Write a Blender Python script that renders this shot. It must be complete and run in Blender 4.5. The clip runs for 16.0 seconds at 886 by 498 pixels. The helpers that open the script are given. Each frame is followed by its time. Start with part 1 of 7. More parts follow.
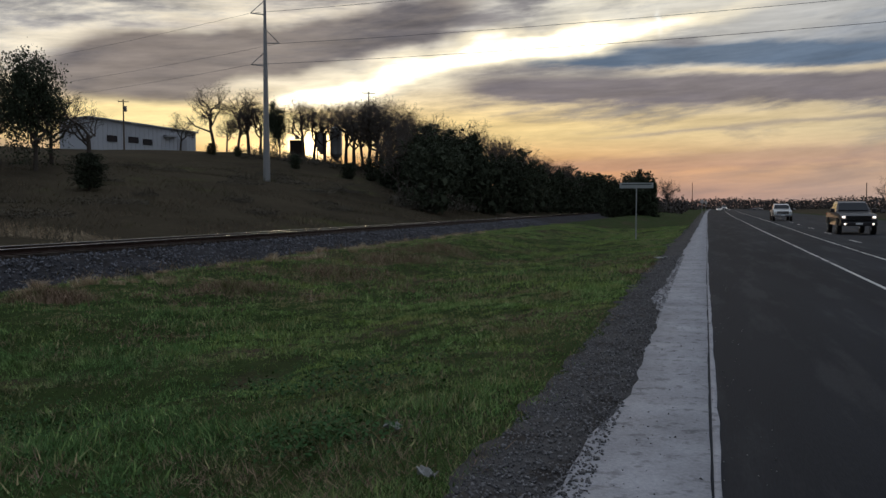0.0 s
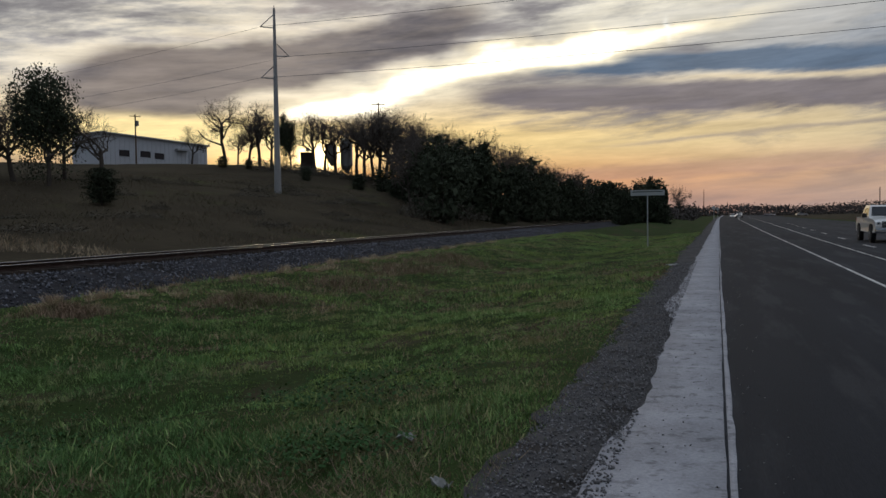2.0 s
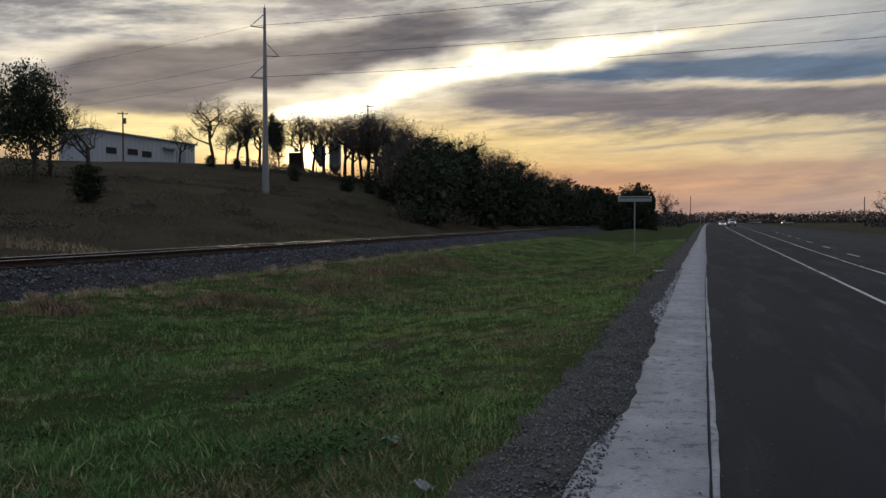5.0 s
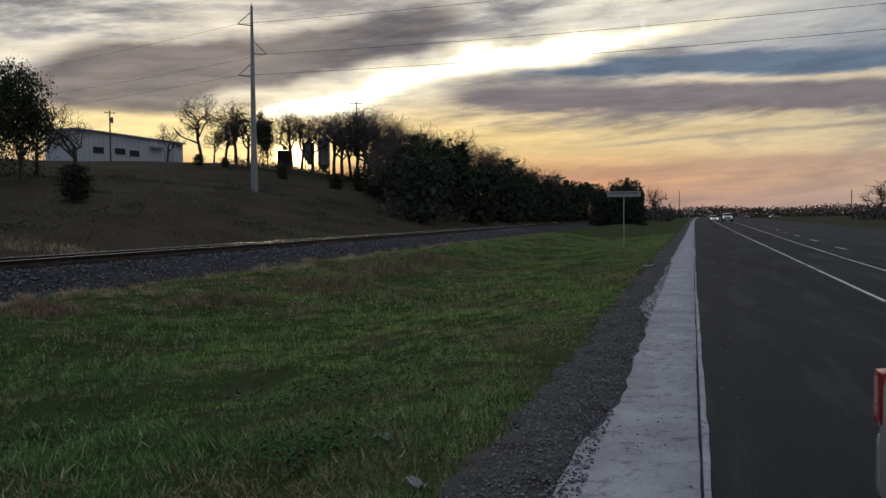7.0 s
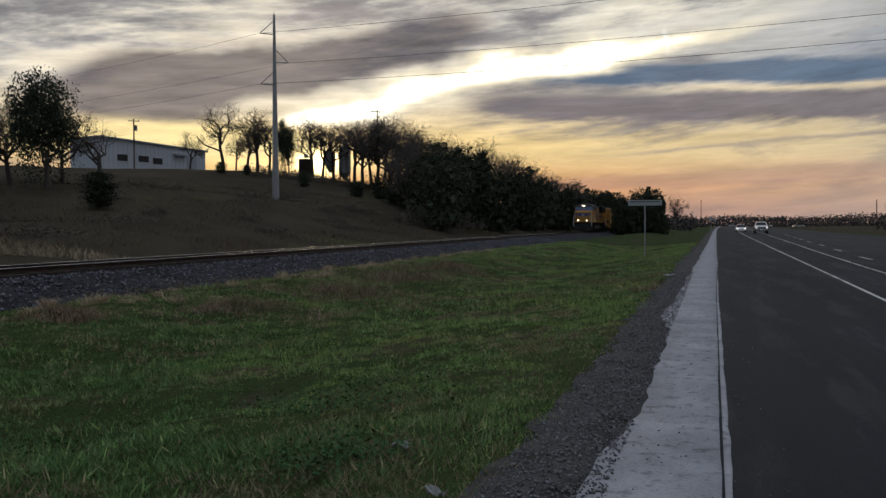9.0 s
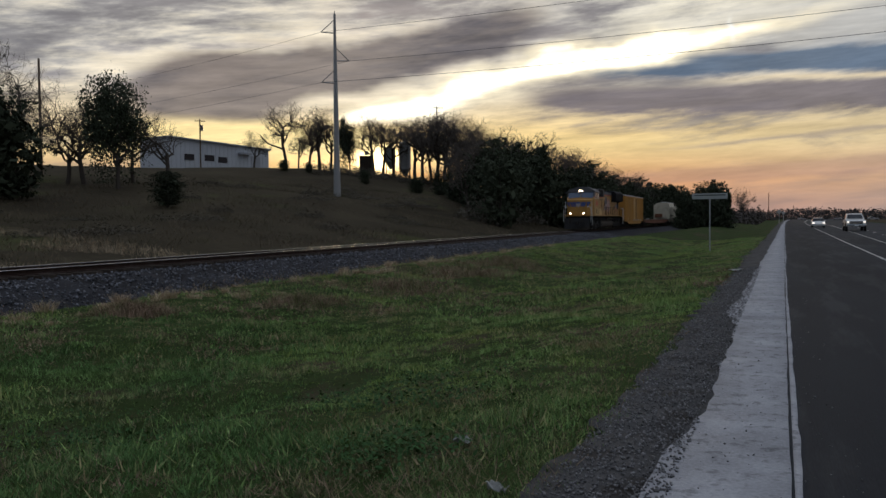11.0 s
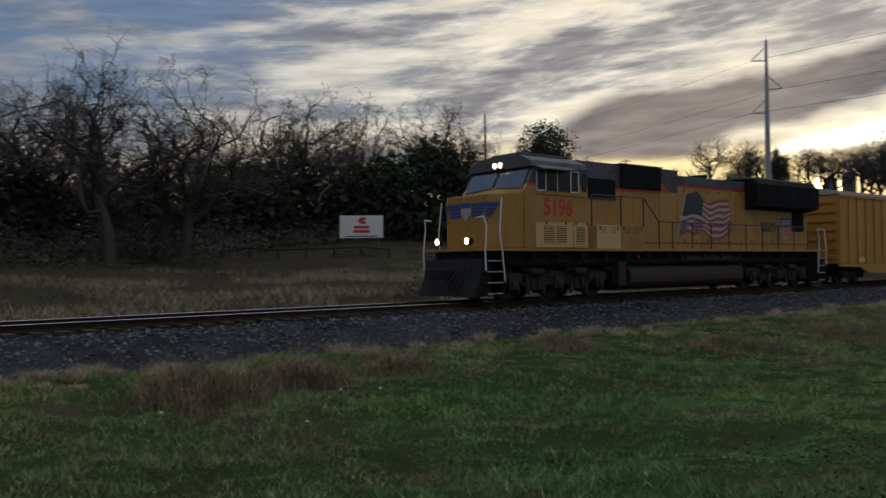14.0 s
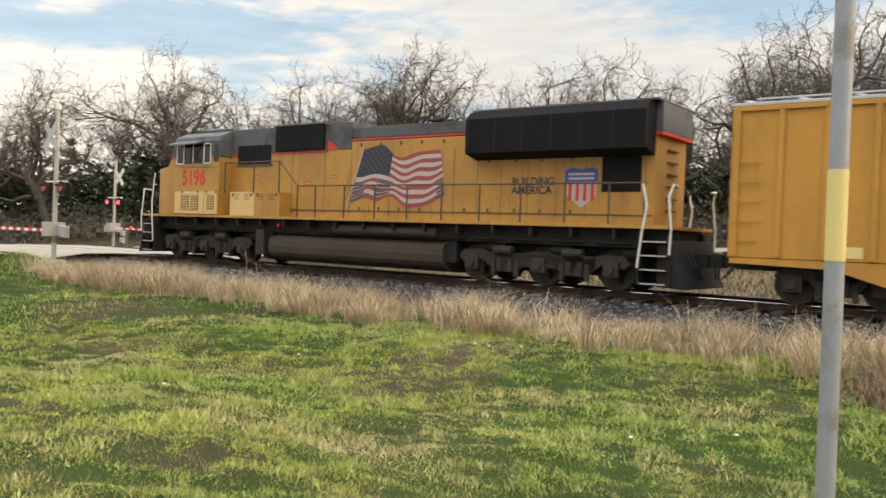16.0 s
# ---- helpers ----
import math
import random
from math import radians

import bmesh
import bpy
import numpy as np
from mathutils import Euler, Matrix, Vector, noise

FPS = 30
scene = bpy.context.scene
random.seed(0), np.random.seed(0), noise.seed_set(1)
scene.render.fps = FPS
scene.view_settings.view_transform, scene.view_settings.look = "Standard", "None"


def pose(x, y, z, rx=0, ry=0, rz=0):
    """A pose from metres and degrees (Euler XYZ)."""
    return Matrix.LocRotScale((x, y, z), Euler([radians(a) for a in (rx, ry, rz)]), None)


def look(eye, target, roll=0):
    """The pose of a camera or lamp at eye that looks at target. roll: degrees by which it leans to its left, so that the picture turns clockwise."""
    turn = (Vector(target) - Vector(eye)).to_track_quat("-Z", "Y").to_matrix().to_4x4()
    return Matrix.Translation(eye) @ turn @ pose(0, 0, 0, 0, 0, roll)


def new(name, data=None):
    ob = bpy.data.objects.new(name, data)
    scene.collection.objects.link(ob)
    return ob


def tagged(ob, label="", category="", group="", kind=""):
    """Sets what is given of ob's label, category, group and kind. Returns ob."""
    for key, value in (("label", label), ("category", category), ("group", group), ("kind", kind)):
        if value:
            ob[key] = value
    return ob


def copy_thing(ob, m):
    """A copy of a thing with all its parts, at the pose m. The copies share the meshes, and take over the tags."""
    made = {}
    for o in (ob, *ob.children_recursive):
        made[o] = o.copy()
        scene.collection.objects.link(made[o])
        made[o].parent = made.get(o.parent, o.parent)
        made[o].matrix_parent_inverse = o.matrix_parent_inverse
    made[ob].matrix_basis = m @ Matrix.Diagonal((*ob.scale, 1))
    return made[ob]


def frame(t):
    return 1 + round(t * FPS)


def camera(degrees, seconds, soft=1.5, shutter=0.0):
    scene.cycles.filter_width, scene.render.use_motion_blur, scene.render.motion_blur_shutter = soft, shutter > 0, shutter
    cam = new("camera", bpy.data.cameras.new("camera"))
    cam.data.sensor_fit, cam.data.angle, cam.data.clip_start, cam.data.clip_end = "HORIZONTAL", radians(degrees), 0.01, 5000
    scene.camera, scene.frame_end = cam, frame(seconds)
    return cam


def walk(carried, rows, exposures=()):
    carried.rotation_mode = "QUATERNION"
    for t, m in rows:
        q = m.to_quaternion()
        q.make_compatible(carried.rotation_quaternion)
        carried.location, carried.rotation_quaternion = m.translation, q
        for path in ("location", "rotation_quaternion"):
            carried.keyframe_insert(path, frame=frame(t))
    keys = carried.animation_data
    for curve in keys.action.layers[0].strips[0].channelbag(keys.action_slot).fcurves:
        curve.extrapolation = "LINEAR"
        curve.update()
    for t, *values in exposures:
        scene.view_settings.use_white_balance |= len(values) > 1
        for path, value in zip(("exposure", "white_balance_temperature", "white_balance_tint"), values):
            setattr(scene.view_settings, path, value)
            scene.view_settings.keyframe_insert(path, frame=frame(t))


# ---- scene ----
LENS = 56.69
EYE_Z = 1.6
cam = camera(LENS, 16.0, soft=1.5, shutter=0.12)
# seconds, yaw, pitch, roll
TURNS = [
    (0.0, 17.636, -2.913, 0.107),
    (0.5, 17.704, -2.665, 0.400),
    (1.0, 17.753, -2.419, 0.596),
    (1.5, 18.204, -2.255, 0.711),
    (2.0, 18.390, -2.218, 0.843),
    (2.5, 18.278, -2.165, 0.848),
    (3.0, 18.355, -2.055, 0.447),
    (5.5, 17.295, -2.029, 0.010),
    (6.0, 17.036, -2.162, 0.221),
    (6.5, 16.940, -2.134, 0.365),
    (7.0, 16.821, -2.245, 0.459),
    (7.5, 16.946, -2.123, 0.580),
    (8.0, 17.329, -1.902, 0.419),
    (10.5, 20.915, -1.581, 0.591),
    (11.0, 22.401, -1.944, 0.667),
    (11.5, 23.284, -1.578, 0.369),
    (12.0, 24.938, -0.867, 0.644),
    (12.5, 28.144, -0.276, 1.043),
    (13.0, 32.685, 0.298, 1.052),
    (13.5, 38.680, 0.665, 0.912),
    (14.0, 51.428, 1.026, 0.610),
    (14.5, 71.976, 1.514, -0.305),
    (14.8, 81.5, 1.20, -0.62),
    (15.0, 93.275, 0.918, -0.962),
    (15.3, 105.2, 0.45, -1.32),
    (15.5, 111.737, 0.126, -1.588),
    (15.8, 122.95, -0.55, -2.02),
    (16.0, 127.706, -0.857, -2.224),
]
# the arm swings a little as the camera pans: seconds, x, y
SWAY = [(0.0, 0.0, 0.0), (13.5, 0.0, 0.0), (14.0, 0.0, 0.1), (14.5, 0.0, 0.5), (15.0, 0.0, 0.54), (15.5, 0.0, 0.28), (16.0, 0.0, 0.17)]


def sway(t):
    ts = [r[0] for r in SWAY]
    return float(np.interp(t, ts, [r[1] for r in SWAY])), float(np.interp(t, ts, [r[2] for r in SWAY]))


walk(cam, [(t, pose(sway(t)[0], sway(t)[1], EYE_Z, 90 + p, r, y)) for t, y, p, r in TURNS],
     exposures=[(0.0, 0.05, 6050, 10), (12.5, 0.05, 6050, 10), (13.0, 0.1, 6050, 10), (13.5, 0.15, 6000, 10), (13.8, 0.1, 6000, 10), (14.2, 0.34, 6050, 10), (14.5, 0.9, 6200, 10), (14.75, 1.48, 6700, 10), (15.0, 2.1, 7200, 10), (15.5, 2.54, 7600, 10), (16.0, 2.48, 7700, 10)])

# ---------------------------------------------------------------- node helpers


class V:
    """A socket that can be reckoned with."""

    def __init__(self, tree, out):
        self.tree, self.out = tree, out

    def _op(self, op, *others, flip=False):
        n = self.tree.nodes.new("ShaderNodeMath")
        n.operation = op
        args = [self, *others]
        if flip:
            args = [others[0], self]
        for k, a in enumerate(args):
            if isinstance(a, V):
                self.tree.links.new(a.out, n.inputs[k])
            else:
                n.inputs[k].default_value = a
        return V(self.tree, n.outputs[0])

    def __add__(self, o): return self._op("ADD", o)
    def __radd__(self, o): return self._op("ADD", o)
    def __sub__(self, o): return self._op("SUBTRACT", o)
    def __rsub__(self, o): return self._op("SUBTRACT", o, flip=True)
    def __mul__(self, o): return self._op("MULTIPLY", o)
    def __rmul__(self, o): return self._op("MULTIPLY", o)
    def __truediv__(self, o): return self._op("DIVIDE", o)
    def exp(self): return self._op("EXPONENT")
    def atan2(self, o): return self._op("ARCTAN2", o)
    def asin(self): return self._op("ARCSINE")
    def pw(self, o): return self._op("POWER", o)
    def mx(self, o): return self._op("MAXIMUM", o)
    def mn(self, o): return self._op("MINIMUM", o)

    def step(self, a, b, lo=0.0, hi=1.0):
        n = self.tree.nodes.new("ShaderNodeMapRange")
        n.interpolation_type = "SMOOTHSTEP"
        self.tree.links.new(self.out, n.inputs[0])
        for k, v in zip((1, 2, 3, 4), (a, b, lo, hi)):
            n.inputs[k].default_value = v
        return V(self.tree, n.outputs[0])


def gauss(v, centre, width):
    d = (v - centre) / width
    return (d * d * -1.0).exp()


def link(tree, value, socket):
    if isinstance(value, V):
        tree.links.new(value.out, socket)
    elif isinstance(value, (tuple, list)):
        socket.default_value = (*value[:3], 1.0) if len(socket.default_value) == 4 else value
    else:
        socket.default_value = value


def mix(tree, fac, a, b, kind="MIX"):
    n = tree.nodes.new("ShaderNodeMix")
    n.data_type, n.blend_type = "RGBA", kind
    link(tree, fac, n.inputs[0]), link(tree, a, n.inputs[6]), link(tree, b, n.inputs[7])
    return V(tree, n.outputs[2])


def noise_tex(tree, vector, scale, detail=4.0, rough=0.55, out=0, distort=0.0):
    n = tree.nodes.new("ShaderNodeTexNoise")
    tree.links.new(vector.out, n.inputs["Vector"])
    n.inputs["Scale"].default_value, n.inputs["Detail"].default_value = scale, detail
    n.inputs["Roughness"].default_value, n.inputs["Distortion"].default_value = rough, distort
    return V(tree, n.outputs[out])


def combine(tree, x, y, z=0.0):
    n = tree.nodes.new("ShaderNodeCombineXYZ")
    link(tree, x, n.inputs[0]), link(tree, y, n.inputs[1]), link(tree, z, n.inputs[2])
    return V(tree, n.outputs[0])


def srgb(r, g, b):
    return tuple(((c / 255 + 0.055) / 1.055) ** 2.4 if c > 10 else c / 3294.6 for c in (r, g, b))


# ---------------------------------------------------------------- world and sun
SUN_AZ, SUN_EL = 26.7, 5.0


def build_world():
    world = bpy.data.worlds.new("evening_sky")
    scene.world = world
    world.use_nodes = True
    t = world.node_tree
    t.nodes.clear()
    co = t.nodes.new("ShaderNodeTexCoord")
    sep = t.nodes.new("ShaderNodeSeparateXYZ")
    t.links.new(co.outputs["Generated"], sep.inputs[0])
    X, Y, Z = (V(t, sep.outputs[k]) for k in range(3))
    az = (X * -1.0).atan2(Y) * (180 / math.pi)
    el = Z.mn(1.0).mx(-1.0).asin() * (180 / math.pi)
    sky = t.nodes.new("ShaderNodeTexSky")
    sky.sky_type, sky.sun_disc = "NISHITA", False
    sky.sun_elevation, sky.sun_rotation = radians(SUN_EL), radians(-SUN_AZ)
    sky.air_density, sky.dust_density = 1.0, 2.0
    clear = mix(t, 1.0, V(t, sky.outputs[0]), (0.09, 0.09, 0.10), "MULTIPLY")
    # wisps of high cloud, drawn out along the wind
    lift = Z.mx(0.0) + 0.16
    flat = combine(t, X / lift, Y / lift)
    warp = noise_tex(t, flat, 0.55, 3, 0.5)
    long_co = combine(t, az * 0.045 + warp * 1.4, el * 0.21 + az * 0.012 + warp * 1.2)
    streak = noise_tex(t, long_co, 1.15, 7, 0.6)
    fine = noise_tex(t, combine(t, az * 0.11 + warp, el * 0.6 + az * 0.05, 3.0), 1.2, 6, 0.6)
    puff = noise_tex(t, combine(t, X / lift, Y / lift, 7.0), 1.0, 6, 0.55)
    glow = gauss(az, SUN_AZ, 42.0)
    near = gauss(az, 14.0, 34.0)
    # low warm sky, paler and cooler away from the sun
    warm = mix(t, el.step(0.0, 3.0), srgb(184, 126, 106), srgb(230, 160, 94))
    warm = mix(t, el.step(2.2, 5.2), warm, srgb(246, 210, 138))
    warm = mix(t, el.step(5.6, 10.5), warm, srgb(206, 198, 184))
    cool = mix(t, el.step(1.0, 14.0), srgb(186, 178, 162), srgb(152, 155, 158))
    back = mix(t, el.step(0.0, 20.0), srgb(108, 108, 108), srgb(102, 106, 112))
    off = (az - SUN_AZ).pw(2.0).pw(0.5)
    off = off.mn(360.0 - off)
    cool = mix(t, off.step(30.0, 62.0), cool, back)
    cool = mix(t, off.step(92.0, 122.0), cool, srgb(122, 122, 122))
    cloud = mix(t, glow, cool, warm)
    # grey undersides, in streaks
    grey = mix(t, glow, srgb(96, 105, 118), srgb(132, 124, 121))
    wisp = streak * 0.55 + fine * 0.45
    dull = wisp.step(0.46, 0.60) * el.step(1.5, 8.0, 0.30, 0.88) * off.step(48.0, 85.0, 1.0, 0.35)
    cloud = mix(t, dull, cloud, grey)
    lit = wisp.step(0.56, 0.42) * el.step(5.0, 9.0) * gauss(az, 36.0, 23.0)
    cloud = mix(t, lit * 0.88, cloud, srgb(246, 228, 196))
    # gaps of clear sky
    gap = (puff * 0.75 + fine * 0.25).step(0.47, 0.57) * el.step(4.0, 11.0) * (1.0 - near * 0.9)
    cloud = mix(t, gap * 0.85, cloud, mix(t, 0.7, clear, mix(t, off.step(44.0, 85.0), srgb(84, 112, 146), srgb(66, 90, 114))))
    # banks lying across the low west
    wob = (fine - 0.5) * 2.6 + (streak - 0.5) * 1.6
    bank = gauss(el + wob * 0.7 - az * 0.03, 7.7, 1.05) * az.step(21.0, 11.0)
    cloud = mix(t, bank.step(0.2, 0.75) * 0.92, cloud, srgb(122, 113, 114))
    blue = gauss(el + wob * 0.6 - az * 0.045, 9.9, 0.75) * az.step(19.0, 8.0)
    cloud = mix(t, blue.step(0.2, 0.75) * 0.92, cloud, srgb(96, 111, 128))
    seam = gauss(el + wob * 0.5 - az * 0.04, 8.85, 0.22) * az.step(8.0, -2.0)
    cloud = mix(t, seam * 0.7, cloud, srgb(228, 205, 165))
    thin = gauss(el + wob * 0.35 + az * 0.06, 5.0, 0.16) * az.step(10.0, 2.0)
    cloud = mix(t, thin * 0.6, cloud, srgb(140, 128, 122))
    low = gauss(el + wob * 0.5 + az * 0.03, 3.0, 0.55) * az.step(16.0, 8.0)
    cloud = mix(t, low.step(0.1, 0.8) * 0.42, cloud, srgb(160, 126, 116))
    # the dark bank over the rift
    swell = noise_tex(t, combine(t, az * 0.09, el * 0.16, 5.0), 1.3, 4, 0.5) - 0.5
    mid = (29.0 - az) * 0.165 + (29.0 - az).mx(0.0).mn(12.0) * 0.06 + 6.9 + wob * 0.5 + swell * 4.0
    over = el - mid - (az - 8.0).mx(0.0) * 0.045
    mass = gauss(over + wob * 0.6, 2.9, 1.75) * az.step(11.0, 20.0) * az.step(46.0, 37.0)
    west = gauss(az + wob * 1.5, 37.0, 5.5) * gauss(el + wob * 0.5, 8.4, 1.9)
    cloud = mix(t, (mass + west).step(0.22, 0.75) * 0.93, cloud, mix(t, wisp.step(0.40, 0.62), srgb(132, 120, 112), srgb(98, 93, 95)))
    # the lit rift where the sun stands behind the cloud
    wide = az.step(-2.0, 26.0, 0.9, 1.45) + swell * 1.2
    d = (el - mid) / wide
    rift = (d * d * -1.0).exp() * az.step(31.0, 28.0) * az.step(-12.0, 10.0)
    cloud = mix(t, rift.step(0.08, 0.80), cloud, (1.15, 0.98, 0.66))
    veil = gauss(el - mid, 2.6, 1.5) * az.step(16.0, 6.0) * wisp.step(0.60, 0.44)
    cloud = mix(t, veil * 0.95, cloud, srgb(244, 232, 205))
    cloud = mix(t, rift.step(0.55, 1.0), cloud, (1.9, 1.75, 1.35))
    rim = gauss(az, SUN_AZ + 1.5, 6.5) * gauss(el, 5.0, 1.8)
    cloud = mix(t, rim.step(0.10, 0.80), cloud, (1.5, 1.0, 0.40))
    core = gauss(az, SUN_AZ + 0.2, 1.5) * gauss(el, 4.6, 1.2)
    cloud = mix(t, core.step(0.05, 0.8), cloud, (5.0, 3.6, 1.6))
    trail = gauss(az + (fine - 0.5) * 1.2, 3.05, 0.17) * gauss(el, 12.1, 0.55)
    cloud = mix(t, trail * 0.9, cloud, (1.1, 1.05, 0.92))
    shelf = gauss(el + wob * 0.25 - (az - 30.0).mx(0.0) * 0.02, 5.6, 1.15) * az.step(52.0, 38.0) * az.step(22.0, 30.0)
    cloud = mix(t, shelf.step(0.1, 0.8), cloud, (1.05, 0.80, 0.36))
    # fine combing of the whole sheet
    comb = noise_tex(t, combine(t, az * 0.16 + warp * 2.2, el * 1.15 + az * 0.06 + warp * 1.6, 9.0), 1.3, 8, 0.62)
    comb = (comb - 0.5) * el.step(1.0, 7.0, 0.45, 1.0) * off.step(25.0, 60.0, 1.05, 0.35) + 1.0
    cloud = mix(t, 1.0, cloud, combine(t, comb, comb, comb * 0.98 + 0.02), "MULTIPLY")
    # overhead the cloud is lit more strongly than low down
    high = el.step(19.0, 55.0)
    cloud = mix(t, high, cloud, mix(t, wisp.step(0.40, 0.62), (0.62, 0.66, 0.72), (0.39, 0.43, 0.50)))
    # under the horizon: dull earth
    cloud = mix(t, el.step(-0.6, 0.0), (0.03, 0.03, 0.025), cloud)
    bg = t.nodes.new("ShaderNodeBackground")
    t.links.new(cloud.out, bg.inputs[0])
    bg.inputs[1].default_value = 1.0
    out = t.nodes.new("ShaderNodeOutputWorld")
    t.links.new(bg.outputs[0], out.inputs[0])
    sun = new("sun", bpy.data.lights.new("sun", "SUN"))
    sun.data.energy, sun.data.angle, sun.data.color = 0.35, radians(12), (1.0, 0.72, 0.42)
    a, e = radians(SUN_AZ), radians(SUN_EL + 1)
    way = Vector((-math.sin(a) * math.cos(e), math.cos(a) * math.cos(e), math.sin(e)))
    sun.matrix_world = look(way * 400 + Vector((0, 0, 2)), (0, 0, 2))


build_world()

# ---------------------------------------------------------------- materials


def material(name, colour, rough=0.8, metal=0.0, vary=0.25, scale=3.0, fine=40.0, bump=0.15, second=None, second_at=(0.5, 0.62),
             second_scale=None, island=0.0, objects=0.0, glow=None, coat=0.0, stretch=(1, 1, 1), depth=0.02, spec=0.4, streaks=None, third=None):
    """A two-scale procedural surface: coarse stains, fine grain, relief."""
    m = bpy.data.materials.new(name)
    m.use_nodes = True
    t = m.node_tree
    b = t.nodes["Principled BSDF"]
    geo = t.nodes.new("ShaderNodeNewGeometry")
    tex = t.nodes.new("ShaderNodeTexCoord")
    mp = t.nodes.new("ShaderNodeMapping")
    t.links.new(tex.outputs["Object"], mp.inputs[0])
    mp.inputs["Scale"].default_value = stretch
    co = V(t, mp.outputs[0])
    big = noise_tex(t, co, scale, 5, 0.6)
    small = noise_tex(t, co, fine, 4, 0.65)
    tone = (big - 0.5) * (vary * 2.6) + (small - 0.5) * (vary * 2.0) + 1.0
    if island:
        tone = tone + (V(t, geo.outputs["Random Per Island"]) - 0.5) * island
    if objects:
        info = t.nodes.new("ShaderNodeObjectInfo")
        tone = tone + (V(t, info.outputs["Random"]) - 0.5) * objects
    col = colour
    if second is not None:
        patch = noise_tex(t, co, second_scale or scale * 0.6, 6, 0.62)
        if island:
            patch = patch + (V(t, geo.outputs["Random Per Island"]) - 0.5) * 0.18
        col = mix(t, patch.step(*second_at), colour, second)
    if third is not None:
        col = mix(t, noise_tex(t, co, 0.28, 5, 0.6).step(0.46, 0.62), col, third) if second is None else mix(t, noise_tex(t, co, 0.28, 5, 0.6).step(0.47, 0.60), col, mix(t, 0.35, third, col))
    if streaks is not None:
        run = noise_tex(t, combine_scaled(t, tex, (2.6, 2.6, 0.5)), 1.5, 7, 0.65)
        col = mix(t, run.step(0.50, 0.72) * 0.65, col, streaks)
    grey = combine(t, tone, tone, tone)
    col = mix(t, 1.0, col, grey, "MULTIPLY")
    link(t, col, b.inputs["Base Color"])
    b.inputs["Metallic"].default_value = metal
    link(t, ((small - 0.5) * 0.25 + rough).mn(1.0).mx(0.03), b.inputs["Roughness"])
    b.inputs["Specular IOR Level"].default_value = spec
    b.inputs["Coat Weight"].default_value = coat
    if bump:
        n = t.nodes.new("ShaderNodeBump")
        n.inputs["Strength"].default_value, n.inputs["Distance"].default_value = bump, depth
        link(t, small * 0.6 + big * 0.4, n.inputs["Height"])
        t.links.new(n.outputs[0], b.inputs["Normal"])
    if glow:
        b.inputs["Emission Color"].default_value = (*glow[:3], 1)
        b.inputs["Emission Strength"].default_value = glow[3]
    return m


def combine_scaled(t, tex, s):
    mp = t.nodes.new("ShaderNodeMapping")
    t.links.new(tex.outputs["Object"], mp.inputs[0])
    mp.inputs["Scale"].default_value = s
    return V(t, mp.outputs[0])


M = {}
M["soil_grass"] = material("verge_soil", (0.030, 0.047, 0.014), 0.95, spec=0.03, scale=0.5, fine=14, vary=0.42, second=(0.060, 0.047, 0.030), second_scale=0.30, second_at=(0.50, 0.66), bump=0.5, depth=0.08)
M["field"] = material("dry_field", (0.046, 0.038, 0.025), 0.97, spec=0.03, scale=0.12, fine=1.8, vary=0.5, second=(0.05, 0.055, 0.02), second_scale=0.06, second_at=(0.55, 0.7), bump=0.6, depth=0.25)
M["blade"] = material("green_grass", (0.126, 0.220, 0.078), 0.85, spec=0.06, vary=0.5, scale=1.5, fine=5, island=0.8, bump=0, second=(0.23, 0.195, 0.115), second_scale=0.65, second_at=(0.50, 0.64), third=(0.225, 0.335, 0.112))
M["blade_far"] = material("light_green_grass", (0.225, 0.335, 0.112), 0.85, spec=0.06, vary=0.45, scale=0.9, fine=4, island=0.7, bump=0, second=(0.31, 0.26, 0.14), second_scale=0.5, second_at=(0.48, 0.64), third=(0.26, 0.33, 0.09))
M["blade_dry"] = material("yellowing_grass", (0.275, 0.345, 0.092), 0.85, spec=0.06, vary=0.26, scale=0.9, fine=4, island=0.5, bump=0, second=(0.42, 0.35, 0.20), second_scale=0.45, second_at=(0.46, 0.72), third=(0.38, 0.40, 0.11))
M["straw"] = material("dry_grass", (0.50, 0.40, 0.27), 0.9, spec=0.06, vary=0.2, scale=0.8, fine=5, island=0.7, bump=0, second=(0.36, 0.26, 0.17), second_scale=0.5)
M["fieldstraw"] = material("field_straw", (0.15, 0.12, 0.085), 0.9, spec=0.04, vary=0.3, scale=0.3, fine=3, island=0.7, bump=0, second=(0.045, 0.047, 0.022), second_scale=0.1)
M["deadgrass"] = material("dead_brown_grass", (0.27, 0.19, 0.135), 0.9, spec=0.04, vary=0.3, scale=1.2, fine=5, island=0.8, bump=0, second=(0.13, 0.13, 0.06), second_scale=1.5)
M["weed"] = material("clover_leaf", (0.040, 0.088, 0.028), 0.8, spec=0.1, vary=0.2, island=0.5, bump=0)
M["asphalt"] = material("asphalt", (0.026, 0.0285, 0.034), 0.92, spec=0.12, scale=0.5, fine=70, vary=0.5, second=(0.040, 0.042, 0.047), second_scale=1.6, stretch=(1.0, 0.12, 1.0), bump=0.5, depth=0.012)
M["pale"] = material("pale_chip_seal", (0.31, 0.31, 0.33), 0.9, spec=0.1, scale=1.4, fine=38, vary=0.40, second=(0.19, 0.19, 0.20), second_scale=7.0, second_at=(0.52, 0.66), bump=0.8, depth=0.012)
M["gravel"] = material("shoulder_gravel", (0.075, 0.073, 0.074), 0.95, spec=0.05, scale=3, fine=60, vary=0.45, second=(0.048, 0.044, 0.042), second_scale=2.0, bump=0.8, depth=0.02)
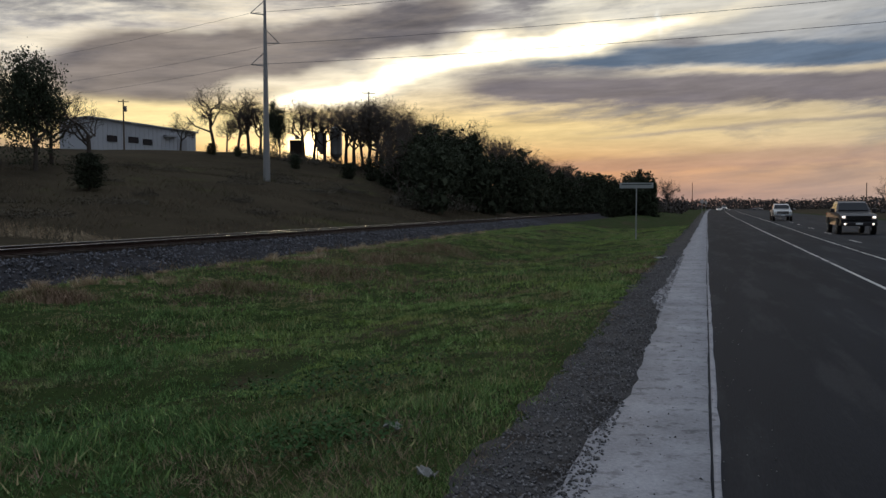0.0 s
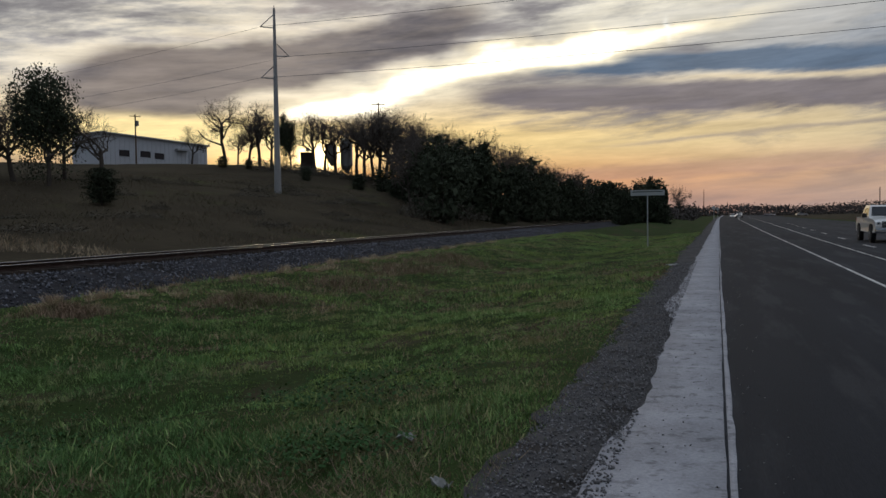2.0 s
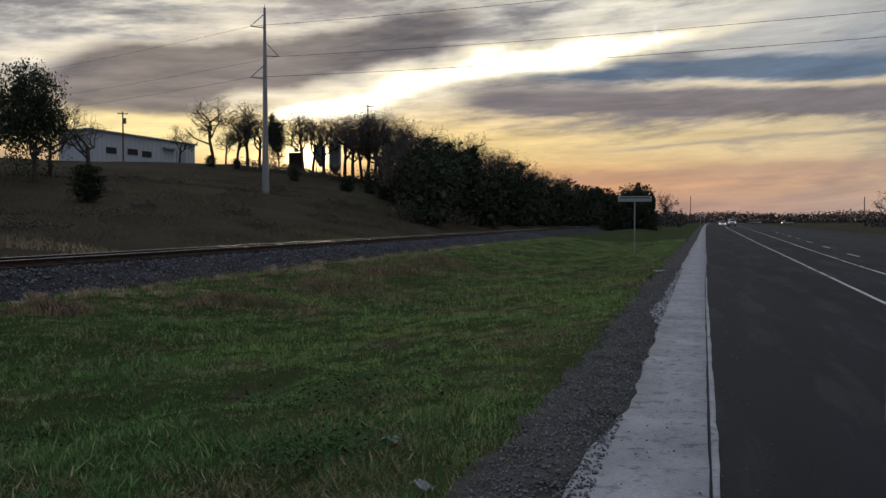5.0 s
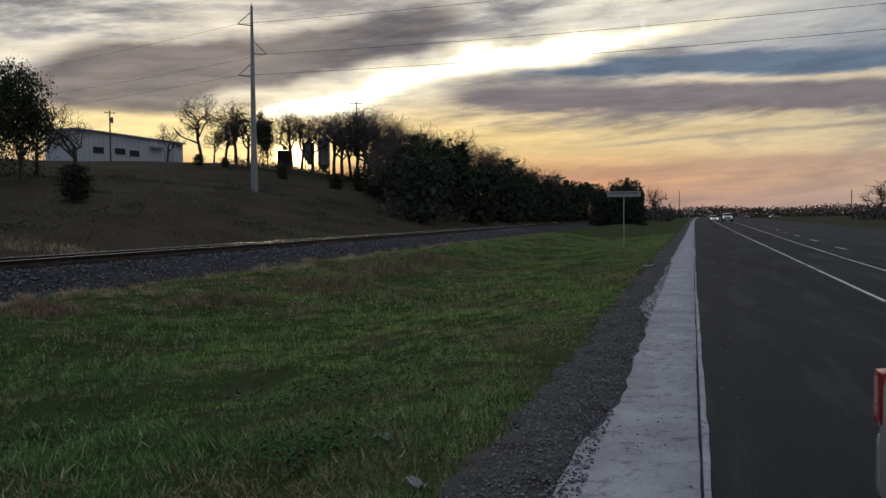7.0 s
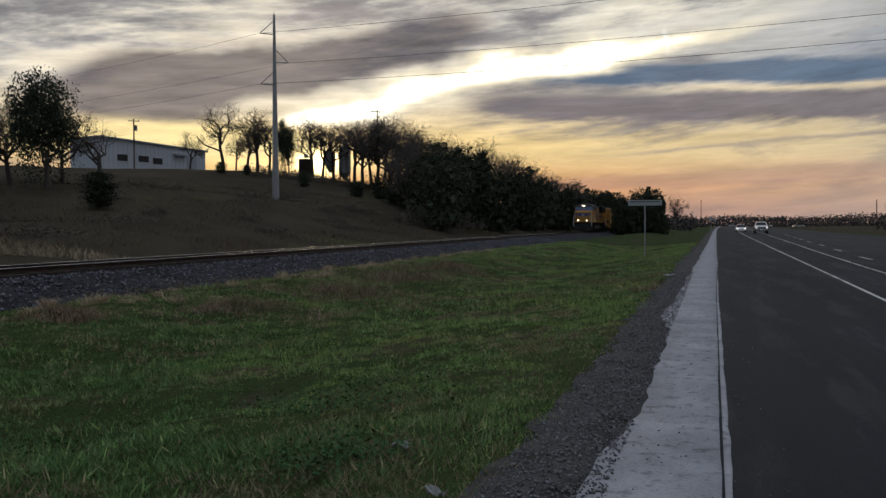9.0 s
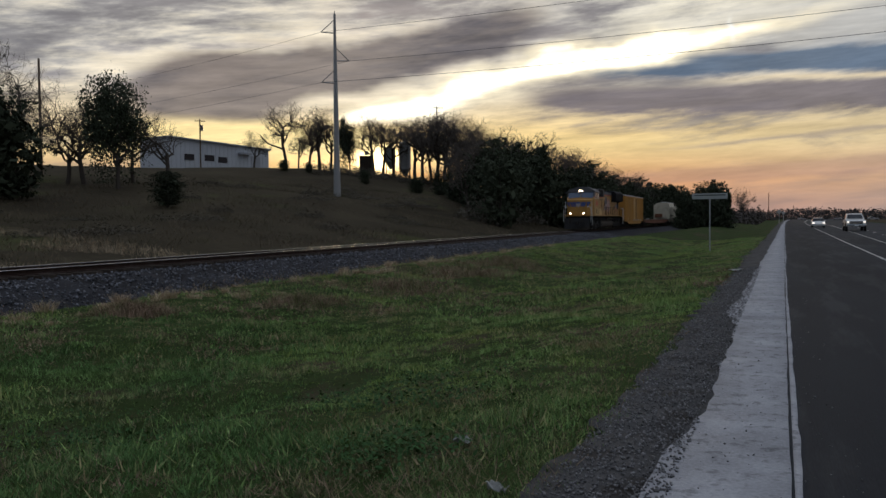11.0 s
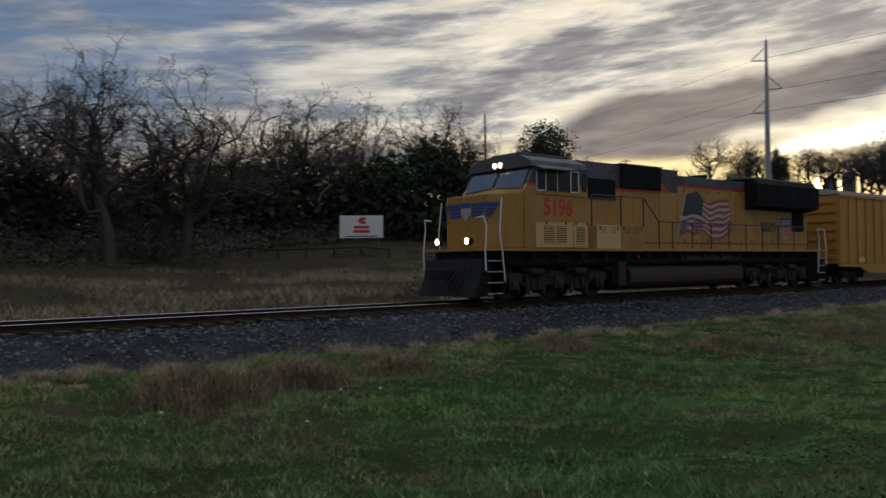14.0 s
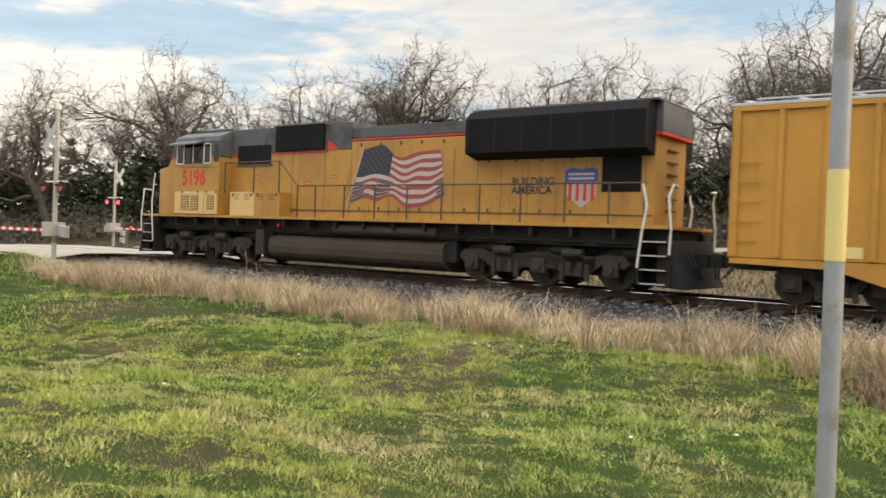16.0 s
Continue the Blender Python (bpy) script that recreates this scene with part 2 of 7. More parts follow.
M["stone"] = material("gravel_stone", (0.15, 0.146, 0.15), 0.9, spec=0.15, vary=0.25, scale=20, island=1.1, bump=0)
M["ballast"] = material("ballast_bed", (0.040, 0.040, 0.045), 0.95, spec=0.03, scale=1.2, fine=28, vary=0.5, second=(0.026, 0.025, 0.026), second_scale=0.5, bump=1.0, depth=0.06)
M["ballast_stone"] = material("ballast_stone", (0.105, 0.107, 0.122), 0.85, spec=0.2, vary=0.2, scale=10, island=1.7, bump=0)
M["line"] = material("worn_road_paint", (0.50, 0.50, 0.48), 0.8, scale=3, fine=35, vary=0.25, second=(0.09, 0.09, 0.09), second_scale=2.2, second_at=(0.50, 0.62))
M["dirtroad"] = material("pale_limestone_road", (0.30, 0.27, 0.235), 0.95, spec=0.08, scale=0.4, fine=14, vary=0.18, bump=0.4)
M["rail_side"] = material("rusty_rail", (0.034, 0.021, 0.017), 0.9, metal=0.0, spec=0.1, scale=4, fine=60, second=(0.05, 0.035, 0.03))
M["rail_top"] = material("polished_rail_head", (0.55, 0.54, 0.53), 0.22, metal=1.0, scale=3, fine=30, vary=0.08, bump=0.02)
M["tie"] = material("creosoted_timber", (0.060, 0.048, 0.040), 0.95, spec=0.08, scale=4, fine=40, objects=0.5, stretch=(0.3, 3, 3), bump=0.6)
M["bark"] = material("grey_brown_bark", (0.085, 0.072, 0.062), 0.95, spec=0.06, scale=3, fine=25, vary=0.35, objects=0.3, bump=0.5, stretch=(1, 1, 0.3))
M["twig"] = material("bare_twigs", (0.110, 0.094, 0.082), 0.9, spec=0.06, vary=0.2, island=0.5, objects=0.35, bump=0)
M["cedar"] = material("cedar_foliage", (0.050, 0.059, 0.038), 0.8, spec=0.06, vary=0.25, scale=1, island=0.8, objects=0.4, bump=0)
M["brush"] = material("winter_brush", (0.098, 0.088, 0.070), 0.9, spec=0.06, vary=0.3, scale=0.6, island=0.7, objects=0.3, bump=0)
# distance haze is put into this colour: the woodland brown is lightened
M["farwood"] = material("far_woodland_hazed", (0.060, 0.051, 0.046), 0.95, vary=0.3, scale=0.05, island=0.6, bump=0)
M["galv"] = material("galvanised_steel", (0.42, 0.43, 0.44), 0.5, metal=0.7, scale=2, fine=20, vary=0.12)
M["weathered_steel"] = material("dull_painted_pole", (0.33, 0.33, 0.33), 0.6, metal=0.3, scale=1, fine=10, vary=0.12)
M["wood_pole"] = material("weathered_pole_timber", (0.13, 0.095, 0.07), 0.9, scale=2, fine=25, stretch=(3, 3, 0.3))
M["wire"] = material("aluminium_wire", (0.16, 0.16, 0.16), 0.6, metal=0.5, bump=0)
M["ceramic"] = material("grey_insulator", (0.20, 0.19, 0.19), 0.4, bump=0)
M["yellow"] = material("armour_yellow_paint", (0.40, 0.210, 0.043), 0.45, scale=0.8, fine=12, vary=0.07, second=(0.34, 0.172, 0.042), second_scale=0.7, second_at=(0.42, 0.68), coat=0.05, bump=0.04, streaks=(0.20, 0.11, 0.05))
M["boxyellow"] = material("boxcar_yellow_paint", (0.45, 0.222, 0.038), 0.55, scale=0.6, fine=10, vary=0.08, second=(0.40, 0.198, 0.035), bump=0.04, streaks=(0.34, 0.17, 0.045))
M["palepanel"] = material("primer_cream_panel", (0.60, 0.40, 0.175), 0.55, scale=2, fine=20, vary=0.08, bump=0.03, streaks=(0.45, 0.29, 0.1))
M["lgrey"] = material("harbor_grey_paint", (0.088, 0.092, 0.102), 0.6, spec=0.25, scale=1, fine=12, vary=0.14, second=(0.055, 0.055, 0.058), bump=0.05)
M["black"] = material("sooty_black_steel", (0.024, 0.0235, 0.024), 0.8, spec=0.15, scale=2, fine=20, vary=0.3, second=(0.024, 0.020, 0.017), bump=0.2)
M["mesh"] = material("black_radiator_mesh", (0.013, 0.013, 0.015), 0.85, spec=0.1, scale=3, fine=120, vary=0.3, bump=0.6)
M["truckgrime"] = material("grimy_cast_steel", (0.036, 0.033, 0.032), 0.8, spec=0.25, scale=3, fine=25, vary=0.35, second=(0.045, 0.038, 0.032), bump=0.3)
M["tank"] = material("dusty_fuel_tank", (0.058, 0.044, 0.035), 0.75, spec=0.15, scale=1.2, fine=15, vary=0.2, second=(0.05, 0.045, 0.04), streaks=(0.075, 0.062, 0.05), bump=0.1)
M["redpaint"] = material("red_paint", (0.52, 0.035, 0.028), 0.5, scale=3, fine=20, vary=0.1, bump=0.02)
M["whitepaint"] = material("white_paint", (0.72, 0.72, 0.70), 0.5, scale=2, fine=18, vary=0.08, bump=0.02)
M["flagwhite"] = material("faded_white_decal", (0.40, 0.35, 0.33), 0.5, scale=2, fine=18, vary=0.1, bump=0.02)
M["flagred"] = material("faded_red_decal", (0.27, 0.055, 0.060), 0.5, scale=2, fine=18, vary=0.15, bump=0.02)
M["flagdark"] = material("shaded_fold_decal", (0.085, 0.075, 0.10), 0.5, scale=2, fine=18, vary=0.15, bump=0.02)
M["navy"] = material("navy_decal", (0.024, 0.027, 0.045), 0.5, scale=2, fine=18, vary=0.15, bump=0.02)
M["bluepaint"] = material("blue_decal", (0.03, 0.075, 0.26), 0.5, scale=2, fine=18, vary=0.1, bump=0.02)
M["silverrail"] = material("white_grab_rail", (0.62, 0.62, 0.60), 0.5, scale=3, fine=30, vary=0.1, bump=0.02)
M["darkrail"] = material("dark_handrail", (0.075, 0.055, 0.035), 0.6, scale=3, fine=30, vary=0.2, bump=0.05)
M["windowframe"] = material("aluminium_window_frame", (0.60, 0.60, 0.60), 0.4, metal=0.6, bump=0.02)
M["glass"] = material("dark_window_glass", (0.012, 0.015, 0.020), 0.08, spec=0.3, vary=0.05, bump=0)
M["windshield"] = material("reflective_windshield", (0.03, 0.05, 0.09), 0.05, metal=0.35, spec=0.8, vary=0.05, bump=0)
M["headlight"] = material("lit_headlight", (1, 0.9, 0.75), 0.3, bump=0, vary=0.01, glow=(1.0, 0.74, 0.46, 7.0))
M["carlight"] = material("lit_car_headlight", (1, 0.95, 0.9), 0.3, bump=0, vary=0.01, glow=(1.0, 0.82, 0.66, 2.0))
M["dimlight"] = material("small_lit_lamp", (1, 0.7, 0.4), 0.3, bump=0, vary=0.01, glow=(1.0, 0.5, 0.15, 3.0))
M["redlight"] = material("lit_red_signal", (0.6, 0.02, 0.02), 0.3, bump=0, vary=0.01, glow=(1.0, 0.03, 0.03, 1.6))
M["taillight"] = material("red_tail_lamp", (0.35, 0.01, 0.015), 0.2, bump=0, vary=0.03, coat=0.5)
M["shedwall"] = material("white_sheet_metal", (0.50, 0.52, 0.56), 0.6, scale=0.2, fine=4, vary=0.08, bump=0.05, streaks=(0.40, 0.40, 0.42))
M["shedroof"] = material("grey_sheet_roof", (0.36, 0.37, 0.40), 0.5, metal=0.3, scale=0.2, fine=4, vary=0.08)
M["concrete"] = material("concrete", (0.36, 0.34, 0.31), 0.9, scale=1, fine=15, vary=0.12)
M["signback"] = material("grey_sign_sheet", (0.40, 0.42, 0.42), 0.5, metal=0.3, scale=2, fine=20, vary=0.08)
M["signgreen"] = material("dark_sign_band", (0.06, 0.08, 0.07), 0.5, bump=0)
M["bandyellow"] = material("yellow_marker_sleeve", (0.60, 0.50, 0.20), 0.55, scale=4, fine=30, vary=0.08, bump=0.05)
M["pipe"] = material("grey_pipe_post", (0.26, 0.28, 0.31), 0.55, metal=0.2, scale=4, fine=30, vary=0.12, second=(0.20, 0.20, 0.20))
M["carwhite"] = material("white_car_paint", (0.62, 0.62, 0.60), 0.3, coat=0.6, vary=0.03, bump=0)
M["carsilver"] = material("silver_car_paint", (0.36, 0.36, 0.37), 0.32, metal=0.5, coat=0.6, vary=0.03, bump=0)
M["cardark"] = material("dark_car_paint", (0.024, 0.021, 0.023), 0.34, coat=0.4, vary=0.03, bump=0)
M["rubber"] = material("tyre_rubber", (0.02, 0.02, 0.02), 0.85, vary=0.2, bump=0.1)
M["chrome"] = material("chrome_trim", (0.6, 0.6, 0.6), 0.15, metal=1.0, vary=0.03, bump=0)
M["hopper"] = material("cream_hopper_paint", (0.50, 0.46, 0.36), 0.6, scale=0.5, fine=8, vary=0.1, second=(0.36, 0.33, 0.26), streaks=(0.25, 0.2, 0.14))
M["rust"] = material("rusty_steel", (0.16, 0.065, 0.035), 0.8, scale=2, fine=20, vary=0.25)
M["litter"] = material("pale_litter", (0.30, 0.30, 0.29), 0.7, scale=20, fine=60, vary=0.12)
M["flower"] = material("pale_wildflower", (0.72, 0.70, 0.42), 0.7, bump=0)

# ---------------------------------------------------------------- mesh helpers


def part(name, bm, mat, parent=None, label="", m=None):
    """Links a bmesh as one mesh object, under a thing where one is given."""
    me = bpy.data.meshes.new(name)
    bm.to_mesh(me)
    bm.free()
    return part_mesh(name, me, mat, parent, label, m)


def part_mesh(name, me, mat, parent=None, label="", m=None):
    if not me.materials:
        me.materials.append(mat)
    ob = new(name, me)
    if parent is not None:
        ob.parent = parent
    if m is not None:
        ob.matrix_basis = m
    if label:
        ob["label"] = label
    return ob


def thing(name, m, label, category, group="", kind=""):
    e = new(name)
    e.empty_display_size = 0.3
    e.matrix_basis = m
    return tagged(e, label, category, group, kind)


def mesh_np(name, verts, faces, smooth=False):
    """A mesh from numpy arrays; faces is (n, 3) or (n, 4)."""
    me = bpy.data.meshes.new(name)
    n, k = faces.shape
    me.vertices.add(len(verts))
    me.vertices.foreach_set("co", np.ascontiguousarray(verts, np.float32).ravel())
    me.loops.add(n * k)
    me.loops.foreach_set("vertex_index", np.ascontiguousarray(faces, np.int32).ravel())
    me.polygons.add(n)
    me.polygons.foreach_set("loop_start", np.arange(0, n * k, k, dtype=np.int32))
    if smooth:
        me.polygons.foreach_set("use_smooth", np.ones(n, bool))
    me.update(calc_edges=True)
    return me


def box(bm, x0, x1, y0, y1, z0, z1, bev=0.0):
    r = bmesh.ops.create_cube(bm, size=1.0)
    for v in r["verts"]:
        v.co = Vector(((x0 + x1) / 2 + v.co.x * (x1 - x0), (y0 + y1) / 2 + v.co.y * (y1 - y0), (z0 + z1) / 2 + v.co.z * (z1 - z0)))
    if bev:
        edges = list({e for v in r["verts"] for e in v.link_edges})
        bmesh.ops.bevel(bm, geom=edges, offset=bev, segments=2, affect="EDGES", profile=0.7)
    return bm


def boxed(*a, **k):
    return box(bmesh.new(), *a, **k)


def rod(bm, a, b, r0, r1=None, sides=8, caps=True):
    """A straight round bar from a to b."""
    a, b = Vector(a), Vector(b)
    r1 = r0 if r1 is None else r1
    d = b - a
    r = bmesh.ops.create_cone(bm, cap_ends=caps, segments=sides, radius1=r0, radius2=r1, depth=d.length)
    m = Matrix.Translation((a + b) / 2) @ d.to_track_quat("Z", "Y").to_matrix().to_4x4()
    bmesh.ops.transform(bm, matrix=m, verts=r["verts"])
    return bm


def pipe(points, r, sides=8):
    bm = bmesh.new()
    for a, b in zip(points, points[1:]):
        rod(bm, a, b, r, sides=sides)
    for q in points[1:-1]:
        s = bmesh.ops.create_icosphere(bm, subdivisions=1, radius=r * 1.02)
        bmesh.ops.translate(bm, vec=Vector(q), verts=s["verts"])
    return bm


def prism(bm, outline, axis, a, b, bev=0.0):
    """Pushes an outline of two coordinates out along axis ('x', 'y' or 'z') from a to b."""
    def at(u, v, w):
        return {"x": (w, u, v), "y": (u, w, v), "z": (u, v, w)}[axis]
    lo = [bm.verts.new(at(u, v, a)) for u, v in outline]
    hi = [bm.verts.new(at(u, v, b)) for u, v in outline]
    fs = [bm.faces.new(lo), bm.faces.new(hi[::-1])]
    n = len(outline)
    for k in range(n):
        fs.append(bm.faces.new((lo[k], hi[k], hi[(k + 1) % n], lo[(k + 1) % n])))
    bmesh.ops.recalc_face_normals(bm, faces=fs)
    if bev:
        es = list({e for f in fs for e in f.edges})
        bmesh.ops.bevel(bm, geom=es, offset=bev, segments=2, affect="EDGES", profile=0.7)
    return bm


def lettering(name, text, size, mat, parent, m, depth=0.004, label="", wide=1.0):
    cu = bpy.data.curves.new(name, "FONT")
    cu.body, cu.size, cu.extrude, cu.offset = text, size, depth, size * 0.022
    tmp = new(name, cu)
    me = bpy.data.meshes.new_from_object(tmp.evaluated_get(bpy.context.evaluated_depsgraph_get()))
    bpy.data.objects.remove(tmp)
    bpy.data.curves.remove(cu)
    me.materials.clear()
    for v in me.vertices:
        v.co.x *= wide
    return part_mesh(name, me, mat, parent, label, m)

# ---------------------------------------------------------------- the lie of the land
TRACK_X, TRACK_LEAN, RAIL_Z = -19.67, -0.0099, 0.424
PROFILE = [(-15.2, -0.30), (-13.2, -0.26), (-11.0, -0.40), (-8.5, -0.62), (-6.0, -0.55), (-3.2, -0.25), (-1.6, -0.05), (-0.9, -0.02), (0.0, -0.03), (19.0, -0.03), (22.0, -0.3), (28.0, -0.5), (60.0, 0.0), (3500.0, 0.0)]
FARSIDE = [(24.0, -0.42), (27.0, -0.25), (31.0, 0.25), (38.0, 0.75), (48.0, 1.35), (60.0, 2.2), (90.0, 3.4), (140.0, 5.0), (3500.0, 8.0)]
HILL = [(24.0, -0.42), (27.0, 0.1), (46.0, 4.4), (64.0, 6.7), (84.0, 8.7), (113.0, 11.2), (140.0, 13.2), (180.0, 14.6), (3500.0, 15.0)]


def smooth(a, b, v):
    k = np.clip((v - a) / (b - a), 0, 1)
    return k * k * (3 - 2 * k)


def waves(x, y):
    """Soft unevenness of the ground."""
    tuft = 0.035 * np.sin(x * 4.1 + 2.0 * np.sin(y * 1.3)) * np.sin(y * 3.3 + 1.7 * np.sin(x * 1.9)) + 0.02 * np.sin(x * 8.3 - y * 2.2) * np.sin(y * 7.1 + x * 3.0)
    return tuft + 0.08 * np.sin(x * 0.9 + 1.3 * np.sin(y * 0.37)) * np.sin(y * 0.61 + 0.8 * np.sin(x * 0.5)) + 0.04 * np.sin(x * 2.1 + y * 0.7) * np.sin(y * 1.7 - x * 0.4)


def land(x, y):
    x, y = np.asarray(x, float), np.asarray(y, float)
    px, pz = zip(*PROFILE)
    z = np.interp(x, px, pz)
    # the verge swells up towards the track further on
    z = z + 0.42 * np.exp(-((x + 10.5) / 3.2) ** 2) * smooth(18, 42, y)
    z = z + waves(x, y) * smooth(-1.6, -3.0, x) * smooth(-15.2, -14.0, x)
    d = -x
    fx, fz = zip(*FARSIDE)
    hx, hz = zip(*HILL)
    far = np.interp(d, fx, fz)
    k = smooth(18, 82, y) * (1 - 0.75 * smooth(330, 700, y))
    hill = np.interp(d, hx, hz)
    hill = hill + 2.0 * np.exp(-((x + 68) / 22) ** 2 - ((y - 165) / 40) ** 2) + 2.3 * np.exp(-((x + 82) / 30) ** 2 - ((y - 130) / 32) ** 2)
    up = far * (1 - k) + hill * k + 2.2 * waves(x * 0.3, y * 0.3) * smooth(27, 40, d)
    # level ground where the crossing road comes over
    mid = np.where(d > 24.0, up, -0.42)
    z = np.where(d > 15.2, mid, z)
    ramp = smooth(-27.0, -31.0, y) * (1 - smooth(-43.0, -47.0, y)) * smooth(4, 12, d) * (1 - smooth(40, 60, d))
    return z * (1 - ramp) + ramp * np.where((d > 15) & (d < 24.5), 0.2, np.maximum(z, 0.36))


def spaced(edges):
    out = [edges[0][0]]
    for a, b, step in edges:
        n = max(1, int(round((b - a) / step)))
        out += list(np.linspace(a, b, n + 1)[1:])
    return np.array(out)


def sheet(name, xs, ys, zf, mat_list, chooser, label, category="ground"):
    X, Y = np.meshgrid(xs, ys)
    verts = np.stack([X.ravel(), Y.ravel(), zf(X, Y).ravel()], 1)
    nx, ny = len(xs), len(ys)
    i = (np.arange(ny - 1)[:, None] * nx + np.arange(nx - 1)[None, :]).ravel()
    faces = np.stack([i, i + 1, i + nx + 1, i + nx], 1)
    me = mesh_np(name, verts, faces, True)
    for m in mat_list:
        me.materials.append(m)
    if chooser is not None:
        c = verts[faces].mean(1)
        me.polygons.foreach_set("material_index", chooser(c[:, 0], c[:, 1]).astype(np.int32))
    ob = new(name, me)
    return tagged(ob, label, category, kind="structure")


gx = spaced([(-3200, -400, 280), (-400, -120, 14), (-120, -26, 3), (-26, -15.2, 0.8), (-15.2, -0.9, 0.22), (-0.9, 0.0, 0.3), (0, 30, 5), (30, 400, 40), (400, 3200, 280)])
gy = spaced([(-3200, -400, 280), (-400, -60, 14), (-60, -20, 1.6), (-20, 3, 0.4), (3, 22, 0.22), (22, 40, 0.5), (40, 110, 2), (110, 400, 10), (400, 3500, 310)])
sheet("ground", gx, gy, land, [M["soil_grass"], M["field"]], lambda x, y: (x < -15.2) | (x > 40), "uneven grassy verge rising into a dry winter field")

# ---------------------------------------------------------------- roads
rng = np.random.default_rng(11)


def ribbon(name, left, right, ys, z, mat, label, category="road", thick=0.0):
    """A strip along the road between two edge functions of y, with a skirt of some thickness."""
    ys = np.asarray(ys, float)
    l, r = left(ys), right(ys)
    zz = z(l, ys), z(r, ys)
    verts = np.concatenate([np.stack([l, ys, zz[0]], 1), np.stack([r, ys, zz[1]], 1), np.stack([l - 0.02, ys, zz[0] - 0.05], 1), np.stack([r + 0.02, ys, zz[1] - 0.05], 1)])
    n = len(ys)
    i = np.arange(n - 1)
    faces = np.concatenate([np.stack([i, i + n, i + n + 1, i + 1], 1), np.stack([i + 2 * n, i, i + 1, i + 2 * n + 1], 1), np.stack([i + n, i + 3 * n, i + 3 * n + 1, i + n + 1], 1)])
    me = mesh_np(name, verts, faces)
    me.materials.append(mat)
    return tagged(new(name, me), label, category, kind="structure")


def jag(ys, amp, step=0.35, seed=1):
    r = np.random.default_rng(seed)
    n = int((ys[-1] - ys[0]) / step) + 3
    k = r.normal(0, amp, n)
    k2 = np.interp(np.arange(n), np.arange(0, n, 8), r.normal(0, amp * 1.6, len(np.arange(0, n, 8))))
    return np.interp(ys, ys[0] + np.arange(n) * step, k + k2)


BEND = ([-400, 17, 38, 60, 132, 198, 300, 600, 1400], [0, 0, 0.16, 0.3, 0.95, 1.7, 3.6, 14.0, 60.0])


def bend(y):
    return np.interp(y, *BEND)


ry = spaced([(-400, -10, 20), (-10, 60, 0.12), (60, 260, 4), (260, 1400, 40)])
ribbon("road", lambda y: 0.05 + bend(y) * 0.35, lambda y: 19.0 + bend(y), ry, lambda x, y: 0.0 * x, M["asphalt"], "wide dark asphalt highway with worn paint lines")
ribbon("pavement", lambda y: np.interp(y, [-400, 3.0, 4.4, 5.9, 7.0, 8.6, 10.6, 13.7, 15.0, 17, 21, 38, 72, 1400], [-0.95, -0.90, -0.77, -0.70, -0.60, -0.64, -0.64, -0.68, -0.84, -0.74, -0.76, -0.70, -0.6, -0.4]) + jag(y, 0.02) + bend(y) * 0.35,
       lambda y: 0.06 + jag(y, 0.004, 0.5, 3) + bend(y) * 0.35, ry, lambda x, y: 0.0 * x + 0.008, M["pale"], "pale worn chip-seal strip along the road edge")
ribbon("trim", lambda y: 0.078 + bend(y) * 0.35, lambda y: 0.112 + jag(y, 0.006, 0.4, 5) + bend(y) * 0.35, ry, lambda x, y: 0.0 * x + 0.006, M["pale"], "thin pale ridge beside the seal strip")
ribbon("shoulder", lambda y: -1.28 + jag(y, 0.07, 0.3, 7) + bend(y) * 0.3, lambda y: -0.5 + 0 * y + bend(y) * 0.35, ry, lambda x, y: np.where(x < -0.9, land(x, y) + 0.02, 0.002), M["gravel"], "loose grey gravel at the road edge")
ly = spaced([(-60, 60, 2.0), (60, 400, 6), (400, 900, 50)])
ribbon("road_edge_line", lambda y: 3.34 + bend(y), lambda y: 3.42 + bend(y) + np.maximum(0, y - 60) * 0.0004, ly, lambda x, y: 0 * x + 0.005, M["line"], "solid white edge line on the asphalt")


def lane_x(y):
    return np.interp(y, [-60, 20, 32, 50, 79, 130, 300, 900], [4.9, 5.1, 5.22, 5.55, 6.25, 7.4, 10.5, 30])


ribbon("lane_line", lane_x, lambda y: lane_x(y) + 0.075, ly, lambda x, y: 0 * x + 0.005, M["line"], "worn white lane line on the asphalt")
dash = thing("dashed_line", pose(0, 0, 0), "short white lane dashes on the asphalt", "road marking", kind="structure")
for k in range(9):
    y0 = 28.0 + 12.2 * k
    x0 = float(np.interp(y0, [28, 42, 58, 90, 130], [6.3, 6.6, 7.25, 8.4, 9.9]))
    part("dash", box(bmesh.new(), x0, x0 + 0.12, y0, y0 + 3.0, 0.0, 0.006), M["line"], dash)

# the pale road over the crossing, and the lane beyond the track
cx = spaced([(-75, -0.5, 1.5)])


def crossing(x, y):
    return np.maximum(land(x, y) + 0.03, np.where((x < -16.5) & (x > -23.5), RAIL_Z - 0.01, -9))


sheet("crossing_road", cx, np.linspace(-41.5, -30.5, 10), crossing, [M["dirtroad"]], None, "pale dusty road running over the level crossing", "road")
lane_pts = [(-46.0, -41), (-45.5, -34), (-46, -26), (-48, -18), (-52, -11), (-60, -6)]


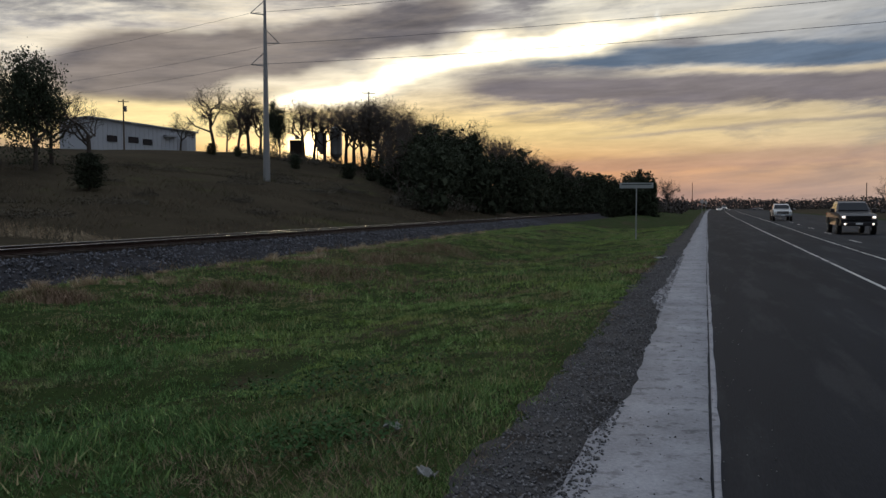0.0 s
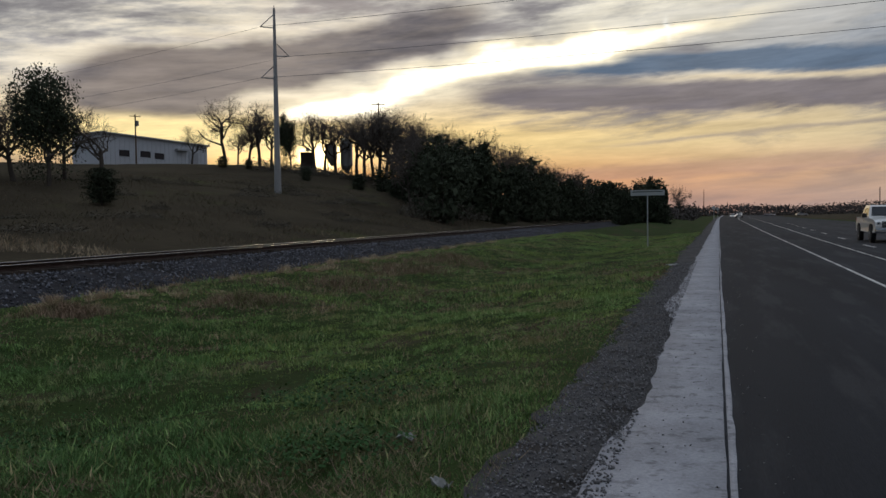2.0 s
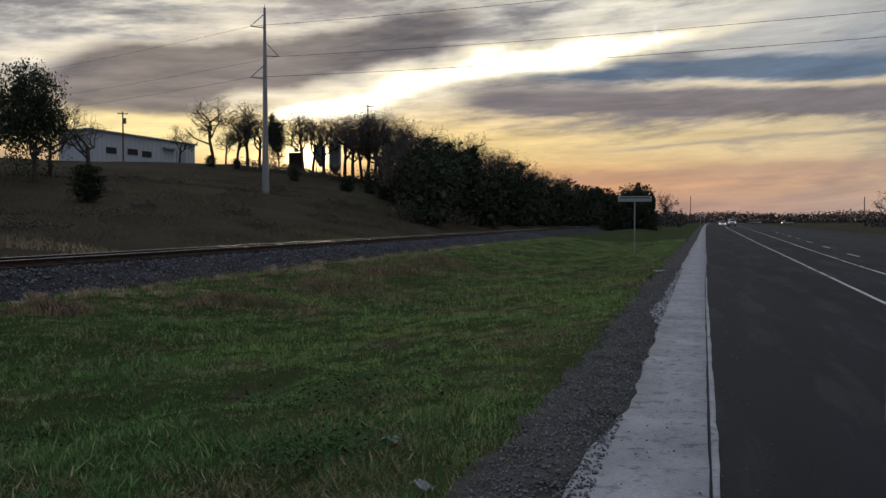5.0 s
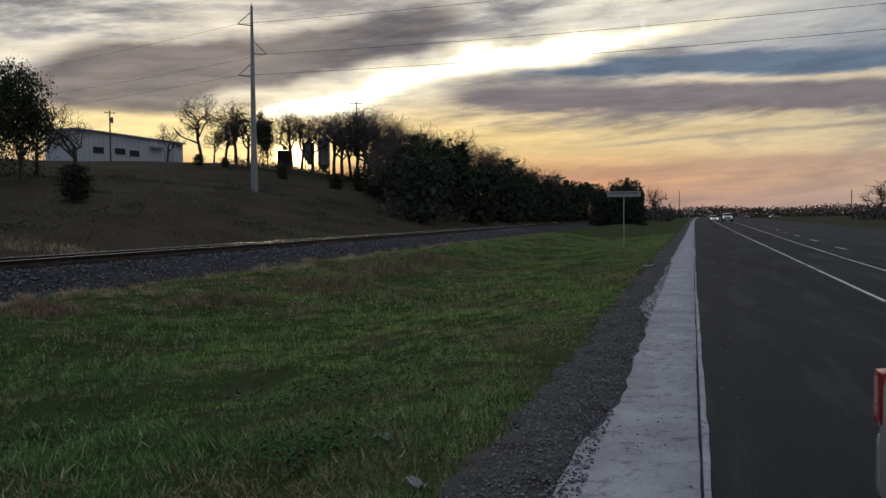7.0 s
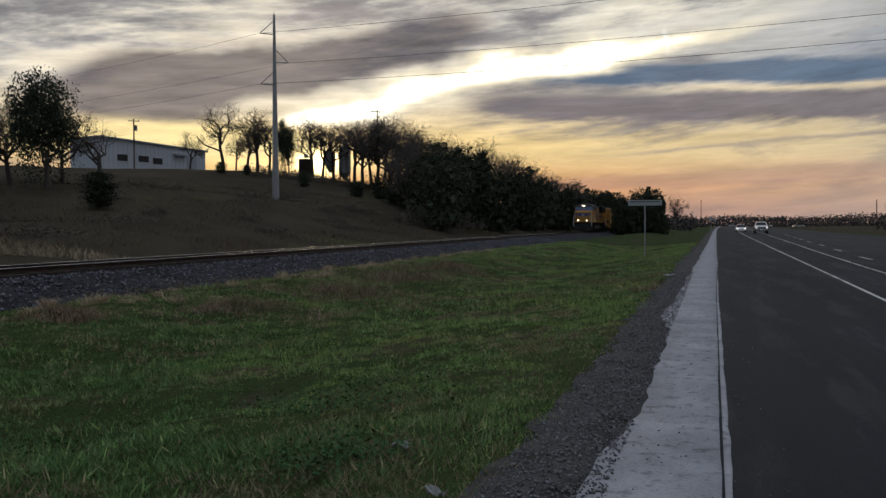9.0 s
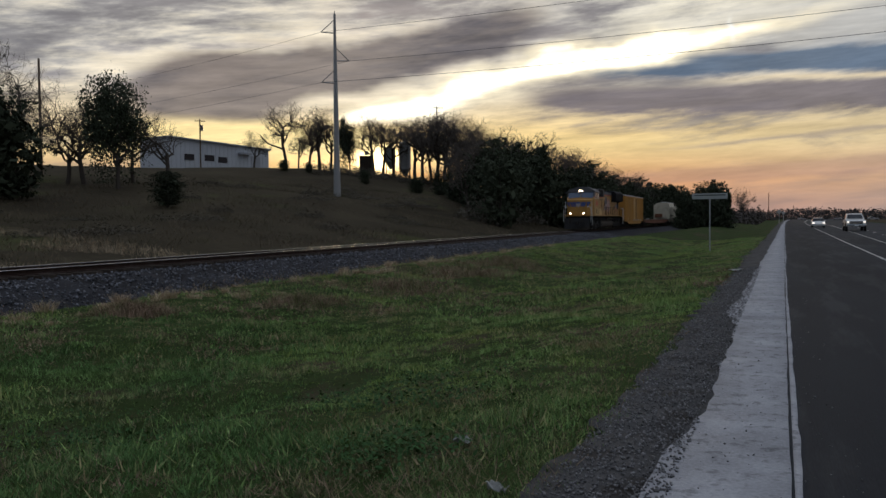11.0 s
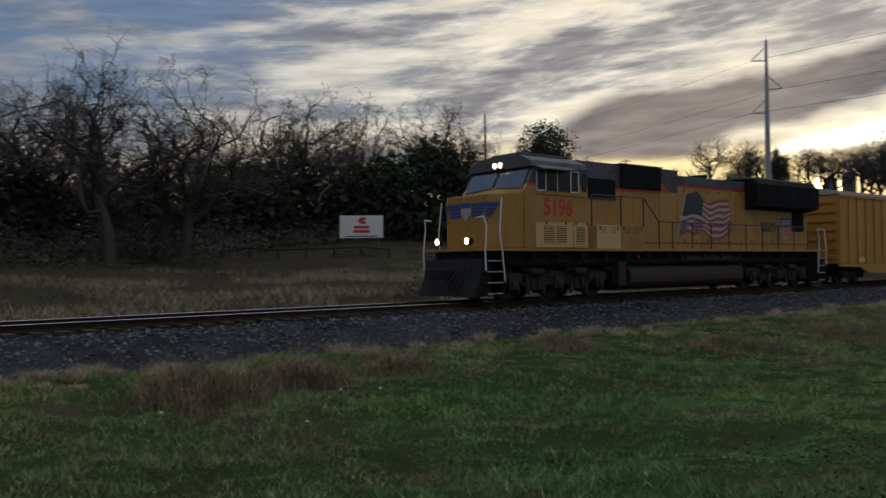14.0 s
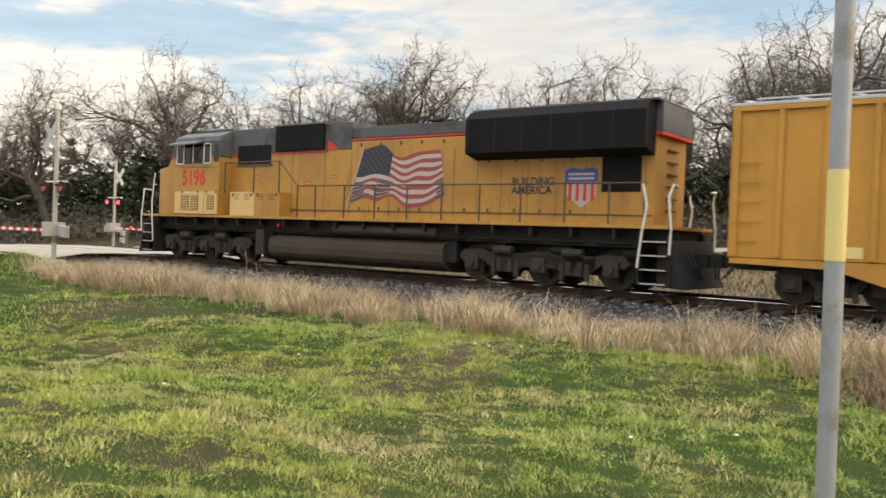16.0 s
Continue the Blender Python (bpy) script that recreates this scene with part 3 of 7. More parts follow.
def farm_lane():
    bm = bmesh.new()
    prev = None
    n = len(lane_pts)
    ts = np.linspace(0, n - 1, 90)
    px, py = np.interp(ts, range(n), [p[0] for p in lane_pts]), np.interp(ts, range(n), [p[1] for p in lane_pts])
    px, py = np.convolve(np.pad(px, 4, "edge"), np.ones(9) / 9, "valid"), np.convolve(np.pad(py, 4, "edge"), np.ones(9) / 9, "valid")
    for k in range(len(ts)):
        a, b = max(k - 1, 0), min(k + 1, len(ts) - 1)
        d = Vector((px[b] - px[a], py[b] - py[a], 0)).normalized()
        s = Vector((-d.y, d.x, 0))
        row = []
        for o in (-2.4, -0.8, 0.8, 2.4):
            q = Vector((px[k], py[k], 0)) + s * o
            row.append(bm.verts.new((q.x, q.y, float(land(q.x, q.y)) + 0.12)))
        if prev:
            for j in range(3):
                bm.faces.new((prev[j], prev[j + 1], row[j + 1], row[j]))
        prev = row
    ob = part("farm_lane", bm, M["dirtroad"])
    return tagged(ob, "pale limestone lane at the foot of the woods", "road", kind="structure")


farm_lane()

# ---------------------------------------------------------------- the railway


def track_pose(s, z=0.0):
    return pose(TRACK_X + TRACK_LEAN * s, s, RAIL_Z + z, 0, 0, -math.degrees(math.atan(TRACK_LEAN)))


def build_track():
    ys = spaced([(-400, -60, 20), (-60, 70, 0.5), (70, 400, 5), (400, 900, 40)])
    prof = [(4.6, -0.90), (3.4, -0.62), (2.1, -0.32), (1.55, -0.27), (0.0, -0.23), (-1.55, -0.27), (-2.1, -0.32), (-3.4, -0.60), (-4.7, -0.86)]
    X = np.array([p[0] for p in prof])[None, :] + rng.normal(0, 0.05, (len(ys), len(prof))) * np.array([2, 1.5, 1, .3, .3, .3, 1, 1.5, 2])
    Zz = np.array([p[1] for p in prof])[None, :] + rng.normal(0, 0.015, (len(ys), len(prof)))
    verts = np.stack([X.ravel(), np.repeat(ys, len(prof)), Zz.ravel()], 1)
    nx = len(prof)
    i = (np.arange(len(ys) - 1)[:, None] * nx + np.arange(nx - 1)[None, :]).ravel()
    me = mesh_np("ballast_bed", verts, np.stack([i, i + nx, i + nx + 1, i + 1], 1), True)
    me.materials.append(M["ballast"])
    bed = tagged(new("ballast_bed", me), "grey crushed-stone railway ballast bed", "ballast", kind="structure")
    bed.matrix_basis = track_pose(0)
    track = thing("railway_track", track_pose(0), "single railway track of rusty rails with polished heads on timber ties", "railway track", kind="structure")
    for side in (-1, 1):
        c = side * 0.7525
        web = bmesh.new()
        prism(web, [(c - 0.076, -0.17), (c + 0.076, -0.17), (c + 0.076, -0.155), (c + 0.012, -0.13), (c + 0.010, -0.05), (c + 0.036, -0.035), (c + 0.036, -0.010), (c - 0.036, -0.010), (c - 0.036, -0.035), (c - 0.010, -0.05), (c - 0.012, -0.13), (c - 0.076, -0.155)], "y", -400, 900)
        rail = part("rail", web, M["rail_side"], track)
        head = bmesh.new()
        prism(head, [(c - 0.034, -0.010), (c + 0.034, -0.010), (c + 0.030, -0.002), (c + 0.015, 0.0), (c - 0.015, 0.0), (c - 0.030, -0.002)], "y", -400, 900)
        part("rail_head", head, M["rail_top"], rail, "polished running surface")
    tb = bmesh.new()
    box(tb, -1.3, 1.3, -0.115, 0.115, -0.36, -0.165, 0.012)
    me = bpy.data.meshes.new("tie")
    tb.to_mesh(me)
    tb.free()
    me.materials.append(M["tie"])
    for k in range(230):
        o = new("tie", me)
        o.parent = track
        o.matrix_basis = pose(random.uniform(-0.04, 0.04), -42 + 0.53 * k, random.uniform(-0.012, 0.008), 0, 0, random.uniform(-0.6, 0.6))
    return track


build_track()


def pebbles(name, xs, ys, zs, sizes, mat, label, category):
    """Many broken stones in one mesh."""
    n = len(xs)
    oct_v = np.array([(1, 0, 0), (0, 1, 0), (-1, 0, 0), (0, -1, 0), (0, 0, 1), (0, 0, -1)], float)
    oct_f = np.array([(0, 1, 4), (1, 2, 4), (2, 3, 4), (3, 0, 4), (1, 0, 5), (2, 1, 5), (3, 2, 5), (0, 3, 5)])
    v = oct_v[None] * rng.uniform(0.55, 1.25, (n, 6, 1)) * sizes[:, None, None] * np.array([1, 1, 0.8])
    v += rng.normal(0, 0.22, (n, 6, 3)) * sizes[:, None, None]
    a = rng.uniform(0, 6.283, n)
    c, s = np.cos(a)[:, None], np.sin(a)[:, None]
    v = np.stack([v[..., 0] * c - v[..., 1] * s, v[..., 0] * s + v[..., 1] * c, v[..., 2]], 2)
    v += np.stack([xs, ys, zs], 1)[:, None]
    f = (np.arange(n) * 6)[:, None, None] + oct_f[None]
    me = mesh_np(name, v.reshape(-1, 3), f.reshape(-1, 3))
    me.materials.append(mat)
    return tagged(new(name, me), label, category, kind="stuff")


def build_stones():
    n = 24000
    y = -32 + 125 * rng.uniform(0, 1, n) ** 1.35
    u = rng.uniform(0.9, 4.5, n)
    prof_x, prof_z = [0.9, 1.55, 2.1, 3.4, 4.6], [-0.25, -0.27, -0.32, -0.62, -0.90]
    z = RAIL_Z + np.interp(u, prof_x, prof_z) + rng.uniform(-0.01, 0.03, n)
    pebbles("ballast_stones", TRACK_X + TRACK_LEAN * y + u, y, z, rng.uniform(0.022, 0.060, n), M["ballast_stone"], "loose grey crushed stones of the railway bed", "ballast")
    n = 14000
    y = 2.5 + 26 * rng.uniform(0, 1, n) ** 2.0
    x = np.where(rng.uniform(0, 1, n) < 0.96, rng.uniform(-1.35, -0.6, n), rng.uniform(-0.75, 0.5, n))
    z = np.where(x < -0.9, land(x, y) + 0.02, 0.012)
    size = rng.uniform(0.005, 0.016, n) * np.where(x > -0.6, 0.6, 1.0)
    pebbles("gravel_stones", x, y, z, size, M["stone"], "loose gravel stones on the road shoulder", "gravel")


build_stones()

# ---------------------------------------------------------------- grass


def blades(name, x, y, z, height, width, lean, mat, label, category="grass", rows=2, la=None):
    """Bent tapering blades in one mesh."""
    n = len(x)
    a = rng.uniform(0, 6.283, n)
    la = rng.uniform(0, 6.283, n) if la is None else la
    lx, ly2 = np.cos(la) * lean * height, np.sin(la) * lean * height
    wx, wy = np.cos(a) * width / 2, np.sin(a) * width / 2
    base = np.stack([x, y, z], 1)
    side = np.stack([wx, wy, 0 * wx], 1)
    mid = base + np.stack([lx * 0.3, ly2 * 0.3, height * 0.6], 1)
    tip = base + np.stack([lx, ly2, height * np.sqrt(np.clip(1 - (lean * 0.7) ** 2, 0.15, 1))], 1)
    if rows == 1:
        v = np.stack([base - side, base + side, tip], 1)
        faces = (np.arange(n) * 3)[:, None, None] + np.array([(0, 1, 2)])[None]
    else:
        v = np.stack([base - side, base + side, mid - side * 0.7, mid + side * 0.7, tip], 1)
        faces = (np.arange(n) * 5)[:, None, None] + np.array([(0, 1, 3), (0, 3, 2), (2, 3, 4)])[None]
    me = mesh_np(name, v.reshape(-1, 3), faces.reshape(-1, 3))
    me.materials.append(mat)
    return tagged(new(name, me), label, category, kind="stuff")


def clump(n, cell, seed):
    """Multipliers that swell and fade over the ground."""
    r = np.random.default_rng(seed)
    g = r.uniform(0, 1, (64, 64))

    def f(x, y):
        u, v = (x / cell) % 63, (y / cell) % 63
        i, j = u.astype(int), v.astype(int)
        a, b = u - i, v - j
        a, b = a * a * (3 - 2 * a), b * b * (3 - 2 * b)
        return g[i, j] * (1 - a) * (1 - b) + g[i + 1, j] * a * (1 - b) + g[i, j + 1] * (1 - a) * b + g[i + 1, j + 1] * a * b
    return f


patch_a, patch_b, patch_c = clump(0, 0.55, 3), clump(0, 1.9, 4), clump(0, 0.24, 6)


def build_grass():
    # the verge close by: short tufts with hollows between, greener ahead and drier behind
    n = 560000
    d = 2.2 + 16.0 * rng.uniform(0, 1, n) ** 1.05
    az = np.radians(rng.uniform(-6, 178, n))
    x, y = -np.sin(az) * d, np.cos(az) * d
    c = patch_c(x, y) * 0.45 + patch_a(x, y) * 0.3 + patch_b(x, y) * 0.25
    keep = (x < -1.20 + 0.40 * (patch_a(x + 3, y) - 0.55) + rng.normal(0, 0.09, n)) & (x > -15.6) & (c > np.where(y < -1.5, 0.16, 0.28) + rng.normal(0, 0.05, n))
    x, y, d, c = x[keep], y[keep], d[keep], c[keep]
    h = (0.020 + 0.34 * np.clip(c - 0.25, 0, 1) ** 1.7) * rng.uniform(0.55, 1.35, len(x)) * (0.3 + 0.7 * smooth(-1.1, -1.9, x))
    w = np.clip(0.003 + 0.0010 * d, 0.005, 0.018)
    lean = rng.uniform(0.15, 1.15, len(x))
    dry = y + rng.normal(0, 1.6, len(x)) + (patch_b(x + 9, y) - 0.5) * 7 < 0.0
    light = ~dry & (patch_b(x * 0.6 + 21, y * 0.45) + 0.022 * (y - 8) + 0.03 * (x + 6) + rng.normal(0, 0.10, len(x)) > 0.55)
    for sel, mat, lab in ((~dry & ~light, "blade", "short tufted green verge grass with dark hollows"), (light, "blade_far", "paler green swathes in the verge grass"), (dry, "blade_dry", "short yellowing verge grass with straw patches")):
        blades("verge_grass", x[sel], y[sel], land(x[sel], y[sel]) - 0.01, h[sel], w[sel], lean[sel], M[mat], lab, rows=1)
    n = 190000
    x = rng.uniform(-15.6, -1.26, n)
    y = np.where(rng.uniform(0, 1, n) < 0.7, rng.uniform(10, 75, n), rng.uniform(-42, 8, n))
    c = patch_c(x, y) * 0.35 + patch_a(x, y) * 0.35 + patch_b(x, y) * 0.30
    h = (0.03 + 0.42 * np.clip(c - 0.25, 0, 1) ** 1.6) * rng.uniform(0.6, 1.3, n) * (0.3 + 0.7 * smooth(-1.1, -1.9, x))
    lean = rng.uniform(0.15, 1.1, n)
    for sel, mat, lab in ((y > 1.5, "blade_far", "tufted lighter green verge grass running beside the railway"), (y <= 1.5, "blade_dry", "yellowing verge grass beside the level crossing")):
        blades("verge_grass", x[sel], y[sel], land(x[sel], y[sel]) - 0.01, h[sel], np.full(sel.sum(), 0.024), lean[sel], M[mat], lab, rows=1)
    # dry stalks mixed through the near edge
    n = 60000
    d = 2.5 + 12.0 * rng.uniform(0, 1, n) ** 1.2
    az = np.radians(rng.uniform(-4, 178, n))
    x, y = -np.sin(az) * d, np.cos(az) * d
    k = (x < -1.25) & (x > -14) & ((patch_b(x + 7, y + 3) > 0.52) | ((x > -3.4) & (y > 2) & (patch_a(x + 3, y) > 0.45)))
    x, y = x[k], y[k]
    blades("dry_stalks", x, y, land(x, y), rng.uniform(0.03, 0.12, len(x)), np.full(len(x), 0.006), rng.uniform(0.4, 1.2, len(x)), M["deadgrass"], "thin dry straw among the verge grass", rows=1)
    # matted dead grass lying in the verge, thickest by the shoulder close at hand
    n = 90000
    x, y = rng.uniform(-14.5, -1.25, n), 2.5 + 30 * rng.uniform(0, 1, n) ** 1.5
    edge = np.exp(-((x + 2.3) / 1.0) ** 2 - ((y - 4.6) / 1.9) ** 2)
    k = patch_b(x * 0.8 + 13, y * 0.8) * 0.6 + patch_a(x, y + 5) * 0.4 + 0.42 * edge + 0.10 * smooth(-8, -14, x) + rng.normal(0, 0.05, n) > 0.70
    x, y, d = x[k], y[k], np.hypot(x[k], y[k])
    blades("matted_grass", x, y, land(x, y), rng.uniform(0.04, 0.16, len(x)), 0.003 + 0.0009 * d, rng.uniform(0.7, 1.35, len(x)), M["deadgrass"], "matted dead grass lying among the green of the verge", "dry grass", rows=1)
    # weeds creeping up into the ballast
    n = 16000
    y = rng.uniform(-26, 70, n)
    x = -15.55 + rng.normal(0, 0.42, n) + 0.5 * (patch_b(np.zeros(n), y) - 0.5)
    k = patch_a(x, y) * 0.5 + patch_b(x + 4, y) * 0.5 > 0.45
    x, y = x[k], y[k]
    z = np.maximum(land(x, y), RAIL_Z + np.interp(x - TRACK_X - TRACK_LEAN * y, [2.1, 3.4, 4.6], [-0.32, -0.62, -0.90]))
    blades("ballast_weeds", x, y, z - 0.01, rng.uniform(0.06, 0.34, len(x)), np.full(len(x), 0.017), rng.uniform(0.3, 1.2, len(x)), M["deadgrass"], "dull weeds creeping up the edge of the railway bed", "weeds", rows=1)
    # tall winter grass at the foot of the ballast
    n = 10000
    y = rng.uniform(-45, 60, n)
    x = np.minimum(-14.0 + rng.normal(0, 0.9, n), -12.8)
    tall = (0.25 + 0.75 * smooth(3, -3, y)) * (1 + 0.2 * smooth(-1, -8, y))
    c = clump(0, 1.3, 8)(x, y) * 0.6 + clump(0, 0.4, 9)(x, y) * 0.4
    k = (c * (0.35 + 0.65 * tall) > 0.43) & (x > -15.8) & (y > -28)
    x, y, c, tall = x[k], y[k], c[k], tall[k]
    h = (0.12 + 1.55 * c ** 1.7 * tall) * rng.uniform(0.4, 1.1, len(x))
    blades("tall_dry_grass", x, y, land(x, y), h, np.full(len(x), 0.011), rng.uniform(0.35, 1.3, len(x)), M["straw"], "tall straw-coloured winter grass below the railway bed", "dry grass")
    # drooping tussocks in the band
    m = 330
    ty = np.concatenate([rng.uniform(-28, 2, 250), rng.uniform(2, 50, 80)])
    tx = np.minimum(-13.9 + rng.normal(0, 0.85, m), -12.9)
    th = rng.uniform(0.22, 1.0, m) * (0.35 + 0.65 * smooth(4, -3, ty))
    tr = rng.uniform(0.10, 0.28, m)
    w = rng.integers(0, m, 40000)
    a, q = rng.uniform(0, 6.283, len(w)), np.sqrt(rng.uniform(0, 1, len(w)))
    x, y = tx[w] + np.cos(a) * q * tr[w], ty[w] + np.sin(a) * q * tr[w]
    blades("tussock_grass", x, y, land(x, y), th[w] * rng.uniform(0.55, 1.1, len(w)), np.full(len(w), 0.010), 0.25 + 0.95 * q * rng.uniform(0.6, 1.2, len(w)), M["straw"], "drooping tussocks of straw-coloured grass below the railway bed", "dry grass", la=a + rng.normal(0, 0.5, len(w)))
    for k, (bx, by, r, hh) in enumerate(((-11.6, 4.8, 1.0, 0.85), (-12.0, 6.6, 0.8, 0.7), (-12.3, 8.9, 0.7, 0.5), (-12.6, 13.4, 0.9, 0.45), (-12.6, 0.2, 0.9, 0.7), (-12.7, -1.6, 0.9, 0.6), (-10.6, 22.5, 1.7, 0.42), (-10.4, 27.5, 2.2, 0.5), (-10.2, 31.5, 2.0, 0.5), (-11.0, 17.5, 1.4, 0.35))):
        m = 1700
        x, y = bx + rng.normal(0, r * 0.5, m), by + rng.normal(0, r * 0.5, m)
        q = np.exp(-(((x - bx) ** 2 + (y - by) ** 2) / r ** 2))
        blades("dry_grass_clump", x, y, land(x, y), hh * (0.25 + 0.75 * q) * rng.uniform(0.5, 1.1, m), np.full(m, 0.010), rng.uniform(0.5, 1.35, m), M["deadgrass"], "matted clump of dead brown grass on the verge", "dry grass")
    # the field over the track
    n = 80000
    d = 24.8 + 45 * rng.uniform(0, 1, n) ** 1.4
    y = rng.uniform(-60, 110, n)
    x = -d
    lane_clear = ~((np.abs(x + 48) < 4.5) & (y < -8)) & ~((y < -29) & (y > -43))
    k = lane_clear & (patch_b(x * 0.4, y * 0.4) > 0.25)
    x, y = x[k], y[k]
    h = (0.15 + 0.4 * patch_b(x * 0.6, y * 0.6)) * rng.uniform(0.5, 1.2, len(x))
    blades("field_grass", x, y, land(x, y), h, np.full(len(x), 0.03), rng.uniform(0.4, 1.1, len(x)), M["fieldstraw"], "rough tawny winter grass of the field beyond the track", "dry grass", rows=1)
    # paler straw close beyond the track
    n = 42000
    x, y = -25.2 - 20 * rng.uniform(0, 1, n) ** 1.3, rng.uniform(-28, 34, n)
    k = (patch_b(x * 0.7 + 5, y * 0.5) > 0.38)
    x, y = x[k], y[k]
    blades("field_grass", x, y, land(x, y), rng.uniform(0.15, 0.5, len(x)), np.full(len(x), 0.02), rng.uniform(0.3, 1.1, len(x)), M["straw"], "pale dead grass beyond the track", "dry grass", rows=1)
    # low clover
    n = 5200
    which = rng.integers(0, 5, n)
    cx2, cy2 = np.array([-4.2, -3.6, -2.7, -6.6, -3.3])[which], np.array([8.6, 7.6, 5.6, 6.2, 3.9])[which]
    sx, sy = np.array([0.8, 0.55, 0.3, 0.7, 0.25])[which], np.array([0.5, 0.35, 0.25, 0.6, 0.2])[which]
    x, y = cx2 + rng.normal(0, 1, n) * sx, cy2 + rng.normal(0, 1, n) * sy
    z = land(x, y) + rng.uniform(0.03, 0.16, n)
    s = rng.uniform(0.009, 0.02, n)
    a = rng.uniform(0, 6.283, n)
    ca, sa = np.cos(a) * s, np.sin(a) * s
    t1, t2 = rng.normal(0, 0.4, n) * s, rng.normal(0, 0.4, n) * s
    v = np.stack([np.stack([x - ca, y - sa, z - t1], 1), np.stack([x + sa, y - ca, z + t2], 1), np.stack([x + ca, y + sa, z + t1], 1), np.stack([x - sa, y + ca, z - t2], 1)], 1)
    me = mesh_np("clover", v.reshape(-1, 3), np.arange(n * 4).reshape(-1, 4))
    me.materials.append(M["weed"])
    tagged(new("clover", me), "dark green patches of low clover in the verge", "weeds", kind="stuff")


build_grass()

# ---------------------------------------------------------------- trees


def tubes(chains, sides):
    """Tapering tubes along chains of (points, radii) as vertex and face arrays."""
    vs, fs, base = [], [], 0
    ang = np.arange(sides) * 2 * math.pi / sides
    for pts, rad in chains:
        pts = np.asarray(pts)
        d = np.gradient(pts, axis=0)
        d /= np.linalg.norm(d, axis=1)[:, None] + 1e-9
        ref = np.array([0.0, 0.0, 1.0]) if abs(d[0][2]) < 0.9 else np.array([1.0, 0.0, 0.0])
        u = np.cross(d, ref)
        u /= np.linalg.norm(u, axis=1)[:, None] + 1e-9
        w = np.cross(d, u)
        ring = pts[:, None] + (u[:, None] * np.cos(ang)[None, :, None] + w[:, None] * np.sin(ang)[None, :, None]) * np.asarray(rad)[:, None, None]
        vs.append(ring.reshape(-1, 3))
        n = len(pts)
        i = np.arange(n - 1)[:, None] * sides + np.arange(sides)[None, :]
        j = np.arange(n - 1)[:, None] * sides + (np.arange(sides)[None, :] + 1) % sides
        fs.append(np.stack([i, j, j + sides, i + sides], 2).reshape(-1, 4) + base)
        base += n * sides
    return np.concatenate(vs), np.concatenate(fs)


def spikes(chains):
    """Three-sided pointed twigs, from foot to tip."""
    a = np.array([c[0][0] for c in chains])
    b = np.array([c[0][-1] for c in chains])
    rad = np.array([c[1][0] for c in chains])
    d = b - a
    d /= np.linalg.norm(d, axis=1)[:, None] + 1e-9
    u = np.cross(d, np.where(np.abs(d[:, 2:3]) < 0.9, np.array([[0.0, 0.0, 1.0]]), np.array([[1.0, 0.0, 0.0]])))
    u /= np.linalg.norm(u, axis=1)[:, None] + 1e-9
    w = np.cross(d, u)
    ring = [a + (u * math.cos(k * 2.0944) + w * math.sin(k * 2.0944)) * rad[:, None] for k in range(3)]
    v = np.stack([*ring, b], 1).reshape(-1, 3)
    f = (np.arange(len(a)) * 4)[:, None, None] + np.array([(0, 1, 3), (1, 2, 3), (2, 0, 3)])[None]
    return v, f.reshape(-1, 3)


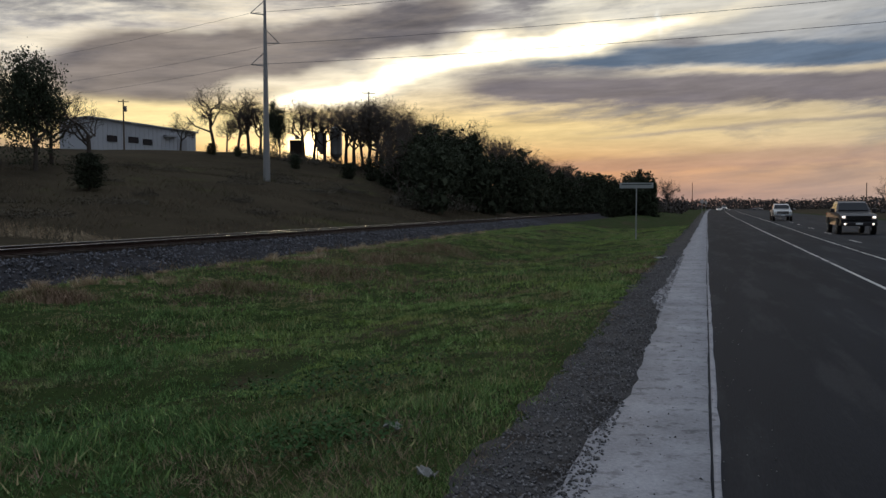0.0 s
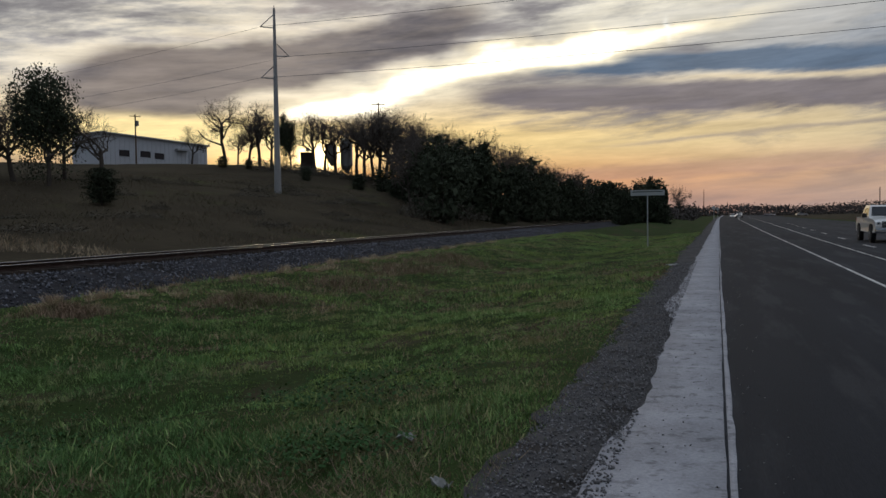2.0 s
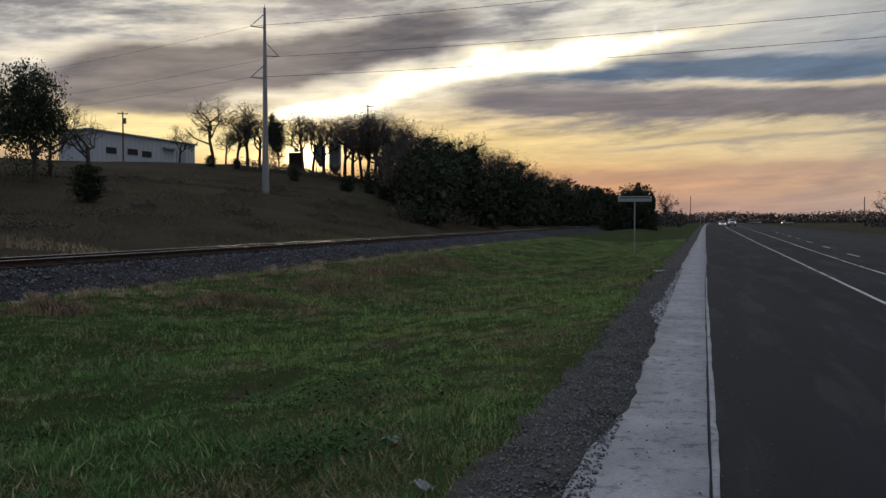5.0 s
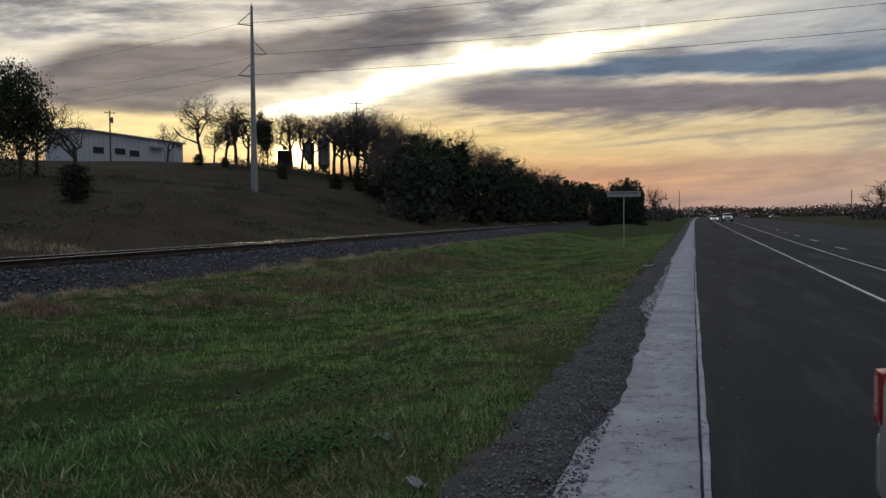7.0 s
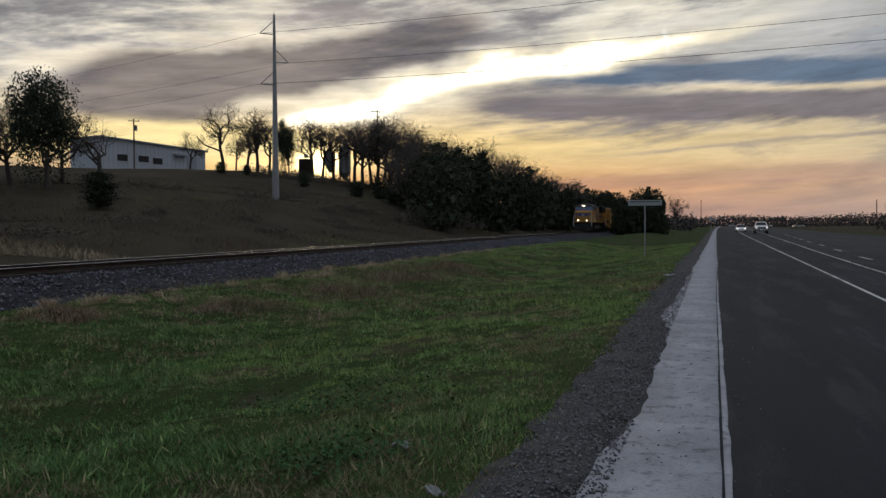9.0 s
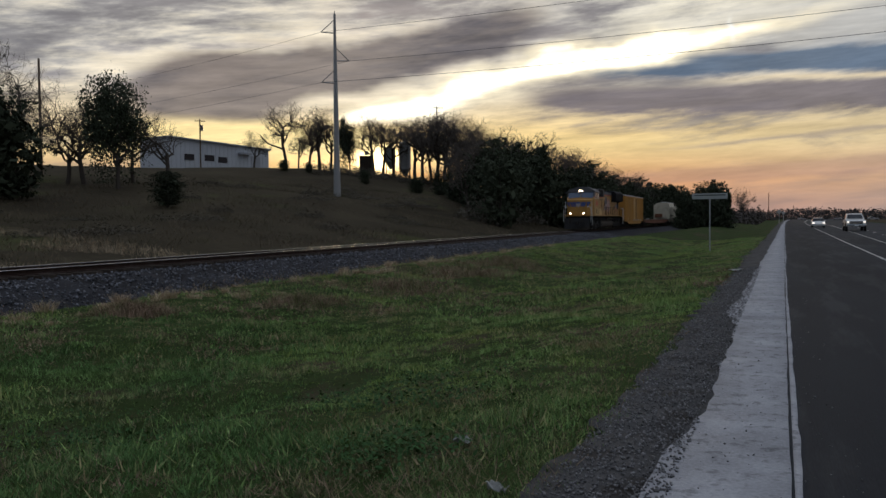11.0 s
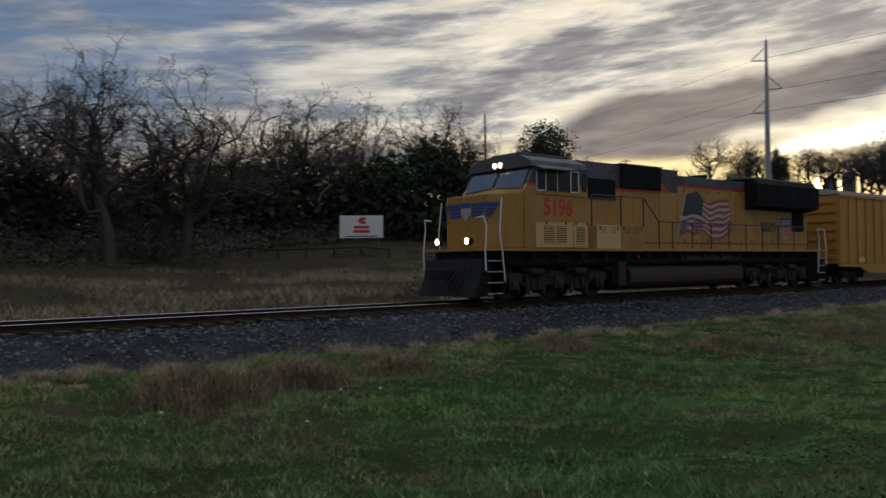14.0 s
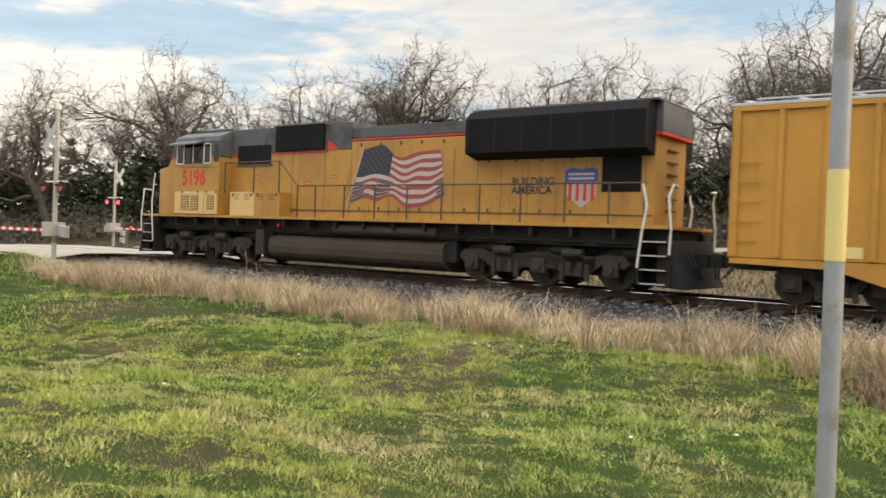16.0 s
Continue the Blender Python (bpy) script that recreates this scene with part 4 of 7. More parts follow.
def oak_chains(seed, h, spread, trunk_share, gnarl, kids, trunk_r, hair_r):
    """Chains of points and radii of one leafless oak, thickest first, scaled to height h."""
    r = random.Random(seed)
    levels = [[] for _ in range(6)]
    ph = [r.uniform(0, 6.283) for _ in range(3)]
    steps = (5, 7, 6, 4, 2, 1)
    rise = (0.25, 0.12, 0.12, 0.06, 0.03, 0.0)

    def inside(p):
        """Within the uneven dome of the crown."""
        az = math.atan2(p[1], p[0])
        wide = h * 0.43 * spread * (1 + 0.18 * math.sin(2 * az + ph[0]) + 0.12 * math.sin(5 * az + ph[1]))
        tall = h * 0.36 * (1 + 0.10 * math.sin(3 * az + ph[2]))
        return (p[0] ** 2 + p[1] ** 2) / wide ** 2 + (p[2] - h * 0.64) ** 2 / tall ** 2 < 1.0

    def grow(p, d, length, rad, level):
        n = steps[level]
        pts, rads = [np.array(p)], [rad]
        dd = np.array(d)
        for k in range(n):
            wob = np.array([r.gauss(0, 1) for _ in range(3)]) * gnarl * (0.18 if level == 0 else 1.0)
            dd = dd + wob + np.array([0, 0, rise[level]])
            dd /= np.linalg.norm(dd)
            q = pts[-1] + dd * length / n
            if level > 1 and not inside(q):
                break
            pts.append(q)
            rads.append(rad * (1 - (0.35 if level == 0 else 0.55) * (k + 1) / n))
        n = len(pts) - 1
        if n == 0:
            return
        levels[level].append((pts, rads))
        if level == 5:
            return
        m = kids[level] + r.choice((0, 0, 1))
        for k in range(m):
            if level == 0:
                t = 0.62 + 0.38 * (k + 0.8) / m
            else:
                t = 0.25 + 0.75 * (k + r.uniform(0.3, 1.0)) / m
            t = min(t, 1.0) * n
            i = min(int(t), n - 1)
            q = pts[i] + (pts[i + 1] - pts[i]) * (t - i)
            ax = pts[i + 1] - pts[i]
            ax = ax / np.linalg.norm(ax)
            if level == 0:
                turn = ph[0] + k * 2.4 + r.uniform(-0.5, 0.5)
                side = np.array([math.cos(turn), math.sin(turn), 0.0])
                a = math.radians(r.uniform(50, 64) - 44 * k / m) * min(1.15, spread)
            else:
                side = np.cross(ax, [r.gauss(0, 1) for _ in range(3)])
                side /= np.linalg.norm(side) + 1e-9
                a = math.radians(r.uniform(35, 75) if k < m - 1 else r.uniform(10, 35))
            nd = ax * math.cos(a) + side * math.sin(a)
            cut = (h * r.uniform(0.34, 0.46) / length if level == 0 else r.uniform(0.42, 0.66))
            grow(q, nd, length * cut, max(rads[i] * r.uniform(0.56, 0.76), hair_r * (1.0 if level > 2 else 1.6)), level + 1)

    grow((0, 0, -0.3), (r.uniform(-0.1, 0.1), r.uniform(-0.1, 0.1), 1), h * trunk_share, h * trunk_r, 0)
    top = h / max(float(np.percentile([q[2] for c in levels[4] for q in c[0]], 98.5)), 0.5 * h)
    return [[([q * top for q in pts], [w * top for w in rads]) for pts, rads in lv] for lv in levels]


def oak_meshes(seed, h=12.0, spread=1.0, trunk_share=0.34, gnarl=0.36, kids=(5, 6, 5, 4, 4), trunk_r=0.024, hair_r=0.0115):
    """Trunk with limbs, and the crown of bare branches, of one leafless oak of height h."""
    lv = oak_chains(seed, h, spread, trunk_share, gnarl, kids, trunk_r, hair_r)
    tv, tf = tubes(lv[0] + lv[1], 7)
    a = tubes(lv[2], 4)
    b = tubes(lv[3] + lv[4], 3)
    c = spikes(lv[5])
    quads = np.concatenate([a[1], b[1] + len(a[0])])
    tris = np.concatenate([quads[:, (0, 1, 2)], quads[:, (0, 2, 3)], c[1] + len(a[0]) + len(b[0])])
    me1, me2 = mesh_np("trunk", tv, tf, True), mesh_np("crown", np.concatenate([a[0], b[0], c[0]]), tris, False)
    me1.materials.append(M["bark"])
    me2.materials.append(M["twig"])
    return me1, me2


def live_oak_meshes(seed, h=8.0, spread=0.8, leaves=15000):
    """An evergreen oak: limbs under ragged tufts of small dark leaves, with gaps between them."""
    r = np.random.default_rng(seed)
    lv = oak_chains(seed, h, spread, 0.30, 0.30, (6, 6, 4, 3, 2), 0.024, 0.012)
    tv, tf = tubes(lv[0] + lv[1] + lv[2], 5)
    ends = np.array([c[0][-1] for c in lv[3] + lv[4]])
    pick = ends[r.integers(0, len(ends), leaves)]
    pts = pick + r.normal(0, 0.036 * h, (leaves, 3)) * np.array([1, 1, 0.8])
    low = r.uniform(0, 1, leaves) < 0.22
    pts[low, 2] = np.maximum(0.06 * h, pts[low, 2] - r.uniform(0.1, 0.42, low.sum()) * h)
    v, f = leaf_cloud(pts, np.full(leaves, 0.015 * h), r, 0.55)
    me1, me2 = mesh_np("trunk", tv, tf, True), mesh_np("crown", v, f)
    me1.materials.append(M["bark"])
    me2.materials.append(M["cedar"])
    return me1, me2


def leaf_cloud(points, size, r, flat=0.6):
    """One small quad for each point, turned at random."""
    n = len(points)
    a = r.normal(0, 1, (n, 3))
    a /= np.linalg.norm(a, axis=1)[:, None]
    b = np.cross(a, r.normal(0, 1, (n, 3)))
    b /= np.linalg.norm(b, axis=1)[:, None] + 1e-9
    s = (size * r.uniform(0.5, 1.3, n))[:, None]
    v = np.stack([points - a * s, points - b * s * flat, points + a * s, points + b * s * flat], 1)
    return v.reshape(-1, 3), np.arange(n * 4).reshape(-1, 4)


def cedar_meshes(seed, h=8.0, wide=0.36, n=2700, shape="cone", leaf=0.148, sprays=130):
    """Trunk and crown of a dark juniper: tufts on radiating sprays, ragged outline."""
    r = np.random.default_rng(seed)
    pts = []
    for k in range(sprays):
        t = r.uniform(0.03, 1.0)
        z = h * (0.06 + 0.92 * t)
        prof = (1 - t) ** 0.75 if shape == "cone" else math.sqrt(max(0.02, 1 - (2 * t - 0.85) ** 2 / 1.35))
        reach = h * wide * prof * r.uniform(0.55, 1.15) + 0.15
        a = r.uniform(0, 6.283)
        m = n // sprays
        u = r.uniform(0.1, 1.0, m) ** 0.6
        rise = r.uniform(0.1, 0.55) * min(1.0, 0.15 + 1.6 * t)
        off = r.normal(0, 0.05 * h * 0.5, (m, 3)) * (0.35 + 0.65 * (1 - u))[:, None]
        pts.append(np.stack([np.cos(a) * reach * u, np.sin(a) * reach * u, z + reach * rise * u - 0.04 * h], 1) + off)
    pts = np.concatenate(pts)
    pts[:, 2] = np.maximum(pts[:, 2], 0.05)
    size = np.full(len(pts), leaf * h / 8.0)
    # the shaded inside of the crown
    m = 420
    t = r.uniform(0.0, 0.9, m)
    prof = (1 - t) ** 0.75 if shape == "cone" else np.sqrt(np.maximum(0.02, 1 - (2 * t - 0.85) ** 2 / 1.35))
    a, q = r.uniform(0, 6.283, m), h * wide * prof * 0.62 * np.sqrt(r.uniform(0, 1, m))
    pts = np.concatenate([pts, np.stack([np.cos(a) * q, np.sin(a) * q, h * (0.04 + 0.9 * t)], 1)])
    size = np.concatenate([size, np.full(m, 0.42 * h / 8.0)])
    v, f = leaf_cloud(pts, size, r)
    me2 = mesh_np("crown", v, f)
    me2.materials.append(M["cedar"])
    tv, tf = tubes([([(0, 0, -0.3), (0.05, 0, h * 0.3), (0, 0.06, h * 0.65), (0, 0, h * 0.97)], [h * 0.022, h * 0.017, h * 0.01, 0.01])], 7)
    me1 = mesh_np("trunk", tv, tf, True)
    me1.materials.append(M["bark"])
    return me1, me2


def brush_mesh(seed, w=3.0, h=2.2, n=1000):
    """A tangle of stems and scraps of leaf."""
    r = np.random.default_rng(seed)
    a, d = r.uniform(0, 6.283, n), w * np.sqrt(r.uniform(0, 1, n))
    top = h * (1 - 0.6 * (d / w) ** 2) * (0.7 + 0.3 * np.sin(a * 3 + seed))
    pts = np.stack([np.cos(a) * d, np.sin(a) * d, top * r.uniform(0.02, 1.0, n) ** 0.8], 1)
    v, f = leaf_cloud(pts, np.full(n, 0.15), r, 0.32)
    me = mesh_np("shrub", v, f)
    me.materials.append(M["brush"])
    return me


OAKS = [oak_meshes(*a) for a in ((21, 12.0, 1.0, 0.36, 0.34), (22, 12.0, 1.12, 0.32, 0.38), (23, 12.0, 0.92, 0.40, 0.34), (24, 12.0, 1.08, 0.34, 0.40), (25, 12.0, 0.98, 0.38, 0.36), (26, 12.0, 1.15, 0.35, 0.40))]
FAR_OAKS = [oak_meshes(*a, hair_r=0.012) for a in ((61, 12.0, 0.95, 0.44, 0.34, (5, 6, 5, 4, 3)), (62, 12.0, 0.85, 0.48, 0.32, (5, 6, 5, 4, 3)), (63, 12.0, 0.8, 0.42, 0.36, (5, 6, 5, 4, 3)), (64, 12.0, 1.05, 0.40, 0.38, (5, 6, 5, 4, 3)))]
SPARSE = oak_meshes(71, 12.0, 1.2, 0.36, 0.40, (4, 4, 4, 3, 2))
LIVE_OAK = live_oak_meshes(81)
BROAD = cedar_meshes(36, wide=0.38, shape="round", n=8000, leaf=0.12, sprays=300)
CEDARS = [cedar_meshes(31, shape="cone", n=3000, leaf=0.128), cedar_meshes(32, wide=0.42, shape="round", n=3000, leaf=0.128), cedar_meshes(33, wide=0.30, shape="cone", n=3000, leaf=0.128), cedar_meshes(34, wide=0.46, shape="round", n=3000, leaf=0.128)]
BRUSH = [brush_mesh(41), brush_mesh(42, 3.6, 1.8), brush_mesh(43, 2.4, 2.8)]


def plant(kind, x, y, h, turn, label="", category="tree", group="", sink=0.1, wide=1.0):
    pair = kind[1]
    base = {"oak": 12.0, "cedar": 8.0}[kind[0]]
    s = h / base
    z = float(land(x, y)) - sink
    e = thing("bare_tree" if kind[0] == "oak" else "cedar_tree", pose(x, y, z, 0, 0, turn), label, category, group)
    for nm, me in zip(("trunk", "crown"), pair):
        o = new(nm, me)
        o.parent = e
        o.scale = (s * wide, s * wide, s)
    return e


def polar(az, d):
    return -math.sin(radians(az)) * d, math.cos(radians(az)) * d


def build_woods():
    r = random.Random(5)
    bare = "leafless oak with twisted grey branches on the hillside"
    dark = "dark green bushy cedar, dense to the ground"
    # oaks along the hilltop, against the sunset
    for az, d, h, k in ((23.7, 146, 11.5, 3), (22.8, 143, 12.4, 1), (21.7, 140, 12.8, 2), (20.6, 137, 12.2, 3), (26.5, 158, 10.2, 1), (33.1, 150, 11.6, 0), (32.3, 152, 6.0, 1), (31.6, 150, 9.2, 2), (30.9, 150, 10.6, 3), (30.1, 154, 9.4, 1), (27.2, 152, 10.8, 3), (25.8, 156, 10.0, 0), (24.3, 152, 11.4, 3),
                        (23.2, 154, 11.0, 1), (22.3, 150, 13.2, 0), (21.2, 146, 12.6, 3), (20.0, 142, 11.8, 0), (19.0, 140, 11.0, 2), (35.3, 160, 7.4, 0), (18.2, 150, 11.5, 1), (16.5, 170, 12, 2),
                        (14.4, 180, 12, 3), (12.4, 200, 12, 1), (10.8, 215, 11, 1), (9.2, 240, 10, 0), (7.8, 260, 9, 2)):
        x, y = polar(az, d)
        plant(("oak", FAR_OAKS[k]), x, y, h, r.uniform(0, 360), bare, group="hilltop oaks", wide=1.12)
    x, y = polar(28.8, 150)
    plant(("cedar", LIVE_OAK), x, y, 9.4, 30, "slim dark evergreen among the bare hilltop oaks", wide=0.55)
    x, y = polar(41.0, 86)
    plant(("oak", SPARSE), x, y, 8.0, 40, "small crooked leafless oak on the slope", wide=1.05)
    for az, h, t in ((45.9, 8.6, 200), (46.9, 7.8, 80)):
        x, y = polar(az, 90)
        plant(("oak", OAKS[1]), x, y, h, t, "leafless oak beside a dark live oak")
    x, y = polar(43.0, 92)
    plant(("oak", OAKS[2]), x, y, 7.4, 120, "leafless oak beside a dark live oak")
    x, y = polar(43.95, 84)
    plant(("cedar", LIVE_OAK), x, y, 10.4, 0, "broad dark evergreen oak on the slope", wide=0.78)
    for az, d, h, w in ((40.9, 70, 2.9, 1.5), (27.8, 128, 2.4, 1.2), (33.3, 140, 2.0, 1.5), (31.6, 140, 1.8, 1.2), (24.2, 126, 2.6, 1.5), (21.6, 122, 3.0, 1.6)):
        x, y = polar(az, d)
        plant(("cedar", BROAD), x, y, h, r.uniform(0, 360), "low dark round bush in the dry field", "bush", wide=w)
    for az, d, h in ((22.6, 128, 4.0), (21.6, 124, 4.8), (20.7, 118, 5.6)):
        x, y = polar(az, d)
        plant(("cedar", CEDARS[3]), x, y, h, r.uniform(0, 360), dark, group="wood beside the railway")
    for k in range(20):
        x, y = polar(20.5 + k * 0.55 + r.uniform(-0.2, 0.2), r.uniform(138, 152))
        o = new("thicket", BRUSH[k % 3])
        o.matrix_basis = pose(x, y, float(land(x, y)) - 0.1, 0, 0, r.uniform(0, 360)) @ Matrix.Diagonal((0.9, 0.9, r.uniform(0.7, 1.35), 1))
        tagged(o, "brown leafless brush under the hilltop oaks", "thicket", "brush on the hilltop")
    # the dark wood beside the railway
    for az, d, h, k, w in ((19.4, 96, 8.6, 1, 0.8), (18.4, 98, 9.4, 3, 0.8), (17.5, 102, 9.8, 1, 0.8), (16.6, 106, 9.2, 3, 0.8), (15.5, 120, 11.6, 0, 0.9), (15.0, 112, 9.0, 1, 0.8), (14.1, 118, 9.2, 3, 0.8),
                          (13.1, 125, 9.0, 1, 0.8), (12.2, 132, 8.6, 3, 0.8), (11.3, 140, 8.6, 1, 0.8), (10.4, 150, 8.2, 3, 0.8), (9.6, 160, 8.6, 0, 0.9), (8.8, 172, 9.0, 1, 0.8), (8.0, 186, 9.4, 3, 0.8), (9.2, 184, 10.0, 1, 0.9), (8.3, 200, 10.2, 2, 1.0), (7.6, 216, 10.4, 3, 0.9), (6.9, 232, 10.6, 0, 1.0), (6.3, 245, 10.6, 1, 1.0),
                          (7.3, 204, 9.4, 0, 0.9), (6.7, 222, 9.6, 2, 0.9), (20.0, 112, 7.0, 1, 0.9), (18.8, 112, 9.5, 1, 0.9), (17.0, 118, 10.5, 3, 0.9), (12.7, 145, 10.0, 1, 0.9), (10.8, 165, 9.5, 3, 0.9)):
        x, y = polar(az, d + r.uniform(-3, 8))
        plant(("cedar", CEDARS[k]), x, y, h * r.uniform(0.84, 1.12), r.uniform(0, 360), dark, group="wood beside the railway", wide=w * 1.25)
    for k, (az, d, h) in enumerate(((20.6, 104, 9.0), (19.9, 118, 10.5), (17.9, 128, 12.0), (16.2, 128, 12.0), (14.6, 134, 11.5), (13.4, 140, 11.5), (11.8, 150, 11.0), (10.0, 166, 10.0), (8.6, 180, 9.0), (21.2, 118, 8.0))):
        x, y = polar(az, d)
        plant(("oak", FAR_OAKS[k % 4]), x, y, h, r.uniform(0, 360), "leafless oak rising out of the dark wood", group="wood beside the railway", wide=0.9)
    for k in range(26):
        y = r.uniform(92, 240)
        x = -30 - r.uniform(0, 6) - y * 0.01
        o = new("thicket", BRUSH[k % 3])
        o.matrix_basis = pose(x, y, float(land(x, y)) - 0.1, 0, 0, r.uniform(0, 360)) @ Matrix.Diagonal((1.3, 1.3, 1.5, 1))
        tagged(o, "brown winter thicket at the edge of the wood", "thicket", "thickets by the railway")
    for k in range(34):
        x, y = -r.uniform(28, 62), r.uniform(12, 105)
        if x > -34 and y > 84:
            continue
        o = new("field_shrub", BRUSH[k % 3])
        o.matrix_basis = pose(x, y, float(land(x, y)) - 0.05, 0, 0, r.uniform(0, 360)) @ Matrix.Diagonal((r.uniform(0.4, 0.9), r.uniform(0.4, 0.9), r.uniform(0.25, 0.5), 1))
        tagged(o, "low brown scrub in the dry field", "shrub", "scrub in the field")
    # the end of the wood, close to the verge
    for k, (az, d, h) in enumerate(((6.3, 158, 7.4), (5.8, 164, 7.6), (5.2, 160, 8.2), (4.7, 158, 8.6), (4.2, 160, 9.4), (3.7, 158, 8.6), (3.3, 156, 7.6), (6.0, 176, 7.6), (5.5, 178, 8.0), (4.9, 176, 8.4), (4.4, 178, 8.8), (3.9, 176, 8.0), (5.0, 168, 6.5), (4.0, 168, 6.5), (3.5, 166, 6.5))):
        x, y = polar(az, d)
        plant(("cedar", CEDARS[(0, 1, 2, 3)[k % 4]]), x, y, h, r.uniform(0, 360), "pointed dark cedar at the end of the wood", group="wood beside the railway", sink=0.3, wide=0.8)
    plant(("oak", OAKS[2]), *polar(2.3, 260), 10, 0, "thin leafless tree beside the highway", wide=0.7)
    # the wood over the lane, behind the train
    for k in range(37):
        az = 50 + k * 2.95 + r.uniform(-0.6, 0.6)
        d = r.uniform(58, 74) if az < 125 else r.uniform(66, 92)
        if az < 67:
            d = r.uniform(80, 98)
        x, y = polar(az, d)
        h = r.uniform(10.6, 13.2) * (1.12 if az > 98 else 1.0)
        plant(("oak", OAKS[r.randrange(6)]), x, y, h, r.uniform(0, 360), "leafless oak with a wide crown of twigs at the wood's edge", group="oaks behind the railway")
    for az, d, h, k, w in ((73.4, 54, 12.8, 5, 1.1), (104.0, 55, 14.2, 4, 1.1), (102.0, 60, 14.0, 0, 1.1), (68.8, 57, 12.4, 3, 1.1), (131.3, 66, 14.2, 1, 1.1), (99.8, 64, 13.6, 2, 1.1), (61.8, 80, 14.5, 1, 1.0), (58.6, 82, 14.0, 3, 1.0), (50.0, 95, 13.5, 0, 0.9)):
        x, y = polar(az, d)
        plant(("oak", OAKS[k]), x, y, h, r.uniform(0, 360), "tall spreading leafless oak above the wood", group="oaks behind the railway", wide=w)
    for k in range(58):
        az = 56 + k * 1.85 + r.uniform(-0.7, 0.7)
        d = r.uniform(64, 80) if az < 125 else r.uniform(72, 100)
        d = max(d, 82 - max(0, az - 62) * 2)
        x, y = polar(az, d)
        plant(("cedar", CEDARS[1 + 2 * (k % 2)]), x, y, r.uniform(5.5, 8.0), r.uniform(0, 360), "dark cedar filling the understorey of the wood", group="cedars behind the railway", wide=1.25)
    for az, d, h in ((53.0, 74, 8.6), (51.4, 73, 9.4), (49.9, 74, 8.2), (54.4, 76, 8.4), (55.8, 78, 8.0), (57.4, 80, 7.6)):
        x, y = polar(az, d)
        plant(("cedar", CEDARS[1]), x, y, h, r.uniform(0, 360), "dense dark cedar at the corner of the wood", group="cedars behind the railway", wide=0.95)
    for k in range(70):
        az = 58 + k * 1.5 + r.uniform(-0.7, 0.7)
        d = r.uniform(57, 66) if az < 125 else r.uniform(66, 80)
        d = max(d, 78 - max(0, az - 62) * 2)
        x, y = polar(az, d)
        o = new("thicket", BRUSH[k % 3])
        o.matrix_basis = pose(x, y, float(land(x, y)) - 0.1, 0, 0, r.uniform(0, 360)) @ Matrix.Diagonal((1.3, 1.3, r.uniform(1.0, 1.7), 1))
        tagged(o, "brown leafless undergrowth at the foot of the wood", "thicket", "undergrowth behind the railway")


build_woods()


def wood_depth():
    """The tangled depth of the wood over the lane, in one mesh."""
    r = np.random.default_rng(19)
    n = 16000
    az = np.radians(r.uniform(54, 178, n))
    d = np.where(np.degrees(az) < 125, r.uniform(78, 96, n), r.uniform(90, 115, n))
    x, y = -np.sin(az) * d, np.cos(az) * d
    top = 6.5 + 1.5 * np.sin(az * 31) + 1.2 * np.sin(az * 83 + 1) + r.normal(0, 0.7, n)
    z = land(x, y) + np.maximum(0.2, r.uniform(0, 1, n) * top)
    v, f = leaf_cloud(np.stack([x, y, z], 1), np.full(n, 0.55), r, 0.6)
    me = mesh_np("wood_depth", v, f)
    me.materials.append(M["brush"])
    tagged(new("wood_depth", me), "dark tangled depth of the winter wood", "woods", kind="stuff")


wood_depth()


def far_woods():
    """Low woodland on the horizon, in one mesh of ragged clumps."""
    r = np.random.default_rng(9)
    n = 90000
    x = r.uniform(-40, 700, n)
    y = 560 + r.uniform(0, 160, n) - 0.25 * np.abs(x)
    ridge = 4.2 + 1.6 * np.sin(x * 0.021) + 1.2 * np.sin(x * 0.063 + 1) + r.normal(0, 0.9, n) + 2.0 * smooth(560, 720, y)
    z = r.uniform(-0.5, 1, n) * ridge
    v, f = leaf_cloud(np.stack([x, y, np.maximum(z, -0.5)], 1), np.full(n, 0.6), r, 0.8)
    me = mesh_np("far_woods", v, f)
    me.materials.append(M["farwood"])
    tagged(new("far_woods", me), "low dark woodland along the horizon", "woods", kind="stuff")
    n = 30000
    y = r.uniform(240, 560, n)
    x = np.where(r.uniform(0, 1, n) < 0.6, -6 - (y - 240) * 0.01 - r.uniform(0, 30, n), 40 + 0.25 * (y - 240) + r.uniform(0, 50, n))
    z = r.uniform(-0.3, 1, n) * (3.0 + 1.5 * np.sin(y * 0.07) + r.normal(0, 0.6, n))
    v, f = leaf_cloud(np.stack([x, y, np.maximum(z, -0.3)], 1), np.full(n, 0.42), r, 0.8)
    me = mesh_np("roadside_brush", v, f)
    me.materials.append(M["farwood"])
    tagged(new("roadside_brush", me), "dark scrub lining the far stretch of highway", "scrub", kind="stuff")
    plant(("oak", OAKS[1]), *polar(-11.05, 300), 12.5, 30, "wide leafless oak standing alone beyond the highway", wide=1.1)


far_woods()

# ---------------------------------------------------------------- power line and poles


def catenary(a, b, sag, n=24):
    a, b = Vector(a), Vector(b)
    return [a.lerp(b, k / n) - Vector((0, 0, sag * 4 * (k / n) * (1 - k / n))) for k in range(n + 1)]


def wire_mesh(pts, r, name, parent):
    v, f = tubes([([tuple(p) for p in pts], [r] * len(pts))], 5)
    me = mesh_np(name, v, f, True)
    return part_mesh(name, me, M["wire"], parent)


